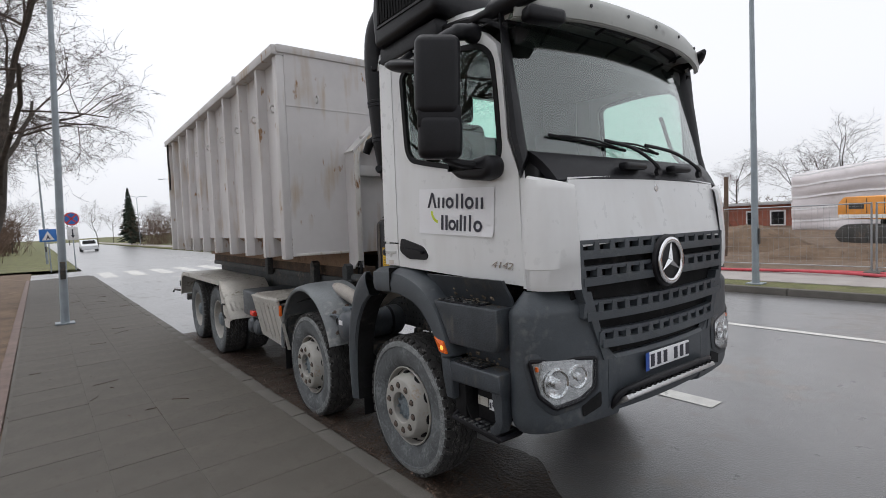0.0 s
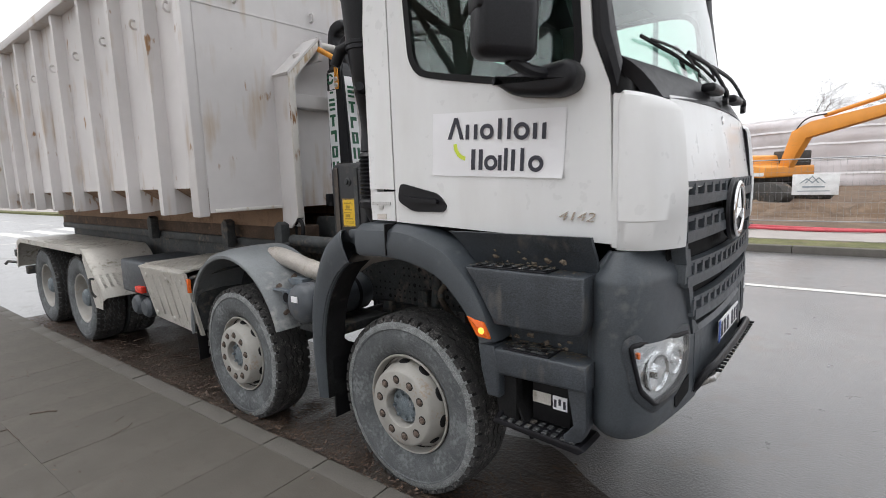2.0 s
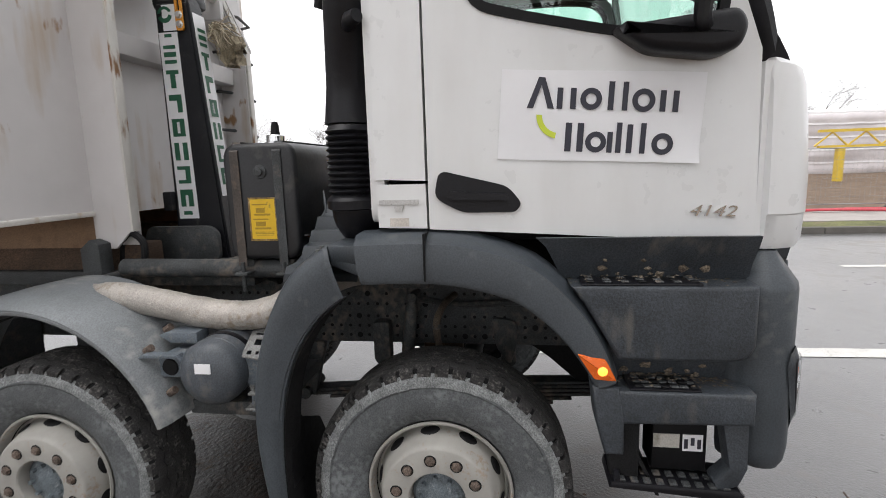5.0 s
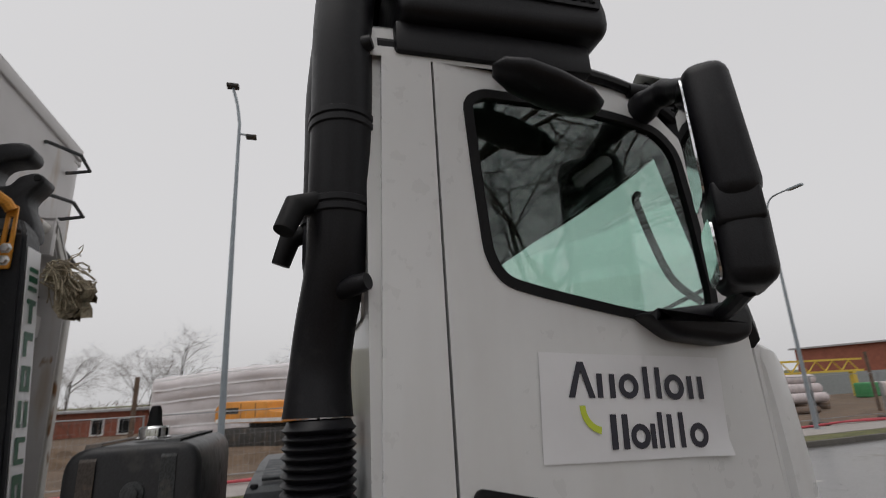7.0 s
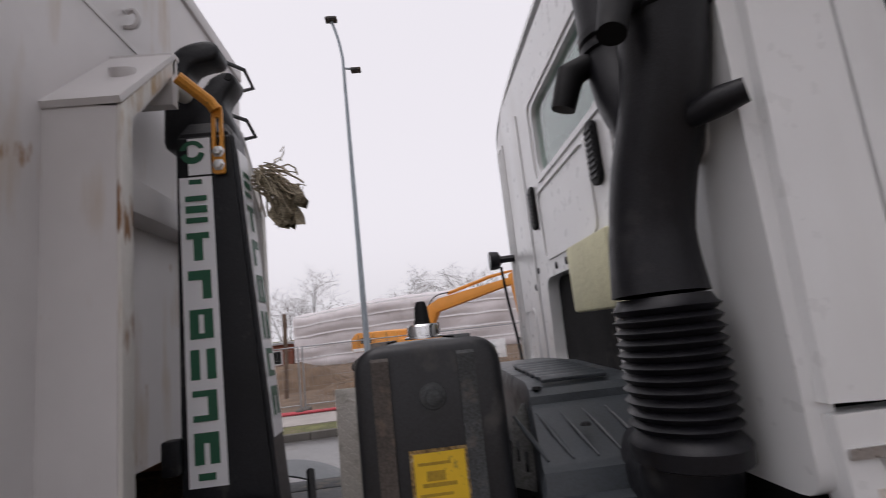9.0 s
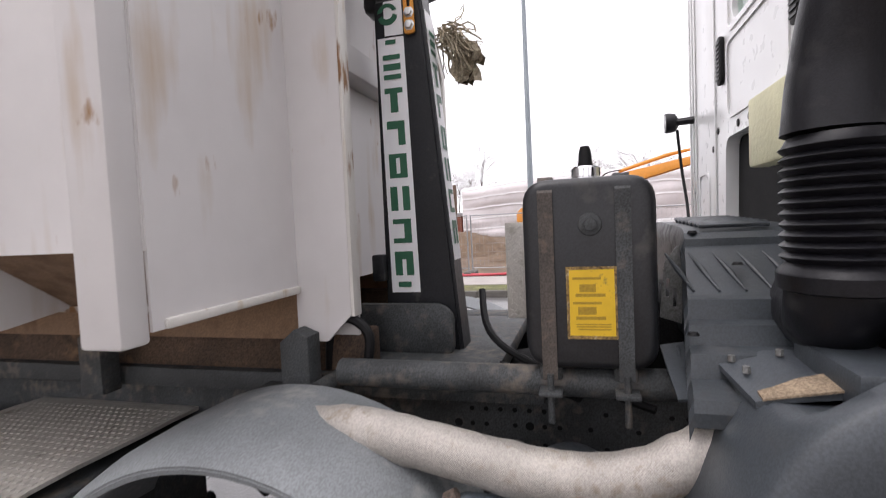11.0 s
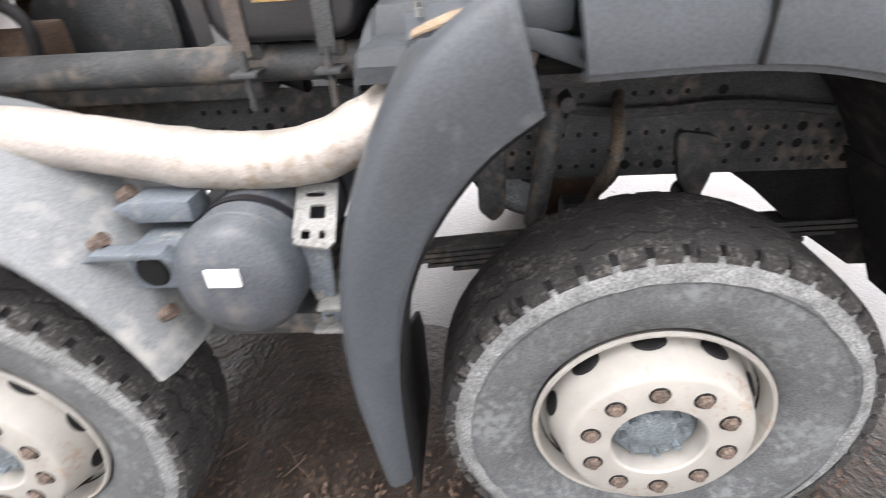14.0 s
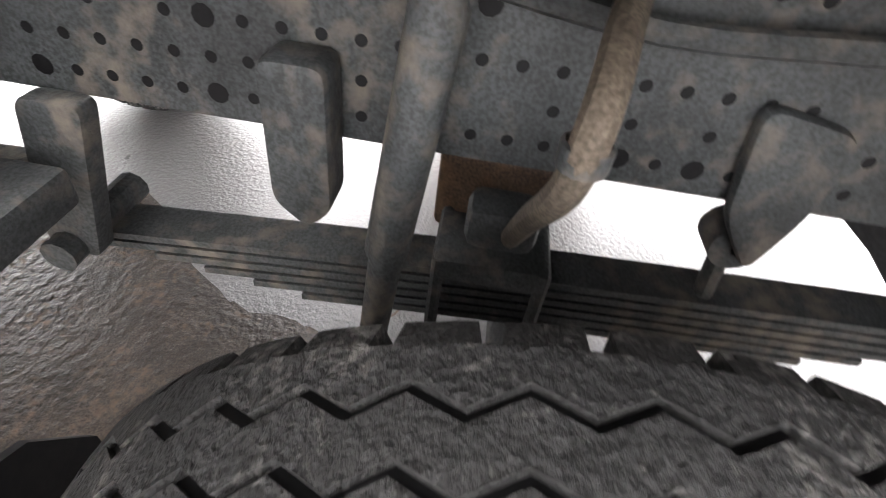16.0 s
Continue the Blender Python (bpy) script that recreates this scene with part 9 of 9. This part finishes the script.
brick_building(pose(38, 10.4, 0), 8.5, 8, 1.7, "low red brick shed behind the soil heap", ((0.8, 0.2, 1.0, 1.1), (2.6, 0.2, 0.8, 1.1)))
brick_building(pose(30, -77, 0), 25.5, 12, 4.1, "long red brick hall at the far side of the site", ())
gantry = thing("gantry", "long yellow steel truss lying on the site", "gantry", pose(24.5, -36.5, 0))
for z in (1.75, 2.5):
    part("chord", box(-0.1, 0.1, 0, 22, z, z + 0.13), gantry_yellow, gantry)
for k in range(15):
    bm = tube([(0, 0.4 + 1.45 * k, 1.85), (0, 1.1 + 1.45 * k, 2.5), (0, 1.85 + 1.45 * k, 1.85)], 0.05, 6)
    part("brace", bm, gantry_yellow, gantry)
for y in (1, 11, 21):
    part("leg", box(-0.15, 0.15, y - 0.15, y + 0.15, 0, 1.75), gantry_yellow, gantry)
for j in range(3):
    for i in range(4 - j):
        bm = add_tube(B(), [(0, 0, 0), (0, 2.2, 0.02), (0, 4.6, 0)], 0.24, 12)
        solid("wrapped_pipe", bm, bundle_white, "film-wrapped pipe bundle stacked on timber", "pipe bundle", pose(18.0 + 0.5 * i + 0.25 * j, -24.6, 0.70 + 0.44 * j), group="pipe bundles")
for k in range(4):
    solid("timber_bearer", box(17.6, 20.2, -24.3 + 1.3 * k, -24.1 + 1.3 * k, 0.17, 0.46, 0.01), wood_brown, "brown timber bearer under the pipes", "timber", group="timber bearers")
for k in range(5):
    bm = tube([(0, 0, 0.15), (0.1, 3.5, 0.22)], 0.11, 8)
    solid("log", bm, wood_brown, "brown round log on the site", "log", pose(16.2 + 0.24 * k, -21.8 - 0.3 * k, 0.12 + 0.03 * (k % 2)), group="logs")
for k in range(4):
    bm = add_box(B(), -0.5, 0.5, -0.5, 0.5, 0, 0.9, 0.12, 3)
    solid("sack", bm, green_bag if k == 0 else bundle_white, "bulging builder's sack on the site", "sack", pose(22.5, -33.7 - 1.3 * k, 0.17, 0, 0, 20 * k), group="sacks")
solid("site_hoarding", box(28, 28.06, -60, -26, 0, 1.7), material("grey_hoarding", (0.30, 0.33, 0.33), 0.7, vary=0.1), "grey sheet hoarding across the site", "hoarding")

# ---- the whole plan to its true size ----
for ob in list(scene.objects):
    if ob.parent is None and ob.type not in {"CAMERA", "LIGHT"}:
        if ob.name.split(".")[0] in FAR_SIDE:
            ob.matrix_basis = Matrix.Translation((0, 0, -FAR_DROP)) @ ob.matrix_basis
        ob.matrix_basis = GROW @ ob.matrix_basis
